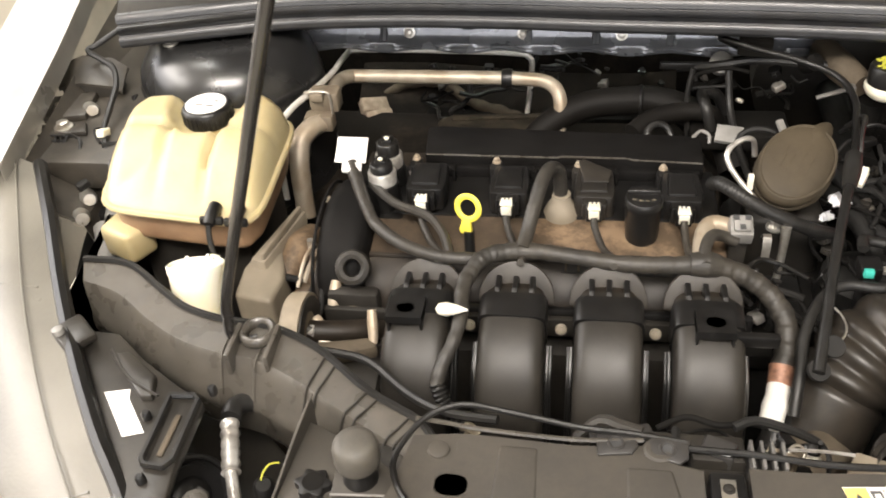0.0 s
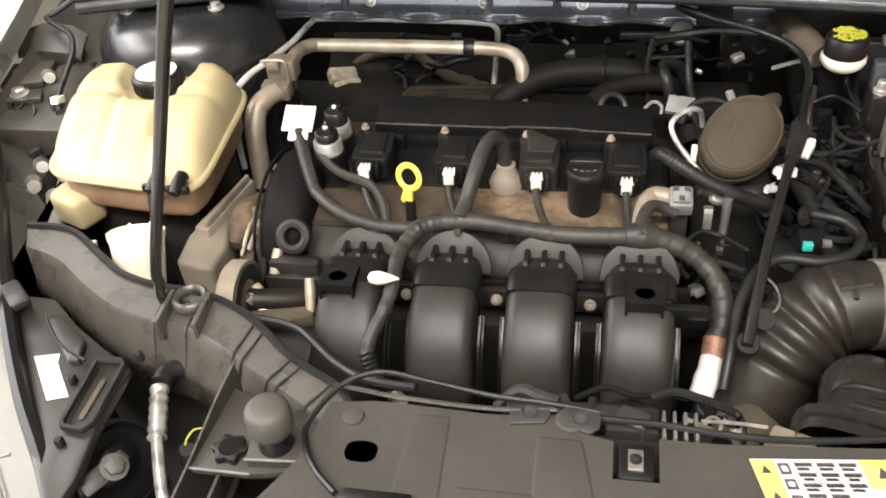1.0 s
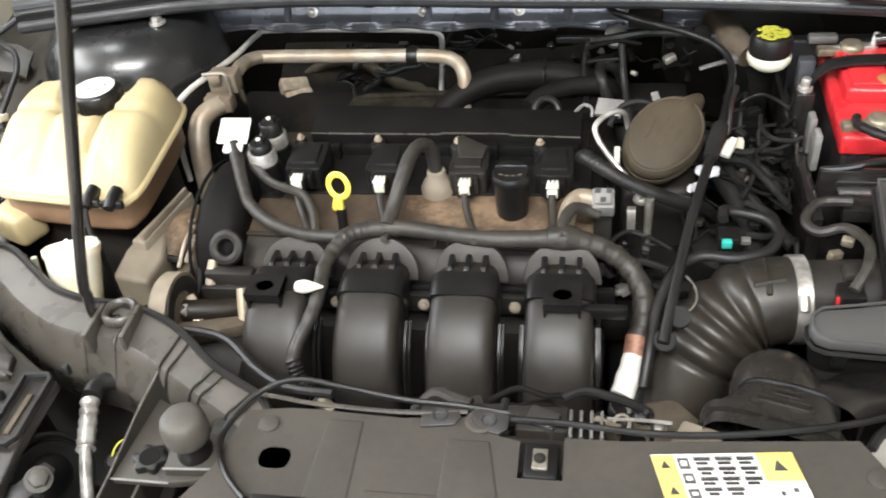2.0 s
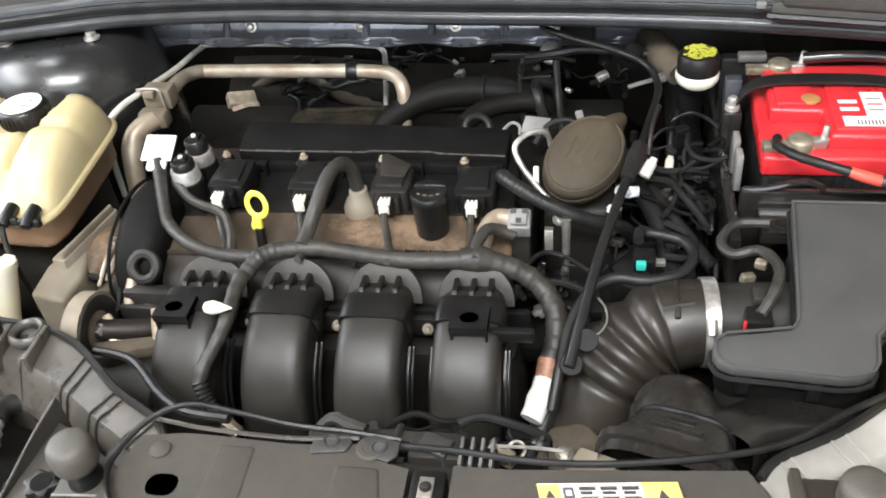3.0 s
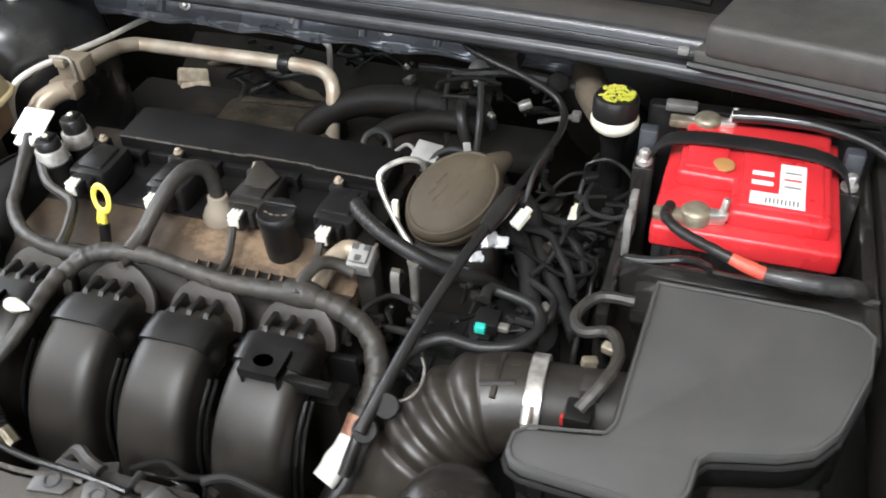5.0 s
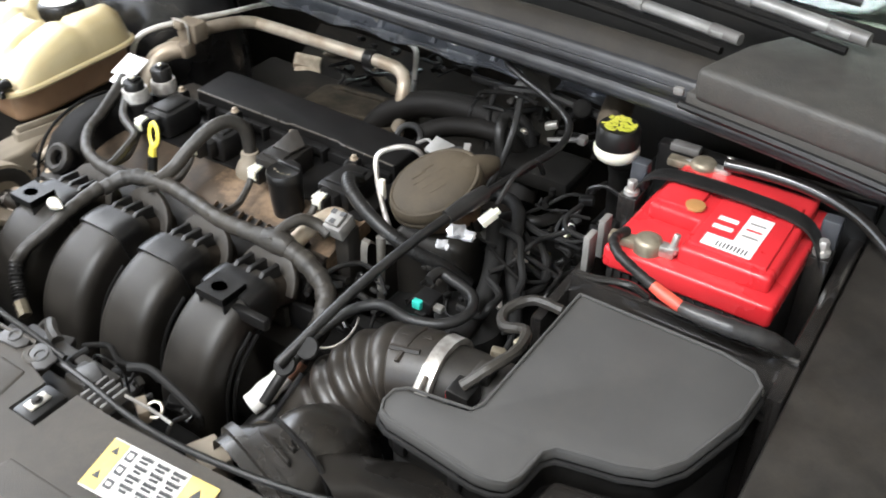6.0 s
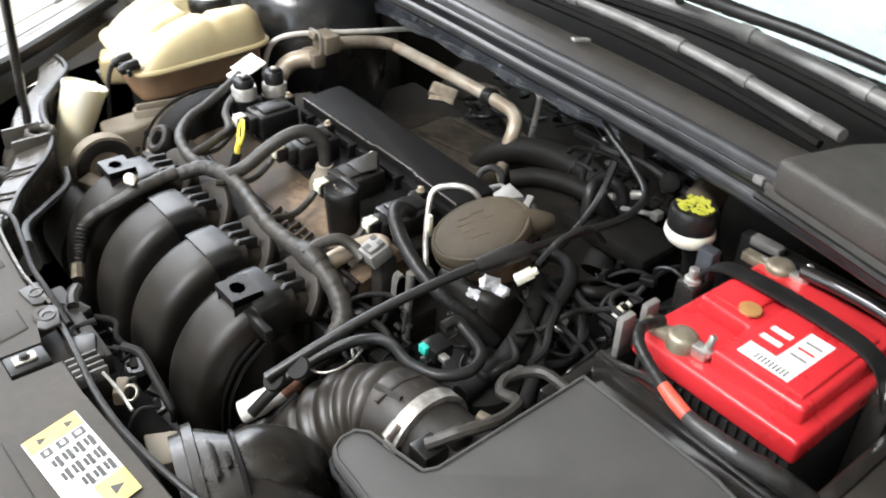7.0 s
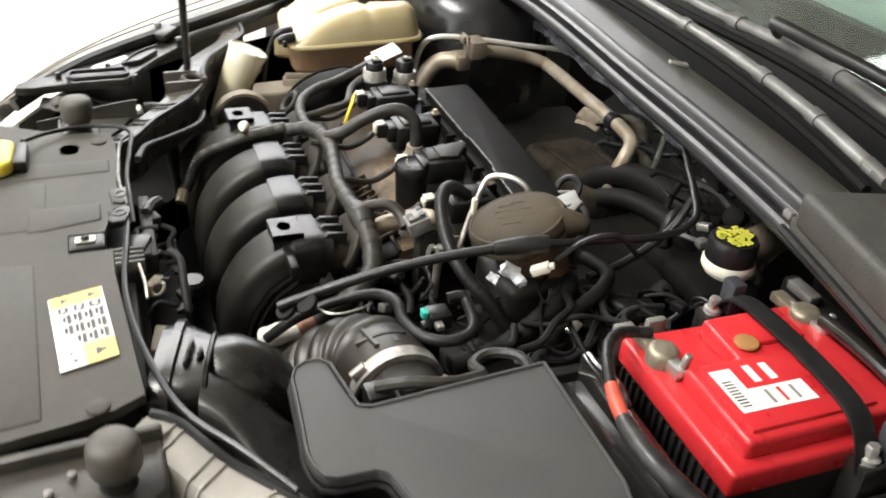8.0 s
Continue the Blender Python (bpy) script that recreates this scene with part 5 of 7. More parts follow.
part("pot_body", moved(lathe([(0.013, -0.126), (0.0185, -0.122), (0.0228, -0.090), (0.0272, -0.045), (0.0300, -0.010), (0.0315, -0.007), (0.0318, 0.0), (0.0300, 0.0015), (0.0285, -0.002), (0.001, -0.003)], 40), POTM), CREAM, pot)
tear = random.Random(3)
for k in range(4):
    a = radians(20 + 36 * k + tear.uniform(-8, 8))
    base = Vector((0.0300 * math.cos(a), 0.0300 * math.sin(a), 0.0))
    tip = base * tear.uniform(0.80, 1.02) + Vector((tear.uniform(-0.004, 0.004), 0, tear.uniform(0.002, 0.006)))
    part("torn_tab", moved(tube([base, base.lerp(tip, 0.5) + Vector((0, 0, 0.001)), tip], [0.0038, 0.0022, 0.0007], 5, 4), POTM), WHITEP, pot, "torn white rim")
part("pot_foot", moved(lathe([(0.012, 0), (0.012, 0.08)], 14), at(-0.275, 0.748, 0.652)), BLACK, pot)

# prop rod
prop = thing("bonnet_prop_rod", (-0.19, 0.652, 0.82), "black bonnet prop rod standing in its socket", "prop rod")
part("rod", tube([(-0.165, 0.655, 0.818), (-0.178, 0.652, 0.818), (-0.190, 0.650, 0.828), (-0.188, 0.651, 0.85), (-0.176, 0.650, 0.90), (-0.075, 0.645, 1.19), (0.028, 0.650, 1.50), (0.18, 0.66, 1.95)], [0.0052, 0.0052, 0.0052, 0.0056, 0.0058, 0.0062, 0.0062, 0.0058], 12, 8), GLOSS, prop)
sock = thing("prop_socket", (-0.165, 0.655, 0.80), "grey plastic ring socket of the prop rod", "socket")
part("socket_ring", moved(ring(0.0155, 0.0045, 24, 8, 1.4), at(-0.163, 0.656, 0.826)), GREY, sock)
part("socket_floor", moved(lathe([(0.0155, 0), (0.0155, 0.004), (0.001, 0.004)], 20), at(-0.163, 0.656, 0.812)), BLACK, sock)
for s in (-1, 1):
    part("socket_leg", box(-0.163 + s * 0.020 - 0.0025, -0.163 + s * 0.020 + 0.0025, 0.615, 0.662, 0.806, 0.833, 0.001), GREY, sock)

# ---- battery ----
bat = thing("battery", (0.67, 1.05, 0.65), "bright red car battery with a white label", "battery")
Q = at(0.670, 0.941, -0.005, 0, 0, -1.0)
part("battery_case", moved(box(-0.082, 0.084, 0.004, 0.187, 0.655, 0.836, 0.004), Q), TROUGH, bat, "black lower case")
part("battery_lid", moved(soften(prism([(-0.086, 0.0), (0.088, 0.0), (0.085, 0.190), (-0.084, 0.190)], 0.832, 0.858, 0.005, 3), 0), Q), RED, bat)
part("lid_step", moved(prism([(-0.016, 0.018), (0.076, 0.018), (0.074, 0.178), (-0.072, 0.178), (-0.072, 0.072), (-0.016, 0.072)], 0.855, 0.876, 0.005, 3), Q), RED, bat)
part("lid_block", moved(prism([(-0.066, 0.078), (-0.024, 0.078), (-0.024, 0.148), (-0.066, 0.148)], 0.874, 0.8805, 0.003), Q), RED, bat)
part("lid_block", moved(prism([(-0.010, 0.026), (0.068, 0.026), (0.066, 0.148), (-0.010, 0.148)], 0.874, 0.880, 0.003), Q), RED, bat)
part("paper_label", moved(prism([(0.000, 0.030), (0.050, 0.030), (0.050, 0.102), (0.026, 0.102), (0.026, 0.050), (0.000, 0.050)], 0.880, 0.8805, 0), Q), PAPER, bat, "white L-shaped label")
for k in range(9):
    part("print_bar", moved(box(0.014 + k * 0.0036, 0.0155 + k * 0.0036, 0.033, 0.042, 0.8805, 0.8807, 0), Q), INK, bat)
for k in range(3):
    part("print_bar", moved(box(0.030, 0.046, 0.062 + k * 0.012, 0.065 + k * 0.012, 0.8805, 0.8807, 0), Q), RED if k == 1 else CONN, bat)
for y0 in (0.062, 0.078):
    part("print_bar", moved(box(0.000, 0.020, y0, y0 + 0.007, 0.880, 0.8804, 0), Q), PAPER, bat, "worn white print")
part("vent_plug", moved(lathe([(0.011, 0), (0.0105, 0.002), (0.007, 0.0026), (0.001, 0.0028)], 20), Q @ at(-0.028, 0.088, 0.8785)), AMBER, bat, "yellowed round plug")
for k in range(16):
    part("case_rib", moved(box(-0.075 + k * 0.0098, -0.0725 + k * 0.0098, -0.0005, 0.004, 0.80, 0.832, 0.0008), Q), TROUGH, bat)


def terminal(name, m, label):
    tt = thing(name, m.translation, label, "battery terminal", "battery terminals")
    part("clamp_ring", moved(lathe([(0.0145, 0), (0.0145, 0.012), (0.012, 0.015), (0.008, 0.016), (0.001, 0.016)], 22), m), BRASS, tt)
    part("clamp_jaw", moved(box(-0.040, -0.010, -0.007, 0.007, 0.0, 0.010, 0.002), m), BRASS, tt)
    part("clamp_jaw", moved(box(0.010, 0.028, -0.006, 0.006, 0.0, 0.013, 0.002), m), ZINC, tt)
    part("clamp_bolt", moved(lathe([(0.0065, 0), (0.0065, 0.006), (0.0038, 0.007), (0.0036, 0.020), (0.0028, 0.021)], 10), m @ at(0.024, 0, 0.006, -8, 8)), STEEL, tt)
    return tt


terminal("battery_terminal", Q @ at(-0.046, 0.018, 0.858, 0, 0, 6), "corroded brass terminal clamp on the battery front")
terminal("battery_terminal", Q @ at(-0.052, 0.170, 0.868, 0, 0, 2), "corroded brass terminal clamp at the battery rear")
tcab = thing("battery_cable", (0.62, 0.93, 0.85), "black battery cable with an orange sleeve", "cable")
part("cable_bare", tube([(0.600, 0.962, 0.866), (0.597, 0.945, 0.868), (0.601, 0.928, 0.873), (0.615, 0.909, 0.876), (0.640, 0.894, 0.876), (0.664, 0.885, 0.873)], [0.0050, 0.0052, 0.0052, 0.0050], 12, 8, lambda s, q: 1 + 0.06 * math.sin(s * 420) + 0.04 * math.sin(s * 1010)), RUBBER, tcab)
part("orange_sleeve", tube([(0.660, 0.886, 0.874), (0.675, 0.883, 0.870), (0.691, 0.881, 0.866)], [0.0054, 0.0064, 0.0060], 12), ORANGE, tcab, "orange plastic sleeve")
part("cable_taped", tube([(0.690, 0.881, 0.866), (0.712, 0.879, 0.866), (0.742, 0.882, 0.864), (0.768, 0.898, 0.852), (0.785, 0.93, 0.82)], [0.0062, 0.0085, 0.0090, 0.0075], 12, 8, lambda s, q: 1 + 0.04 * math.sin(s * 300)), CABLEGREY, tcab)
strap = thing("battery_strap", (0.67, 1.035, 0.88), "black hold-down strap over the battery", "strap")
sb_line = spline([(0.560, 1.066, 0.838), (0.574, 1.064, 0.866), (0.592, 1.064, 0.879), (0.630, 1.063, 0.8840), (0.69, 1.062, 0.8840), (0.737, 1.060, 0.880), (0.759, 1.058, 0.868), (0.772, 1.058, 0.838)], 6)
part("strap_band", skin([[(p.x, p.y - 0.0105, p.z - 0.001), (p.x, p.y - 0.004, p.z + 0.001), (p.x, p.y + 0.001, p.z - 0.0005), (p.x, p.y + 0.005, p.z + 0.001), (p.x, p.y + 0.0105, p.z - 0.001)] for p in sb_line], 0.003), RUBBER, strap)
for x, y in ((0.563, 1.072), (0.768, 1.076)):
    part("hook_plate", box(x - 0.009, x + 0.010, y - 0.004, y + 0.012, 0.80, 0.878, 0.003), HOOKM, strap)
    part("strap_bolt", bolt(x, y - 0.014, 0.845, 0.006, 0.016), STEEL, strap)
    part("strap_foot", box(x - 0.011, x + 0.011, y - 0.026, y + 0.010, 0.66, 0.845, 0.002), GLOSS, strap)
rearc = thing("rear_battery_lead", (0.7, 1.15, 0.89), "black cable and plates behind the battery", "cable")
part("lead", tube([(0.645, 1.108, 0.884), (0.69, 1.106, 0.888), (0.74, 1.104, 0.886), (0.79, 1.10, 0.872), (0.84, 1.09, 0.84)], 0.0068, 12), GLOSS, rearc)
part("lead_plate", box(0.574, 0.608, 1.128, 1.142, 0.868, 0.878, 0.002), FINM, rearc)
part("lead_tip", tube([(0.586, 1.114, 0.866), (0.612, 1.111, 0.872)], 0.004, 8, 2, straight=True), STEEL, rearc)
tray = thing("battery_tray", (0.68, 1.0, 0.45), "glossy black plastic battery tray", "battery tray")
part("tray_floor", box(0.555, 0.795, 0.86, 1.20, 0.62, 0.655, 0.006), GLOSS, tray)
part("tray_front", prism([(0.562, 0.918), (0.562, 0.930), (0.797, 0.926), (0.797, 0.914)], 0.62, 0.824, 0.004), GLOSS, tray)
part("tray_lip", tube([(0.566, 0.925, 0.822), (0.590, 0.922, 0.826), (0.625, 0.920, 0.836), (0.645, 0.918, 0.832), (0.66, 0.918, 0.825), (0.795, 0.915, 0.825)], 0.004, 8), GLOSS, tray)
part("tray_side", box(0.548, 0.562, 0.862, 1.20, 0.62, 0.80, 0.005), GLOSS, tray)
part("tray_side", box(0.782, 0.798, 0.862, 1.20, 0.62, 0.822, 0.005), GLOSS, tray)
part("tray_shelf", prism([(0.58, 0.868), (0.79, 0.862), (0.79, 0.915), (0.58, 0.912)], 0.79, 0.808, 0.003), GLOSS, tray)
part("tray_rear", box(0.555, 0.80, 1.140, 1.158, 0.62, 0.868, 0.005), BLACK, tray)
part("tray_post", box(0.60, 0.78, 0.90, 1.10, 0.32, 0.62, 0.01), DARK, tray)
part("tray_clip", box(0.765, 0.780, 0.856, 0.866, 0.805, 0.828, 0.002), ZINC, tray, "bright metal clip")
for z0, y0 in ((0.80, 0.985), (0.80, 1.02)):
    part("grey_tab", box(0.5585, 0.5665, y0 - 0.035, y0 - 0.015, 0.800, 0.848, 0.002), CONN, tray)

# ---- air filter box ----
ab = thing("air_filter_box", (0.68, 0.75, 0.5), "matt black plastic air filter box", "air filter box")
lid = [(0.602, 0.858), (0.742, 0.856), (0.772, 0.850), (0.783, 0.838), (0.779, 0.800), (0.757, 0.742), (0.740, 0.722), (0.715, 0.712), (0.676, 0.704), (0.664, 0.701), (0.656, 0.692), (0.652, 0.664), (0.646, 0.654), (0.634, 0.649),
       (0.619, 0.647), (0.573, 0.651), (0.528, 0.654), (0.517, 0.659), (0.5125, 0.668), (0.514, 0.681), (0.524, 0.689), (0.560, 0.694), (0.584, 0.698), (0.590, 0.708)]
LIDC = (0.665, 0.755)


def lid_top(y):
    return 0.8333 + 0.15 * (y - 0.70)


def lid_ring(k, dz=0.0):
    return [(LIDC[0] + (x - LIDC[0]) * k, LIDC[1] + (y - LIDC[1]) * k, lid_top(y) + dz) for x, y in lid]


lid_sheet = prism(lid, 0.8333 - 0.014, 0.8333, 0.004, 3, (0, 0.15, 0.70))
part("lid", lid_sheet, LID, ab, "smooth matt black lid", smooth=50)
lip = lid_ring(0.985, 0.0006)
part("lid_lip", tube(lip + lip[:1], 0.0016, 6, straight=True), LID, ab, "thin raised lip")
seam = lid_ring(1.006, -0.016)
part("lid_seam", tube(seam + seam[:1], 0.0026, 6, straight=True), TROUGH, ab, "dark clamping seam")
part("lid_rim", prism([(LIDC[0] + (x - LIDC[0]) * 0.97, LIDC[1] + (y - LIDC[1]) * 0.95) for x, y in lid], 0.785, 0.8333 - 0.0145, 0.002, 2, (0, 0.15, 0.70)), TROUGHD, ab)
part("box_body", prism([(LIDC[0] + (x - LIDC[0]) * 0.95, LIDC[1] + (y - LIDC[1]) * 0.93) for x, y in lid], 0.45, 0.795, 0.006), TROUGH, ab)
part("front_step", prism([(0.660, 0.640), (0.745, 0.655), (0.752, 0.715), (0.668, 0.695)], 0.60, 0.806, 0.006, 3), GLOSS, ab, "glossy black step below the lid")
for x, y in ((0.540, 0.656), (0.60, 0.651)):
    part("lid_clip", box(x - 0.006, x + 0.006, y - 0.003, y + 0.006, 0.79, 0.812, 0.002), BLACK, ab)

# ribbed intake hose and air meter
ih = thing("intake_hose", (0.45, 0.74, 0.70), "black ribbed rubber intake hose with a steel clamp", "intake hose")
HP = [(0.372, 0.655, 0.600), (0.386, 0.670, 0.645), (0.404, 0.692, 0.692), (0.429, 0.720, 0.738), (0.459, 0.744, 0.767), (0.490, 0.753, 0.778), (0.525, 0.756, 0.780)]


def folds(s, share):
    """Deep folds in the middle, smooth and wider at both ends."""
    if 0.46 < share < 0.77:
        return 0.91 + 0.145 * (0.5 + 0.5 * math.cos(2 * math.pi * s / 0.0205)) ** 0.55
    return 1.0 + 0.04 * math.exp(-((share - 0.30) / 0.02) ** 2)


part("hose_wall", tube(HP, [0.043, 0.046, 0.048, 0.048, 0.047, 0.045, 0.043], 44, 22, folds), DUCT, ih, smooth=70)
part("clamp_band", tube([(0.511, 0.7552, 0.780), (0.525, 0.756, 0.780)], 0.0458, 40, 2, straight=True), STEEL, ih, "bright steel band")
part("clamp_screw", tube([(0.518, 0.724, 0.815), (0.518, 0.712, 0.805)], 0.005, 10, 2, straight=True), ZINC, ih)
for k in (-1, 1):
    part("raised_mark", tube([(0.472, 0.744 + k * 0.010, 0.8185), (0.502, 0.750 + k * 0.010, 0.8215)], 0.0030, 6, 2, straight=True), DUCT, ih)
part("raised_mark", tube([(0.486, 0.724, 0.8145), (0.486, 0.748, 0.8212), (0.486, 0.772, 0.8190)], 0.0030, 6, 3), DUCT, ih)
maf = thing("air_flow_meter", (0.56, 0.766, 0.74), "dark plastic air flow meter with a red clip", "sensor")
part("meter_body", tube([(0.522, 0.757, 0.780), (0.60, 0.762, 0.780)], 0.039, 28, 2, straight=True), DARK, maf)
part("meter_block", box(0.556, 0.574, 0.742, 0.762, 0.812, 0.827, 0.003), DARK, maf)
part("meter_plug", box(0.548, 0.572, 0.712, 0.737, 0.805, 0.824, 0.003), BLACK, maf)
part("brass_plug", moved(box(-0.007, 0.007, -0.0045, 0.0045, -0.006, 0.005, 0.002), at(0.557, 0.788, 0.812, 0, 10, 25)), BRASS, maf, "brass-coloured plug")
part("brass_plug", moved(box(-0.006, 0.006, -0.0045, 0.0045, -0.006, 0.004, 0.002), at(0.571, 0.804, 0.818, 10, 0, -20)), BRASS, maf, "brass-coloured plug")
part("red_clip", box(0.546, 0.562, 0.716, 0.722, 0.808, 0.818, 0.001), RED, maf, "red locking clip")
part("meter_wire", tube([(0.560, 0.722, 0.826), (0.575, 0.745, 0.838), (0.582, 0.780, 0.836), (0.570, 0.815, 0.826), (0.545, 0.818, 0.818), (0.535, 0.838, 0.818), (0.552, 0.862, 0.822), (0.585, 0.862, 0.824)], 0.0055, 8, 8, ribs(0.006, 0.06)), TAPE, maf)

# intake snorkel below the filter box
sn = thing("air_inlet_duct", (0.48, 0.59, 0.70), "black plastic air inlet duct in two sections", "duct")
AX, UX = Vector((0.27, 0.963, 0)), Vector((0.963, -0.27, 0))


def section(c, w, h, power=4.0, n=32):
    """A rounded box outline across the duct."""
    out = []
    for j in range(n + 1):
        a = 2 * math.pi * j / n
        k = (abs(math.cos(a)) ** power + abs(math.sin(a)) ** power) ** (-1 / power)
        out.append(tuple(Vector(c) + UX * (w * k * math.cos(a)) + Vector((0, 0, h * k * math.sin(a)))))
    return out


C0 = Vector((0.468, 0.562, 0.790))
DUCT_ROWS = ((-0.014, 0.054, 0.036, 0.0), (0.0, 0.055, 0.038, 0.0), (0.010, 0.053, 0.040, 0.002), (0.022, 0.047, 0.041, 0.005), (0.034, 0.040, 0.042, 0.008))
part("duct_mouth", skin([section(C0 + AX * s + UX * e, w, h) for s, w, h, e in DUCT_ROWS]), INLET, sn, "dusty flat-sided inlet mouth", smooth=60)
part("mouth_flange", skin([section(C0 + AX * s, w, h) for s, w, h in ((-0.004, 0.055, 0.038), (-0.003, 0.059, 0.042), (0.005, 0.059, 0.043), (0.006, 0.054, 0.040))]), INLET, sn, "raised flange", smooth=40)
part("duct_joint", tube(section(C0 + AX * 0.034 + UX * 0.008, 0.041, 0.043), 0.0025, 6, straight=True), BLACK, sn)
for u0, u1, s0 in ((-0.018, 0.026, 0.014), (-0.004, 0.018, 0.024)):
    q = C0 + AX * s0
    part("duct_fin", prism([tuple((q + UX * u0).xy), tuple((q + UX * u1).xy), tuple((q + UX * u1 + AX * 0.003).xy), tuple((q + UX * (u0 + 0.012) + AX * 0.005).xy)], 0.826, 0.8365, 0.0008), INLET, sn)
part("duct_elbow", tube([(0.476, 0.590, 0.795), (0.479, 0.610, 0.798), (0.482, 0.630, 0.788), (0.484, 0.648, 0.765), (0.484, 0.662, 0.72)], [0.036, 0.040, 0.038, 0.032, 0.026], 28, 8, flat=0.92), INLET, sn, "rounded satin black elbow", smooth=60)
part("duct_tail", skin([section(c, w, h, 3.0) for c, w, h in (((0.512, 0.582, 0.786), 0.030, 0.040), ((0.524, 0.600, 0.784), 0.036, 0.038), ((0.542, 0.616, 0.776), 0.042, 0.034), ((0.57, 0.632, 0.765), 0.05, 0.03), ((0.60, 0.66, 0.75), 0.05, 0.03))]), INLET, sn, "lower branch of the duct", smooth=60)
part("side_bracket", prism([(0.385, 0.552), (0.425, 0.543), (0.432, 0.566), (0.398, 0.578)], 0.775, 0.800, 0.003), CASTING, sn, "dusty beige bracket")
part("mount", box(0.44, 0.48, 0.56, 0.59, 0.32, 0.76, 0.004), DARK, sn)
thb = thing("throttle_bracket", (0.40, 0.64, 0.66), "dusty aluminium throttle bracket with bolts", "bracket")
part("casting", prism([(0.352, 0.61), (0.39, 0.60), (0.425, 0.635), (0.40, 0.665), (0.365, 0.655)], 0.62, 0.728, 0.006), HUMP, thb)
part("casting_bolt", bolt(0.382, 0.622, 0.728, 0.006, 0.007), ZINC, thb)

# ---- hoses and wiring ----
har = thing("engine_wiring_harness", (0.15, 0.77, 0.80), "grey taped engine wiring harness with branches", "wiring harness")
part("trunk", tube([(0.038, 0.752, 0.826), (0.050, 0.775, 0.833), (0.072, 0.788, 0.834), (0.11, 0.793, 0.833), (0.155, 0.787, 0.832), (0.205, 0.779, 0.832), (0.25, 0.780, 0.832), (0.29, 0.785, 0.829), (0.322, 0.786, 0.818),
                    (0.351, 0.779, 0.800), (0.367, 0.756, 0.785), (0.368, 0.732, 0.768), (0.362, 0.714, 0.753)], [0.0085, 0.0095, 0.0098, 0.0088, 0.0085, 0.0090, 0.0100, 0.0112, 0.0110, 0.0116, 0.0115, 0.0115], 14, 14,
                   lambda s, q: 1 + 0.045 * math.sin(s * 310 + q) + 0.035 * math.sin(s * 730 + 1 + 2 * q)), TAPE, har, "crinkled tape-wrapped trunk")
part("tape_knot", tube([(0.268, 0.782, 0.832), (0.285, 0.785, 0.831), (0.300, 0.786, 0.827)], [0.0115, 0.0148, 0.0118], 12), TAPE, har)
part("branch", tube([(-0.124, 0.925, 0.852), (-0.112, 0.898, 0.846), (-0.090, 0.852, 0.838), (-0.072, 0.822, 0.838), (-0.035, 0.790, 0.838), (0.005, 0.778, 0.834), (0.045, 0.778, 0.832)], [0.009, 0.008, 0.0070, 0.0072, 0.0070, 0.0075], 12, 12, lambda s, q: 1 + 0.04 * math.sin(s * 350 + q)), TAPE, har)
part("branch", tube([(-0.095, 0.900, 0.842), (-0.062, 0.868, 0.838), (-0.02, 0.850, 0.834), (0.0, 0.822, 0.836), (0.010, 0.800, 0.835), (0.016, 0.780, 0.834)], 0.0055, 8, 8), TAPE, har)
part("branch", tube([(0.038, 0.750, 0.830), (0.036, 0.728, 0.826), (0.038, 0.700, 0.822), (0.034, 0.675, 0.812), (0.024, 0.650, 0.798), (0.020, 0.635, 0.785)], [0.0085, 0.0078, 0.0072, 0.0078], 12, 12, lambda s, q: 1 + 0.05 * math.sin(s * 330 + q)), TAPE, har)
part("conduit", tube([(0.020, 0.637, 0.787), (0.026, 0.628, 0.774), (0.036, 0.620, 0.762), (0.048, 0.612, 0.755), (0.058, 0.606, 0.745)], 0.0075, 12, 12, ribs(0.0048, 0.13)), RUBBER, har, "black corrugated conduit")
part("conduit_plug", tube([(0.048, 0.612, 0.758), (0.062, 0.606, 0.748)], 0.0075, 8, 2, straight=True), BRASS, har, "brass-coloured plug end")
part("end_copper", tube([(0.363, 0.717, 0.756), (0.360, 0.700, 0.745)], [0.0125, 0.012], 14, 2, straight=True), COPPER, har, "copper-coloured tape end")
part("white_sleeve", tube([(0.360, 0.702, 0.745), (0.356, 0.685, 0.741), (0.350, 0.666, 0.733), (0.347, 0.659, 0.730)], [0.0108, 0.0122, 0.0125, 0.011], 14, 8, lambda s, q: 1 + 0.05 * math.sin(s * 260 + 2 * q)), PAPER, har, "white cloth sleeve")
part("end_hose", tube([(0.374, 0.715, 0.742), (0.366, 0.690, 0.722), (0.352, 0.655, 0.700), (0.335, 0.62, 0.66), (0.32, 0.60, 0.60)], [0.0125, 0.0135, 0.0145], 14, 6), RUBBER, har)
for k, (x, dx) in enumerate(((-0.030, 0.034), (0.0695, 0.024), (0.169, 0.022), (0.2685, 0.006))):
    part("coil_wire", tube([(x, 0.862, 0.828), (x + dx * 0.1, 0.852, 0.820), (x + dx * 0.5, 0.825, 0.815), (x + dx, 0.79, 0.828), (x + dx, 0.772, 0.834)], 0.0042, 8, 6), TAPE, har)
clp = thing("wire_clip", (0.034, 0.694, 0.83), "white teardrop plastic wire clip", "clip")
part("clip_body", moved(lathe([(0.001, -0.016), (0.006, -0.012), (0.0075, -0.004), (0.0055, 0.006), (0.001, 0.020)], 14), at(0.028, 0.697, 0.832, 0, 78, -12)), WHITEP, clp)

br = thing("breather_hose", (0.11, 0.82, 0.80), "grey rubber breather hose on a dusty elbow", "hose")
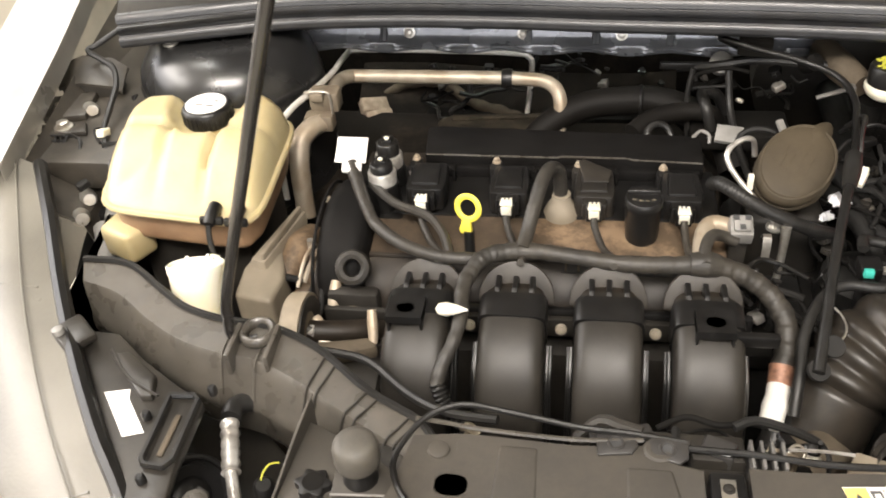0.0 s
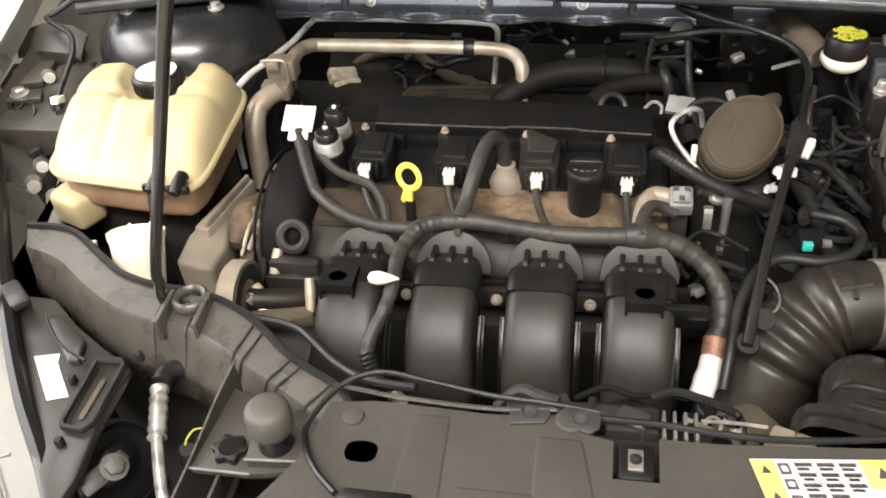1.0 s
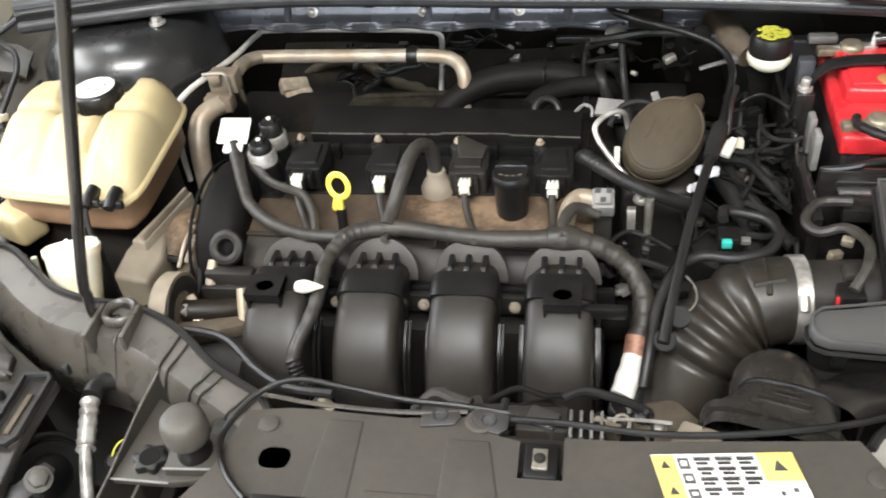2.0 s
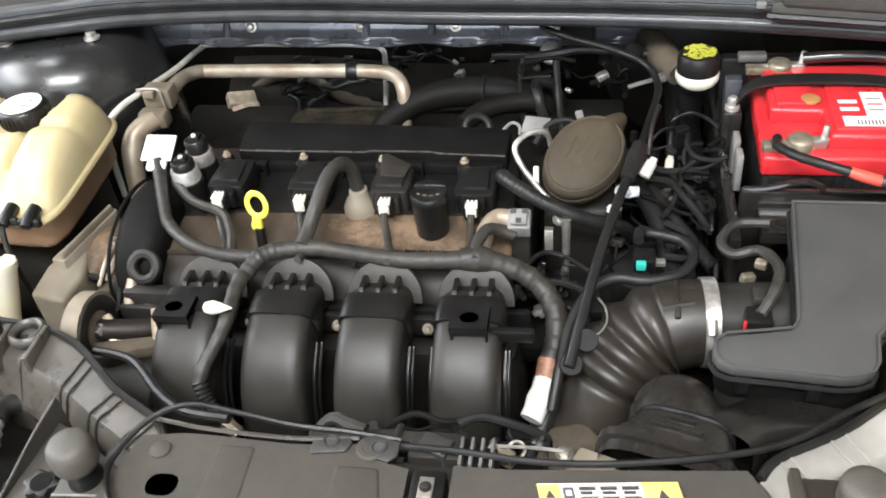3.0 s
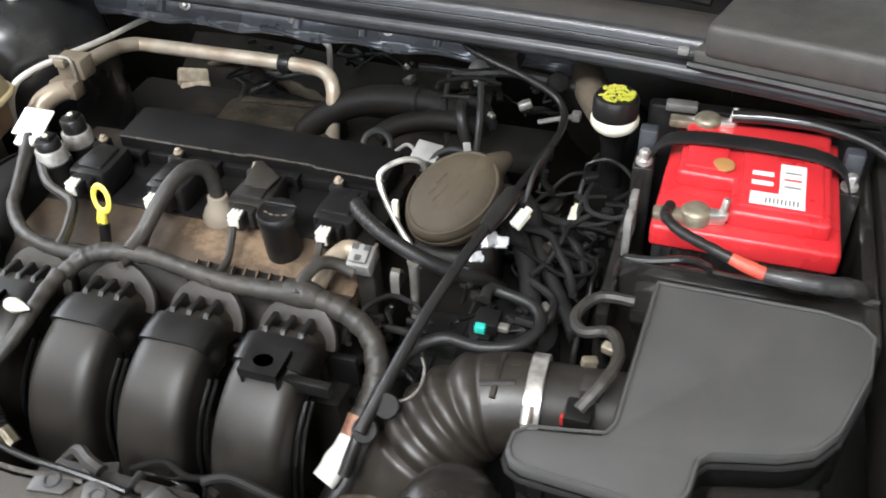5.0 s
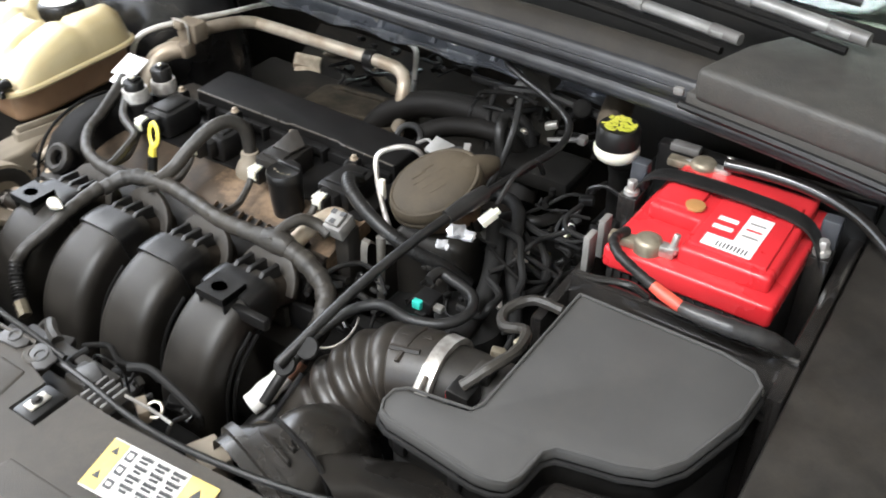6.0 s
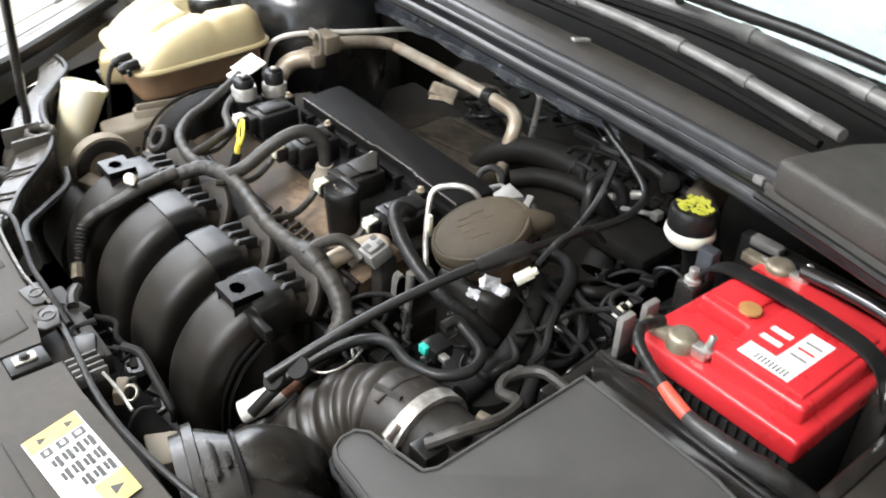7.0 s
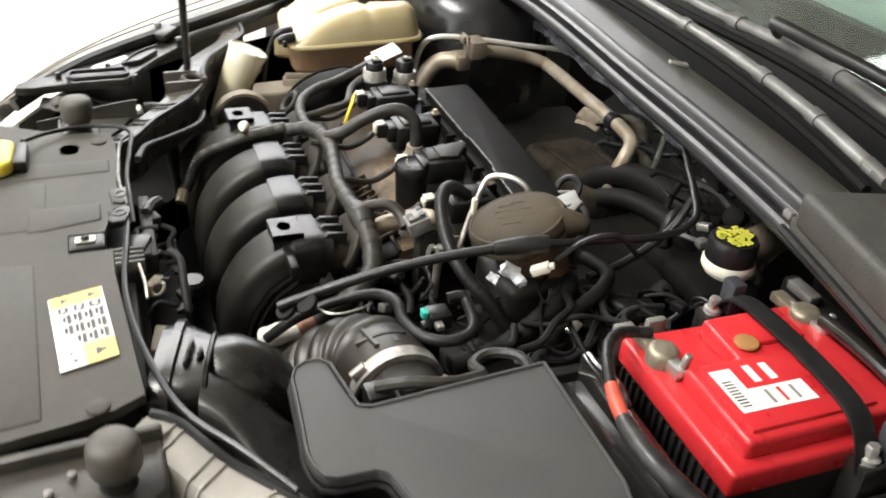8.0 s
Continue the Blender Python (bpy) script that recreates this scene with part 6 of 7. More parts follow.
part("hose", tube([(0.094, 0.790, 0.838), (0.098, 0.812, 0.845), (0.104, 0.836, 0.862), (0.111, 0.864, 0.876), (0.119, 0.886, 0.878), (0.128, 0.900, 0.864), (0.130, 0.902, 0.832)], 0.0082, 12, 8), TAPE, br)
part("elbow", moved(lathe([(0.0215, -0.012), (0.0205, 0.004), (0.0165, 0.013), (0.0120, 0.018), (0.0108, 0.028)], 24), at(0.131, 0.900, 0.806)), CASTING, br, "dusty elbow fitting")

# brown cap with its neck
dome = thing("brown_round_cap", (0.39, 0.93, 0.74), "dusty brown round plastic cap on its neck", "cap")
cap_n = Vector((0.05, -0.48, 1)).normalized()
cap_u = Vector((1, 0, 0)) - cap_n * cap_n.x
cap_u.normalize()
cap_u.rotate(Matrix.Rotation(1.02, 3, cap_n))
cap_v = cap_n.cross(cap_u)
CAPM = Matrix(((cap_u.x * 1.10, cap_v.x * 0.81, cap_n.x, 0.391), (cap_u.y * 1.10, cap_v.y * 0.81, cap_n.y, 0.927), (cap_u.z * 1.10, cap_v.z * 0.81, cap_n.z, 0.8625), (0, 0, 0, 1)))
part("cap_shell", moved(lathe([(0.048, -0.010), (0.0505, -0.006), (0.0505, 0.001), (0.048, 0.0065), (0.042, 0.0105), (0.030, 0.0135), (0.012, 0.015), (0.001, 0.0152)], 44), CAPM), DOME, dome)
part("cap_neck", moved(lathe([(0.034, -0.09), (0.036, -0.035), (0.046, -0.010)], 32), CAPM), DIRTY, dome, "dusty brown neck")
part("cap_skirt", moved(lathe([(0.0512, -0.013), (0.0512, -0.008), (0.049, -0.006)], 44), CAPM), DOME, dome)
part("cap_rim", moved(ring(0.0462, 0.0022, 48, 8, 0.7), CAPM @ at(0, 0, 0.0078)), DOME, dome)
for k, (u, v, w) in enumerate(((-0.018, 0.016, 0.016), (-0.006, 0.020, 0.014), (-0.020, 0.006, 0.022), (0.004, 0.006, 0.012), (-0.016, -0.006, 0.026), (-0.010, -0.018, 0.018))):
    part("raised_print", moved(box(u, u + w, v, v + 0.0028, 0.0125, 0.0154 - 0.00008 * abs(v) * 1000 / 4, 0.0006), CAPM), DOME, dome)
part("cap_spout", moved(tube([(0.020, 0, -0.010), (0.040, -0.002, -0.009), (0.054, -0.004, -0.010), (0.066, -0.006, -0.014)], [0.025, 0.022, 0.015, 0.008], 16, 6), CAPM), DOME, dome, "brown pointed spout")
part("lower_casting", prism([(0.345, 0.90), (0.435, 0.905), (0.43, 0.98), (0.35, 0.99)], 0.70, 0.805, 0.012, 3), DARK, dome, "dark casting below the cap")
crumple = random.Random(8)
for bx, by, bz, bs, ba in ((0.434, 0.902, 0.834, 0.95, 60), (0.444, 0.908, 0.828, 0.7, 5), (0.424, 0.889, 0.820, 0.6, 40)):
    foil = box(-0.010 * bs, 0.010 * bs, -0.007 * bs, 0.007 * bs, -0.004, 0.005, 0)
    bmesh.ops.subdivide_edges(foil, edges=foil.edges[:], cuts=2, use_grid_fill=True)
    for v in foil.verts:
        v.co += Vector((crumple.uniform(-1, 1), crumple.uniform(-1, 1), crumple.uniform(-1, 1))) * 0.0017
    part("foil_bit", moved(foil, at(bx, by, bz, 35, ba * 0.4, ba)), FOIL, dome, "bright crumpled metal", smooth=0)
gx = thing("gearbox", (0.45, 0.9, 0.4), "dusty gearbox casing painted near-black for the shade deep in the bay", "gearbox")
# casing colour is near-black to hold the shade around it
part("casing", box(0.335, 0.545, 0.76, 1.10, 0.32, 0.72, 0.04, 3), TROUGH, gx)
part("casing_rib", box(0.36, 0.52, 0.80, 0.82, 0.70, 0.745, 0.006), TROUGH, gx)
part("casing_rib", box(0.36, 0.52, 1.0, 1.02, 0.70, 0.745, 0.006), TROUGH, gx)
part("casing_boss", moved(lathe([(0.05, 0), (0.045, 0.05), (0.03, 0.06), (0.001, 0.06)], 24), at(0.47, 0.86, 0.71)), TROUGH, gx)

fuel = thing("fuel_pipe", (0.34, 0.92, 0.80), "bright bent metal fuel pipe", "pipe")
part("pipe", tube([(0.352, 0.962, 0.852), (0.347, 0.958, 0.874), (0.335, 0.948, 0.883), (0.320, 0.934, 0.882), (0.314, 0.922, 0.876), (0.322, 0.910, 0.862), (0.345, 0.889, 0.842), (0.366, 0.873, 0.826), (0.372, 0.868, 0.812)], 0.0032, 10, 8), STEEL, fuel)
part("pipe_nut", moved(bolt(0, 0, 0, 0.007, 0.012), at(0.368, 0.872, 0.815)), ZINC, fuel)
part("white_tab", box(0.336, 0.342, 0.895, 0.901, 0.842, 0.868, 0.001), WHITEP, fuel)

cond = thing("corrugated_conduit", (0.37, 0.86, 0.80), "black corrugated plastic conduit", "conduit")
part("conduit", tube([(0.300, 0.905, 0.850), (0.305, 0.882, 0.866), (0.322, 0.866, 0.864), (0.350, 0.858, 0.850), (0.385, 0.856, 0.834), (0.412, 0.864, 0.818), (0.435, 0.880, 0.800), (0.45, 0.90, 0.77)], 0.0078, 14, 28, ribs(0.0036, 0.04)), RUBBER, cond)

# long black vacuum rod from the back of the bay to the intake hose
vac = thing("vacuum_line", (0.41, 0.78, 0.79), "black stiff vacuum line with a thick sleeve end", "hose")
part("line", tube([(0.384, 0.672, 0.796), (0.394, 0.715, 0.815), (0.408, 0.775, 0.838), (0.424, 0.835, 0.856), (0.437, 0.880, 0.866)], [0.0058, 0.0056, 0.0054, 0.0052, 0.0052], 12, 8), BLACK, vac)
part("sleeve", tube([(0.437, 0.880, 0.866), (0.445, 0.908, 0.871), (0.451, 0.932, 0.873)], [0.0075, 0.0098, 0.0090], 14, 6), RUBBER, vac, "thick rubber sleeve")
part("rear_line", tube([(0.451, 0.930, 0.873), (0.464, 0.99, 0.876), (0.474, 1.05, 0.878), (0.462, 1.095, 0.884), (0.42, 1.12, 0.893), (0.37, 1.145, 0.896), (0.335, 1.165, 0.90), (0.33, 1.19, 0.89), (0.36, 1.20, 0.87)], 0.0042, 10, 8), BLACK, vac)
for x, y, z in ((0.386, 0.679, 0.792), (0.400, 0.698, 0.806)):
    part("disc_clip", moved(lathe([(0.0105, -0.003), (0.0115, -0.001), (0.0115, 0.001), (0.0105, 0.003)], 24), at(x, y, z, 38, 0, 12)), TROUGH, vac, "round rubber clip")
part("wire_hook", tube([(0.410, 0.762, 0.802), (0.417, 0.748, 0.803), (0.419, 0.730, 0.802), (0.413, 0.716, 0.800), (0.402, 0.708, 0.800)], 0.0012, 8, 6), ZINC, vac, "bright bent wire hook")
part("side_hose", tube([(0.368, 0.66, 0.745), (0.374, 0.69, 0.77), (0.382, 0.73, 0.79), (0.40, 0.765, 0.806), (0.425, 0.782, 0.812), (0.46, 0.780, 0.812), (0.492, 0.790, 0.814), (0.506, 0.815, 0.816), (0.495, 0.838, 0.818), (0.462, 0.845, 0.822), (0.452, 0.842, 0.826), (0.450, 0.828, 0.824)], 0.0058, 10, 8), RUBBER, vac)

gc = thing("teal_connector", (0.453, 0.80, 0.80), "black connector with a teal locking tab", "connector")
part("connector_body", box(0.445, 0.468, 0.805, 0.828, 0.800, 0.816, 0.002), BLACK, gc)
part("teal_tab", box(0.448, 0.458, 0.800, 0.807, 0.807, 0.816, 0.001), TEAL, gc, "teal plastic tab")
part("metal_pin", box(0.468, 0.478, 0.808, 0.816, 0.806, 0.812, 0.001), ZINC, gc)
part("connector_stem", box(0.450, 0.462, 0.80, 0.82, 0.72, 0.802, 0.002), BLACK, gc)

ec = thing("sensor_plug", (0.325, 0.84, 0.80), "dusty grey square sensor plug", "connector")
part("plug_body", moved(joined(box(-0.012, 0.012, -0.013, 0.013, -0.01, 0.008, 0.002), box(-0.009, 0.009, -0.010, 0.010, 0.008, 0.013, 0.002)), at(0.325, 0.838, 0.838, 18, 0, 0)), CONN, ec)
for dx, dy in ((-0.006, 0.006), (0.006, 0.006), (0.0, -0.006)):
    part("plug_slot", moved(box(dx - 0.003, dx + 0.003, dy - 0.003, dy + 0.003, 0.0129, 0.0138, 0), at(0.325, 0.838, 0.838, 18)), INK, ec)
part("plug_lead", tube([(0.320, 0.826, 0.830), (0.305, 0.825, 0.838), (0.292, 0.815, 0.845), (0.284, 0.795, 0.842), (0.284, 0.776, 0.836)], 0.0065, 10), TAPE, ec)
part("plug_lead", tube([(0.325, 0.85, 0.828), (0.30, 0.862, 0.826), (0.288, 0.845, 0.822), (0.284, 0.81, 0.815), (0.28, 0.79, 0.80)], 0.010, 10), ALU, ec)
part("plug_stand", box(0.315, 0.335, 0.838, 0.86, 0.72, 0.828, 0.003), DARK, ec)
sb = thing("metal_hook_bracket", (0.352, 0.845, 0.77), "bright folded metal bracket", "bracket")
part("bracket_strip", skin([[(0.351, y, z), (0.360, y, z)] for y, z in ((0.854, 0.818), (0.848, 0.825), (0.843, 0.824), (0.840, 0.816), (0.839, 0.802))], 0.003), ZINC, sb)
part("bracket_post", tube([(0.374, 0.848, 0.835), (0.374, 0.845, 0.80), (0.372, 0.842, 0.73)], [0.0055, 0.0045, 0.004], 10), ZINC, sb)

for x, y, z, rz in ((0.461, 0.922, 0.850, -32), (0.494, 1.045, 0.768, -8)):
    wt = thing("white_plug", (x, y, z - 0.02), "white plastic wiring plug", "connector", "white plugs")
    part("plug_body", moved(joined(box(-0.0065, 0.0065, -0.012, 0.012, -0.005, 0.006, 0.0015), box(-0.0045, 0.0045, 0.011, 0.018, -0.003, 0.003, 0.001)), at(x, y, z, 30, 0, rz) @ Matrix.Scale(0.82, 4)), WHITEP, wt)
    part("plug_wire", tube([(x, y + 0.016, z + 0.008), (x + 0.004, y + 0.045, z + 0.03), (x + 0.012, y + 0.075, z + 0.035), (x + 0.005, y + 0.11, z)], 0.003, 6, 6), RUBBER, wt)

# big rubber hose and dirt behind the cover bar
bh = thing("heater_hose", (0.2, 1.14, 0.75), "thick dusty black heater hose behind the engine", "hose")
part("hose", tube([(0.062, 1.205, 0.690), (0.085, 1.215, 0.722), (0.120, 1.230, 0.745), (0.160, 1.245, 0.755), (0.21, 1.252, 0.758), (0.262, 1.254, 0.756), (0.312, 1.234, 0.748), (0.350, 1.200, 0.735), (0.368, 1.155, 0.700)], [0.019, 0.020, 0.022, 0.0225, 0.022], 20, 8), HOSEB, bh)
part("hose_clip", moved(ring(0.0222, 0.003, 20, 6), at(0.235, 1.254, 0.757, 0, 90)), BLACK, bh)
lp = thing("rubber_loop", (0.26, 1.07, 0.80), "black rubber loop on the rear plate", "loop")
part("loop", moved(ring(0.016, 0.0045, 22, 8), at(0.250, 1.066, 0.812, 48, 0, 20)), RUBBER, lp)
part("loop_stem", tube([(0.250, 1.07, 0.800), (0.250, 1.07, 0.735)], 0.006, 8, 2, straight=True), RUBBER, lp)

ac = thing("air_conditioning_pipe", (0.0, 1.28, 0.75), "tan metal air conditioning pipe along the firewall", "pipe")
part("pipe", tube([(-0.210, 1.125, 0.826), (-0.212, 1.165, 0.820), (-0.220, 1.212, 0.808), (-0.214, 1.248, 0.798), (-0.19, 1.260, 0.793), (-0.05, 1.260, 0.792), (0.06, 1.258, 0.791), (0.098, 1.252, 0.787), (0.114, 1.236, 0.774), (0.116, 1.222, 0.745), (0.112, 1.215, 0.70)], 0.0105, 14, 8), ALU, ac)
part("pipe_clip", moved(lathe([(0.014, -0.008), (0.0155, 0), (0.014, 0.008)], 18), at(0.034, 1.258, 0.7915, 0, 90)), BLACK, ac, "black pipe clip")
thin = thing("thin_refrigerant_pipe", (-0.05, 1.24, 0.82), "thin bright metal pipe above the tan one", "pipe")
part("pipe", tube([(-0.262, 1.030, 0.72), (-0.262, 1.036, 0.79), (-0.258, 1.050, 0.828), (-0.247, 1.078, 0.840), (-0.232, 1.13, 0.838), (-0.224, 1.208, 0.826), (-0.226, 1.300, 0.810), (-0.212, 1.328, 0.804), (-0.08, 1.333, 0.800), (0.035, 1.335, 0.795), (0.062, 1.335, 0.788), (0.066, 1.333, 0.765), (0.057, 1.327, 0.68)], 0.0044, 10, 6), PIPE, thin)
pb = thing("pipe_bracket", (-0.218, 1.165, 0.78), "dusty metal pipe bracket block", "bracket")
part("block", joined(box(-0.232, -0.190, 1.108, 1.136, 0.816, 0.846, 0.003), box(-0.238, -0.196, 1.088, 1.112, 0.795, 0.820, 0.005), box(-0.225, -0.208, 1.098, 1.112, 0.838, 0.850, 0.002)), BEIGE, pb)
part("clip_wire", tube([(-0.236, 1.108, 0.848), (-0.215, 1.104, 0.852), (-0.200, 1.104, 0.848), (-0.198, 1.102, 0.818)], 0.002, 6, 4), ZINC, pb)
part("elbow", tube([(-0.212, 1.100, 0.806), (-0.226, 1.082, 0.806), (-0.238, 1.062, 0.795), (-0.238, 1.040, 0.765), (-0.232, 1.015, 0.70)], [0.0135, 0.0145, 0.0145, 0.013], 16, 8), ALU, pb, "dull aluminium elbow pipe")
fo = thing("foam_pad", (-0.212, 1.388, 0.64), "two tan foam pads stuck to the firewall harness", "foam pad")
part("pad", moved(box(-0.025, 0.025, -0.014, 0.014, -0.010, 0.010, 0.004), at(-0.212, 1.370, 0.676, 30, 14, 34)), FOAM, fo)
part("pad", moved(box(-0.024, 0.024, -0.013, 0.013, -0.010, 0.010, 0.004), at(-0.202, 1.356, 0.663, 36, 10, 26)), FOAM, fo)
fh = thing("firewall_harness", (-0.05, 1.40, 0.65), "dust-caked harness along the firewall", "wiring harness")
part("harness", tube([(-0.215, 1.40, 0.675), (-0.15, 1.41, 0.70), (-0.09, 1.40, 0.705), (-0.04, 1.38, 0.68), (0.02, 1.37, 0.665), (0.07, 1.36, 0.66)], [0.006, 0.009, 0.011, 0.009, 0.012, 0.008], 10, 8, lambda s, q: 1 + 0.12 * math.sin(s * 190)), HUMP, fh)
part("heat_shield", skin([[(x, 1.43 - 0.02 * math.sin(9 * x), 0.72), (x, 1.36, 0.665 + 0.01 * math.sin(14 * x)), (x, 1.27, 0.64), (x, 1.18, 0.60)] for x in np.linspace(-0.24, 0.30, 16)], 0.004), BROWN, fh, "dusty brown heat shield")

# brake fluid reservoir and what hangs by it
brk = thing("brake_fluid_reservoir", (0.52, 1.105, 0.80), "white brake fluid reservoir with a black cap and yellow-green print", "reservoir")
part("reservoir_body", moved(lathe([(0.018, -0.020), (0.0230, -0.016), (0.0265, -0.010), (0.0265, -0.004), (0.0245, 0.0)], 32), at(0.523, 1.098, 0.876)), WHITEP, brk)
bcap = part("screw_cap", moved(lathe([(0.0245, -0.004), (0.025, 0.0), (0.025, 0.018), (0.0225, 0.023), (0.001, 0.0235)], 36), at(0.523, 1.098, 0.876)), BLACK, brk)
rnd = random.Random(4)
for k in range(60):
    a, r = rnd.uniform(0, 2 * math.pi), 0.0175 * math.sqrt(rnd.random())
    part("print_patch", moved(box(-0.0035, 0.0035, -0.0016, 0.0016, 0.0, 0.0006, 0), at(0.523 + r * math.cos(a), 1.098 + r * math.sin(a), 0.8993 + 0.00003 * k, 0, 0, rnd.uniform(0, 180))), YGREEN, bcap)
part("reservoir_arm", tube([(0.505, 1.13, 0.852), (0.485, 1.17, 0.858), (0.47, 1.22, 0.858)], [0.016, 0.020, 0.019], 14), HUMP, brk, "yellowed plastic arm")
part("reservoir_stem", moved(lathe([(0.012, -0.14), (0.014, 0), (0.018, 0.014)], 18), at(0.521, 1.125, 0.820)), TROUGHD, brk)
part("side_plug", joined(box(0.476, 0.486, 1.090, 1.102, 0.862, 0.872, 0.002), tube([(0.478, 1.096, 0.866), (0.455, 1.09, 0.862), (0.44, 1.088, 0.858)], 0.003, 6, 4)), FINM, brk)
mc = thing("brake_servo", (0.52, 1.30, 0.60), "dark round brake servo by the firewall", "brake servo")
part("servo_drum", moved(lathe([(0.06, -0.05), (0.115, -0.04), (0.12, 0.03), (0.08, 0.06), (0.001, 0.062)], 32), at(0.53, 1.38, 0.74, 90)), DARK, mc)
part("servo_cylinder", moved(lathe([(0.022, -0.12), (0.024, 0.10)], 20), at(0.52, 1.20, 0.74, 90)), TROUGHD, mc)
cw = thing("cowl_wiring", (0.36, 1.19, 0.84), "cluster of wiring plugs under the cowl", "wiring")
part("black_box", moved(box(-0.022, 0.022, -0.012, 0.012, -0.014, 0.014, 0.003), at(0.375, 1.185, 0.885, 20, 0, -8)), DARK, cw)
part("white_cup", moved(lathe([(0.020, -0.01), (0.020, 0.006), (0.016, 0.010), (0.001, 0.011)], 22), at(0.338, 1.212, 0.842, 48) @ Matrix.Scale(0.8, 4)), CONN, cw)
part("plug", moved(lathe([(0.012, -0.012), (0.012, 0.010), (0.008, 0.013)], 16), at(0.445, 1.165, 0.866, 55, 0, 20)), TROUGHD, cw)
part("loom", tube([(0.28, 1.22, 0.83), (0.33, 1.20, 0.845), (0.38, 1.195, 0.855), (0.43, 1.18, 0.86), (0.47, 1.17, 0.86)], 0.006, 8), RUBBER, cw)
part("loom", tube([(0.345, 1.19, 0.85), (0.35, 1.16, 0.80), (0.36, 1.10, 0.77), (0.37, 1.04, 0.76)], 0.005, 8), RUBBER, cw)
part("loom", tube([(0.30, 1.20, 0.84), (0.295, 1.19, 0.80), (0.30, 1.18, 0.74)], 0.004, 8), RUBBER, cw)
part("clip_bar", box(0.255, 0.325, 1.205, 1.212, 0.835, 0.845, 0.002), BLACK, cw)

# more hoses over the gearbox
gh = thing("gearbox_hoses", (0.48, 0.95, 0.74), "bundle of black hoses over the gearbox", "hoses")
# first three hoses are blacker than rubber, with the shade in their colour
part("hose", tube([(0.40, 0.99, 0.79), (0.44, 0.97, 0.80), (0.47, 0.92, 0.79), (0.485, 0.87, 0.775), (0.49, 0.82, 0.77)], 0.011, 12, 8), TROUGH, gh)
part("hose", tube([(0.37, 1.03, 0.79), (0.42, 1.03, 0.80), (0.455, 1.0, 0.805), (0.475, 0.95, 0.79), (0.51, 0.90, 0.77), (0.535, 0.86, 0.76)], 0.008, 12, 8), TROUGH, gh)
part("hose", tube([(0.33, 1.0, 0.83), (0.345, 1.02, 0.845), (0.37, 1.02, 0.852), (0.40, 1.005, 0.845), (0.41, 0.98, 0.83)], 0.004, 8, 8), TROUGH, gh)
part("hose", tube([(0.220, 1.133, 0.775), (0.245, 1.159, 0.782), (0.284, 1.179, 0.782), (0.324, 1.188, 0.776), (0.343, 1.200, 0.750)], 0.0135, 14, 8), HOSEB, gh, "dusty thick hose")
part("hose", tube([(0.330, 1.167, 0.760), (0.321, 1.177, 0.790), (0.317, 1.203, 0.800), (0.339, 1.214, 0.790), (0.352, 1.214, 0.760)], 0.008, 12, 8), RUBBER, gh)
part("hose", tube([(0.408, 0.955, 0.800), (0.428, 0.980, 0.790), (0.432, 1.016, 0.785), (0.466, 1.027, 0.785), (0.475, 1.060, 0.780)], 0.0075, 12, 8, ribs(0.007, 0.05)), RUBBER, gh)
part("metal_tab", moved(box(-0.016, 0.016, -0.012, 0.012, -0.003, 0.004, 0.001), at(0.330, 1.022, 0.842, 25, 0, -12)), CONN, gh)
part("white_hook", tube([(0.288, 1.030, 0.832), (0.298, 1.040, 0.836), (0.308, 1.036, 0.834), (0.309, 1.028, 0.826)], 0.0022, 8, 6), CONN, gh)
part("metal_tab", moved(box(-0.004, 0.004, -0.012, 0.012, -0.003, 0.003, 0.001), at(0.385, 0.995, 0.868, 30, 0, 20)), CONN, gh)

# loose wiring and small fittings deep in the bay
rw = random.Random(11)


def clutter(name, label, x0, x1, y0, y1, z0, z1, wires, bits):
    c = thing(name, ((x0 + x1) / 2, (y0 + y1) / 2, z0), label, "wiring", "loose wiring")
    for k in range(wires):
        p = Vector((rw.uniform(x0, x1), rw.uniform(y0, y1), rw.uniform(z0, z1)))
        pts = [p]
        a = rw.uniform(0, 2 * math.pi)
        for j in range(4):
            a += rw.uniform(-0.9, 0.9)
            q = pts[-1] + Vector((0.028 * math.cos(a), 0.028 * math.sin(a), rw.uniform(-0.014, 0.010)))
            pts.append(Vector((min(max(q.x, x0), x1), min(max(q.y, y0), y1), min(max(q.z, z0 - 0.03), z1))))
        # mostly near-black wires, shade of the deep bay included in the colour
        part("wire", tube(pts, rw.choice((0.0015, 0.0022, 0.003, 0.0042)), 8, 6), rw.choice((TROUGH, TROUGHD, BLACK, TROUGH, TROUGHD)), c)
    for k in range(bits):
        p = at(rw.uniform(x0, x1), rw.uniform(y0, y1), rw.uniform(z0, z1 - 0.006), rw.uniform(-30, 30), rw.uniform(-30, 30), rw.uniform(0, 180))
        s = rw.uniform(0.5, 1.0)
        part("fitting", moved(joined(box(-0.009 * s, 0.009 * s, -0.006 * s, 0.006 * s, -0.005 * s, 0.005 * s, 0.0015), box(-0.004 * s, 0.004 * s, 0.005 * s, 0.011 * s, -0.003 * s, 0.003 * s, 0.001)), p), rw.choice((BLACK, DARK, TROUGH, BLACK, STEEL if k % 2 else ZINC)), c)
    # near-black sheet under the wires stands in for deep shade
    part("shade_base", box(x0, x1, y0, y1, z0 - 0.045, z0 - 0.02, 0.008), TROUGHD, c)
    return c


clutter("gearbox_wiring", "tangle of dark wires and fittings over the gearbox", 0.41, 0.535, 0.84, 1.00, 0.745, 0.815, 24, 12)
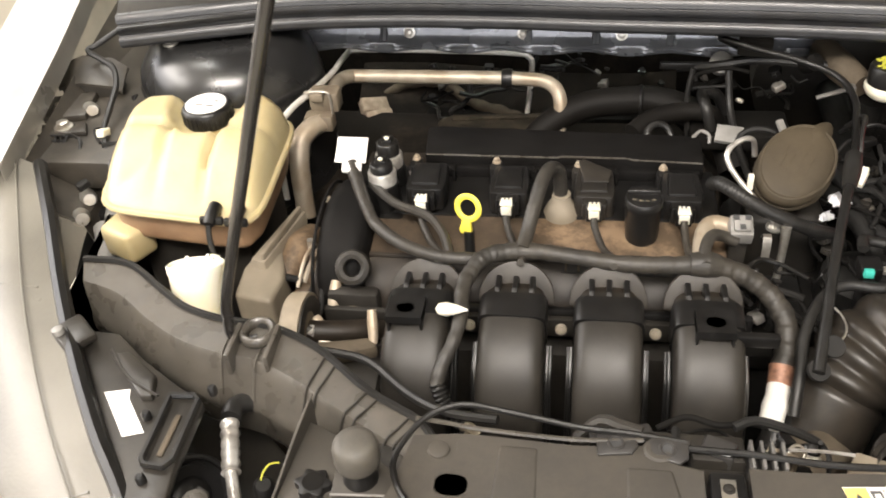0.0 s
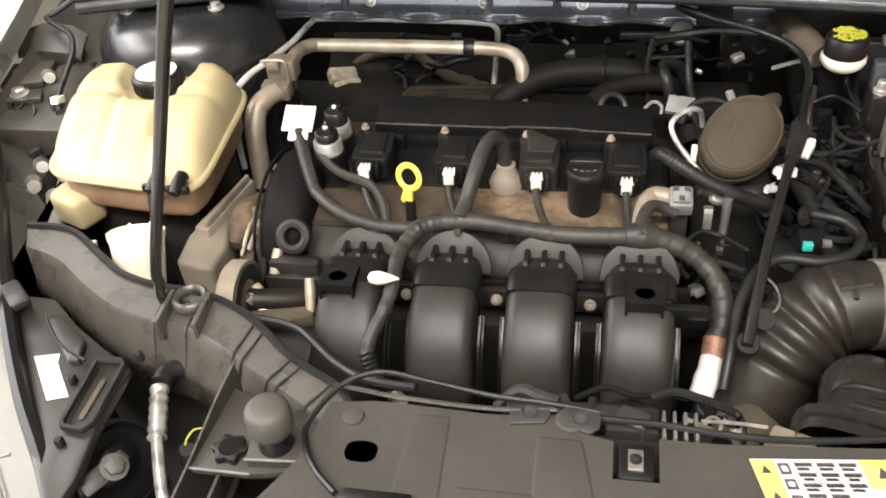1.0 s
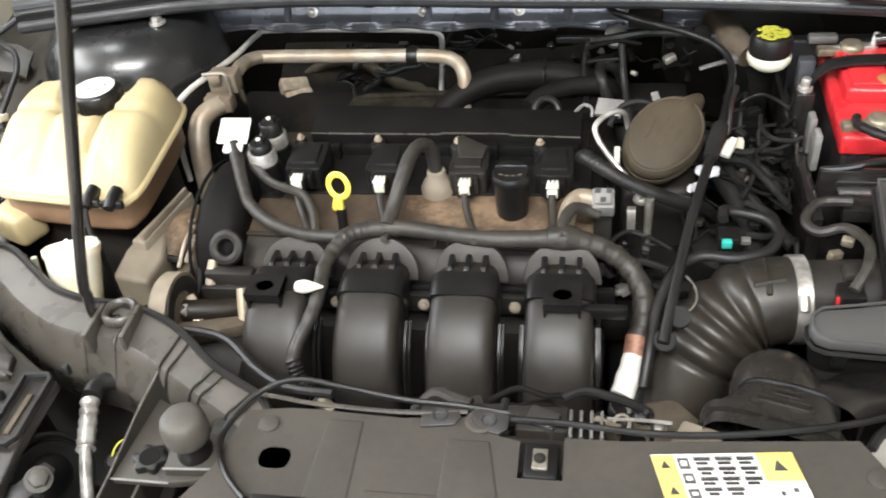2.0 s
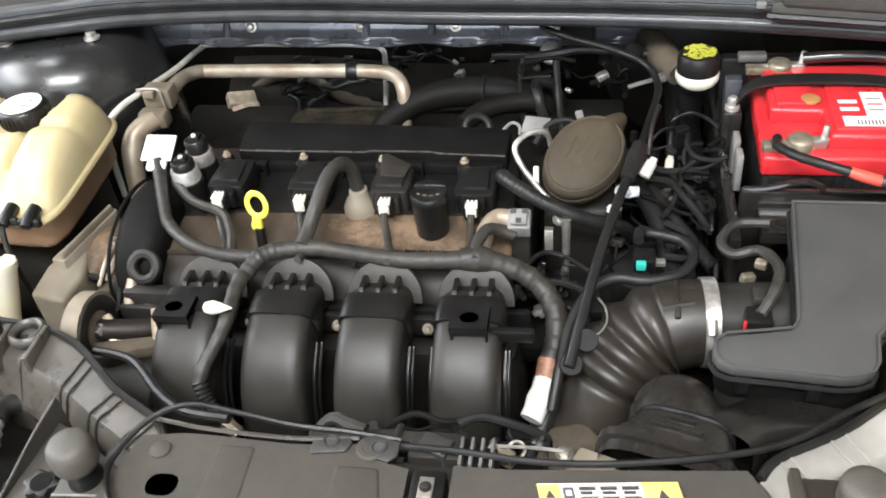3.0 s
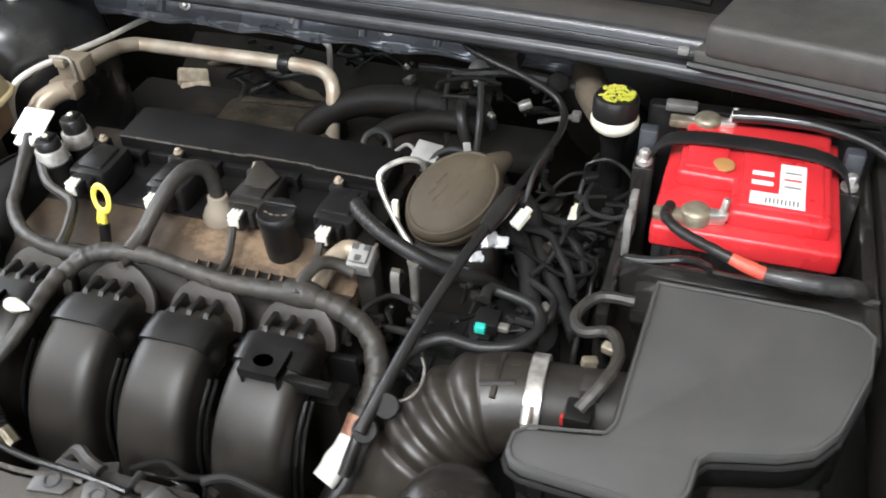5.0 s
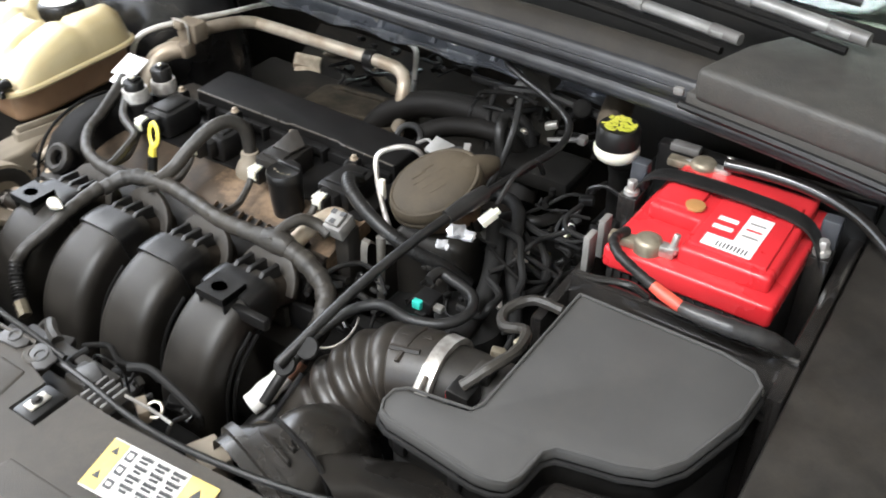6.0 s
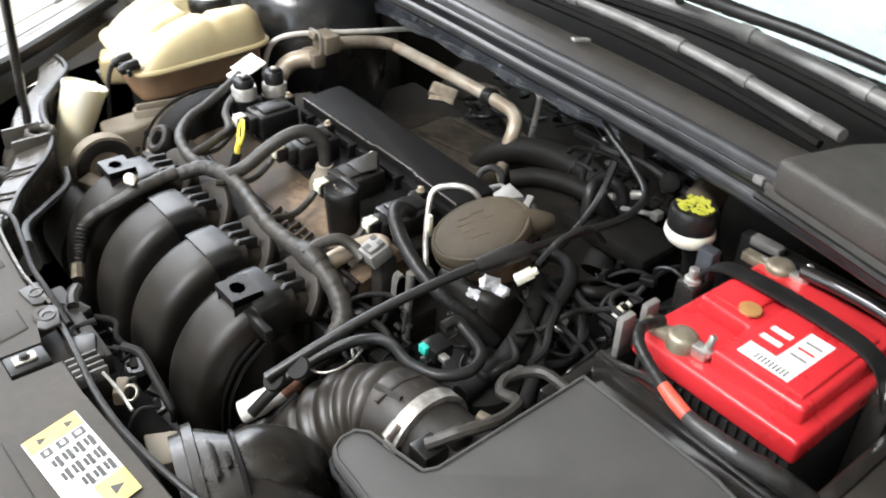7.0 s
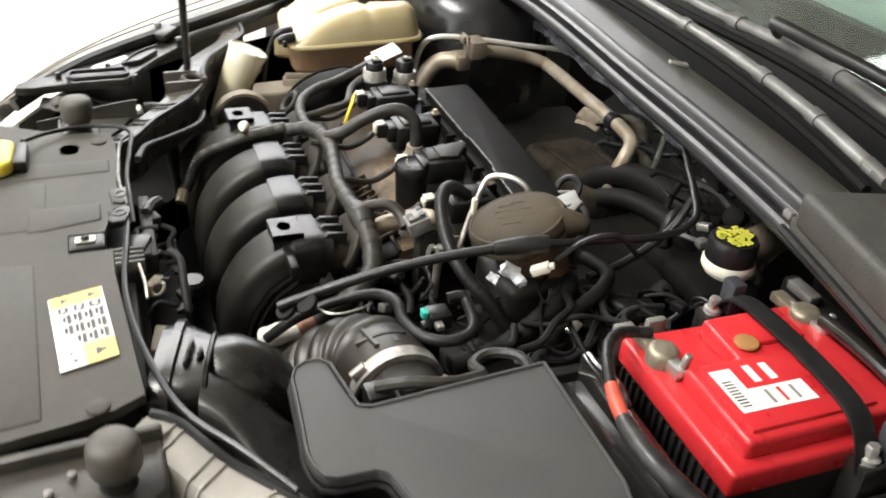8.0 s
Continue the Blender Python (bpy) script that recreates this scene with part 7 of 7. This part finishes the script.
clutter("reservoir_wiring", "tangle of dark wires and clips below the brake reservoir", 0.45, 0.555, 0.99, 1.09, 0.755, 0.82, 14, 8)
clutter("cowl_loose_wiring", "tangle of dark wires under the cowl", 0.30, 0.44, 1.15, 1.23, 0.78, 0.85, 8, 5)
clutter("pump_side_wiring", "dark pipes and fittings beside the engine mount", -0.20, -0.135, 0.745, 0.80, 0.72, 0.775, 8, 6)
clutter("manifold_side_wiring", "dark wires between manifold and intake hose", 0.325, 0.40, 0.76, 0.84, 0.745, 0.795, 10, 7)
clutter("latch_wiring", "small brackets and wires behind the bonnet latch", 0.22, 0.37, 0.548, 0.585, 0.79, 0.822, 8, 9)
clutter("wing_wiring", "dark wires and clips along the inner wing", -0.50, -0.44, 0.90, 1.10, 0.80, 0.85, 9, 6)
clutter("bulkhead_wiring", "dusty dark lines along the bulkhead behind the engine", -0.12, 0.07, 1.31, 1.42, 0.69, 0.76, 9, 6)
clutter("firewall_fittings", "dusty fittings and lines against the firewall", 0.08, 0.28, 1.33, 1.42, 0.70, 0.79, 9, 8)

# bonnet cables at the front
cb = thing("bonnet_cable", (0.05, 0.54, 0.82), "thin black bonnet release cable along the front cover", "cable")
part("cable", tube([(0.052, 0.434, 0.849), (0.030, 0.455, 0.846), (0.014, 0.480, 0.843), (0.010, 0.505, 0.843), (0.028, 0.540, 0.848), (0.060, 0.556, 0.852), (0.105, 0.552, 0.850), (0.16, 0.545, 0.846), (0.205, 0.545, 0.842), (0.25, 0.545, 0.835)], 0.0028, 8, 8), BLACK, cb)
part("cable", tube([(0.24, 0.540, 0.834), (0.30, 0.535, 0.838), (0.36, 0.530, 0.838), (0.42, 0.532, 0.838), (0.50, 0.545, 0.838), (0.56, 0.565, 0.836), (0.61, 0.600, 0.834), (0.66, 0.632, 0.832)], 0.0030, 8, 8), BLACK, cb)
part("bright_wire", tube([(0.235, 0.537, 0.836), (0.26, 0.538, 0.834), (0.285, 0.536, 0.834)], 0.0015, 6, 4), STEEL, cb)
part("bright_wire", tube([(0.332, 0.545, 0.835), (0.36, 0.548, 0.832), (0.385, 0.548, 0.83)], 0.0016, 6, 4), STEEL, cb)
part("side_cable", tube([(-0.10, 0.66, 0.80), (-0.05, 0.645, 0.805), (0.0, 0.60, 0.812), (0.04, 0.572, 0.822), (0.09, 0.56, 0.83)], 0.0045, 8, 8), RUBBER, cb)
yh = thing("release_handle", (0.09, 0.41, 0.836), "bright yellow safety catch handle on the front cover", "handle")
part("grip", prism([(0.052, 0.418), (0.062, 0.427), (0.114, 0.425), (0.124, 0.415), (0.120, 0.386), (0.106, 0.374), (0.068, 0.376), (0.056, 0.388)], 0.838, 0.855, 0.005, 3), YELLOW, yh)
part("pivot", box(0.056, 0.112, 0.425, 0.440, 0.834, 0.851, 0.003), BLACK, yh, "black pivot block")
wc = thing("washer_filler_cap", (0.688, 0.604, 0.80), "pale yellow washer filler cap with a dark symbol", "cap")
part("cap_disc", moved(lathe([(0.022, 0), (0.0235, 0.002), (0.0235, 0.010), (0.021, 0.013), (0.001, 0.014)], 32), at(0.688, 0.604, 0.822)), WASHCAP, wc)
part("cap_grip", moved(box(-0.016, 0.016, -0.003, 0.003, 0, 0.006, 0.002), at(0.688, 0.604, 0.835, 0, 0, 30)), WASHCAP, wc)
part("cap_neck", moved(lathe([(0.018, -0.09), (0.019, 0.001)], 24), at(0.688, 0.604, 0.822)), BLACK, wc)
part("print_bar", moved(box(-0.010, -0.002, 0.006, 0.009, 0, 0.0005, 0), at(0.688, 0.604, 0.8362)), INK, wc)
fb = thing("front_bracket", (0.20, 0.56, 0.78), "black bracket and wiring behind the front cover", "bracket")
part("bar", box(0.17, 0.30, 0.552, 0.565, 0.80, 0.824, 0.003), DARK, fb)
part("wire_loom", tube([(0.16, 0.57, 0.80), (0.18, 0.575, 0.82), (0.20, 0.565, 0.826), (0.215, 0.56, 0.826)], 0.006, 8), TAPE, fb)
part("round_boss", moved(lathe([(0.016, 0), (0.016, 0.02), (0.012, 0.024), (0.001, 0.024)], 18), at(0.235, 0.60, 0.72)), BLACK, fb)
part("radiator_rail", box(-0.02, 0.50, 0.50, 0.54, 0.60, 0.815, 0.006), DARK, fb)

# odds on the inner wing beside the tank
lw = thing("lamp_bracket", (-0.55, 0.99, 0.82), "grey perforated lamp bracket with zinc bolts", "bracket")
part("bracket_plate", prism([(-0.585, 1.010), (-0.525, 1.022), (-0.512, 0.995), (-0.572, 0.982)], 0.842, 0.850, 0.002), SURROUND, lw)
part("bracket_bolt", bolt(-0.547, 1.002, 0.850, 0.009, 0.010), ZINC, lw)
part("upper_plate", prism([(-0.605, 1.085), (-0.545, 1.10), (-0.532, 1.035), (-0.59, 1.022)], 0.842, 0.852, 0.002), SURROUND, lw)
part("bracket_bolt", bolt(-0.576, 1.049, 0.852, 0.006, 0.009), ZINC, lw)
for k in range(6):
    x0 = -0.577 + 0.0085 * k
    part("grid_bar", tube([(x0, 0.985, 0.848), (x0 + (-0.548 - x0) * 0.8, 0.966, 0.832)], 0.0018, 6, 2, straight=True), BLACK, lw)
for k in range(4):
    w = 0.024 - 0.006 * k
    part("grid_bar", tube([(-0.5525 - w, 0.985 - 0.006 * k, 0.848 - 0.005 * k), (-0.5525 + w, 0.985 - 0.006 * k, 0.848 - 0.005 * k)], 0.0018, 6, 2, straight=True), BLACK, lw)
part("grid_back", prism([(-0.580, 0.982), (-0.526, 0.982), (-0.546, 0.955), (-0.556, 0.955)], 0.815, 0.826, 0.002), DARK, lw)
flap = thing("wing_flap", (-0.56, 1.12, 0.85), "dark grey folded plastic flap on the inner wing", "flap")
part("flap_sheet", skin([[(-0.621, 1.142, 0.872), (-0.58, 1.148, 0.884), (-0.535, 1.149, 0.880), (-0.512, 1.145, 0.868)], [(-0.612, 1.118, 0.866), (-0.575, 1.122, 0.878), (-0.528, 1.122, 0.874), (-0.508, 1.12, 0.862)],
                         [(-0.601, 1.095, 0.858), (-0.565, 1.098, 0.866), (-0.519, 1.100, 0.860), (-0.505, 1.098, 0.852)]], 0.004), SURROUND, flap)
part("flap_foot", box(-0.60, -0.52, 1.10, 1.14, 0.82, 0.862, 0.003), DARK, flap)
wl = thing("wing_cable", (-0.49, 1.0, 0.85), "thin black cable with a white clip along the wing", "cable")
part("cable", tube([(-0.505, 1.165, 0.925), (-0.545, 1.145, 0.905), (-0.558, 1.132, 0.90), (-0.535, 1.118, 0.895), (-0.508, 1.10, 0.89), (-0.492, 1.07, 0.88), (-0.488, 1.03, 0.865), (-0.482, 0.99, 0.852), (-0.465, 0.955, 0.83), (-0.45, 0.93, 0.80)], 0.0042, 8, 8), RUBBER, wl)
part("white_clip", moved(box(-0.005, 0.005, -0.010, 0.010, -0.005, 0.005, 0.001), at(-0.481, 0.987, 0.853, -20)), WHITEP, wl)
part("thin_wire", tube([(-0.53, 0.985, 0.85), (-0.512, 0.975, 0.848), (-0.508, 0.955, 0.835), (-0.518, 0.93, 0.80)], 0.002, 6, 6), RUBBER, wl)
for x, y, z, r in ((-0.536, 1.058, 0.846, 0.011), (-0.492, 0.959, 0.806, 0.010), (-0.488, 0.916, 0.796, 0.011), (-0.485, 0.884, 0.788, 0.012)):
    gl = thing("hose_coupling", (x, y, z - 0.02), "dull metal hose coupling on the inner wing", "coupling", "hose couplings")
    part("sleeve", moved(lathe([(r * 0.8, -0.016), (r, -0.014), (r, 0.004), (r * 0.75, 0.010), (r * 0.7, 0.016)], 18), at(x, y, z, 70, 0, 40)), ZINC, gl)
    part("socket", moved(lathe([(r * 1.1, -0.034), (r * 1.1, -0.015)], 18), at(x, y, z, 70, 0, 40)), BLACK, gl)
rh = thing("radiator_hose", (-0.35, 0.82, 0.70), "dull metal fittings beside the coolant tank", "fitting")
part("fitting", tube([(-0.455, 0.88, 0.775), (-0.445, 0.86, 0.77), (-0.44, 0.83, 0.76)], 0.014, 12), CONN, rh)
part("fitting", tube([(-0.46, 0.93, 0.79), (-0.45, 0.91, 0.785), (-0.445, 0.89, 0.78)], 0.012, 12), CONN, rh)
part("small_tap", tube([(-0.37, 0.79, 0.78), (-0.37, 0.785, 0.755)], 0.004, 8, 2, straight=True), WHITEP, rh)
part("small_tap", tube([(-0.355, 0.788, 0.78), (-0.355, 0.783, 0.755)], 0.004, 8, 2, straight=True), WHITEP, rh)
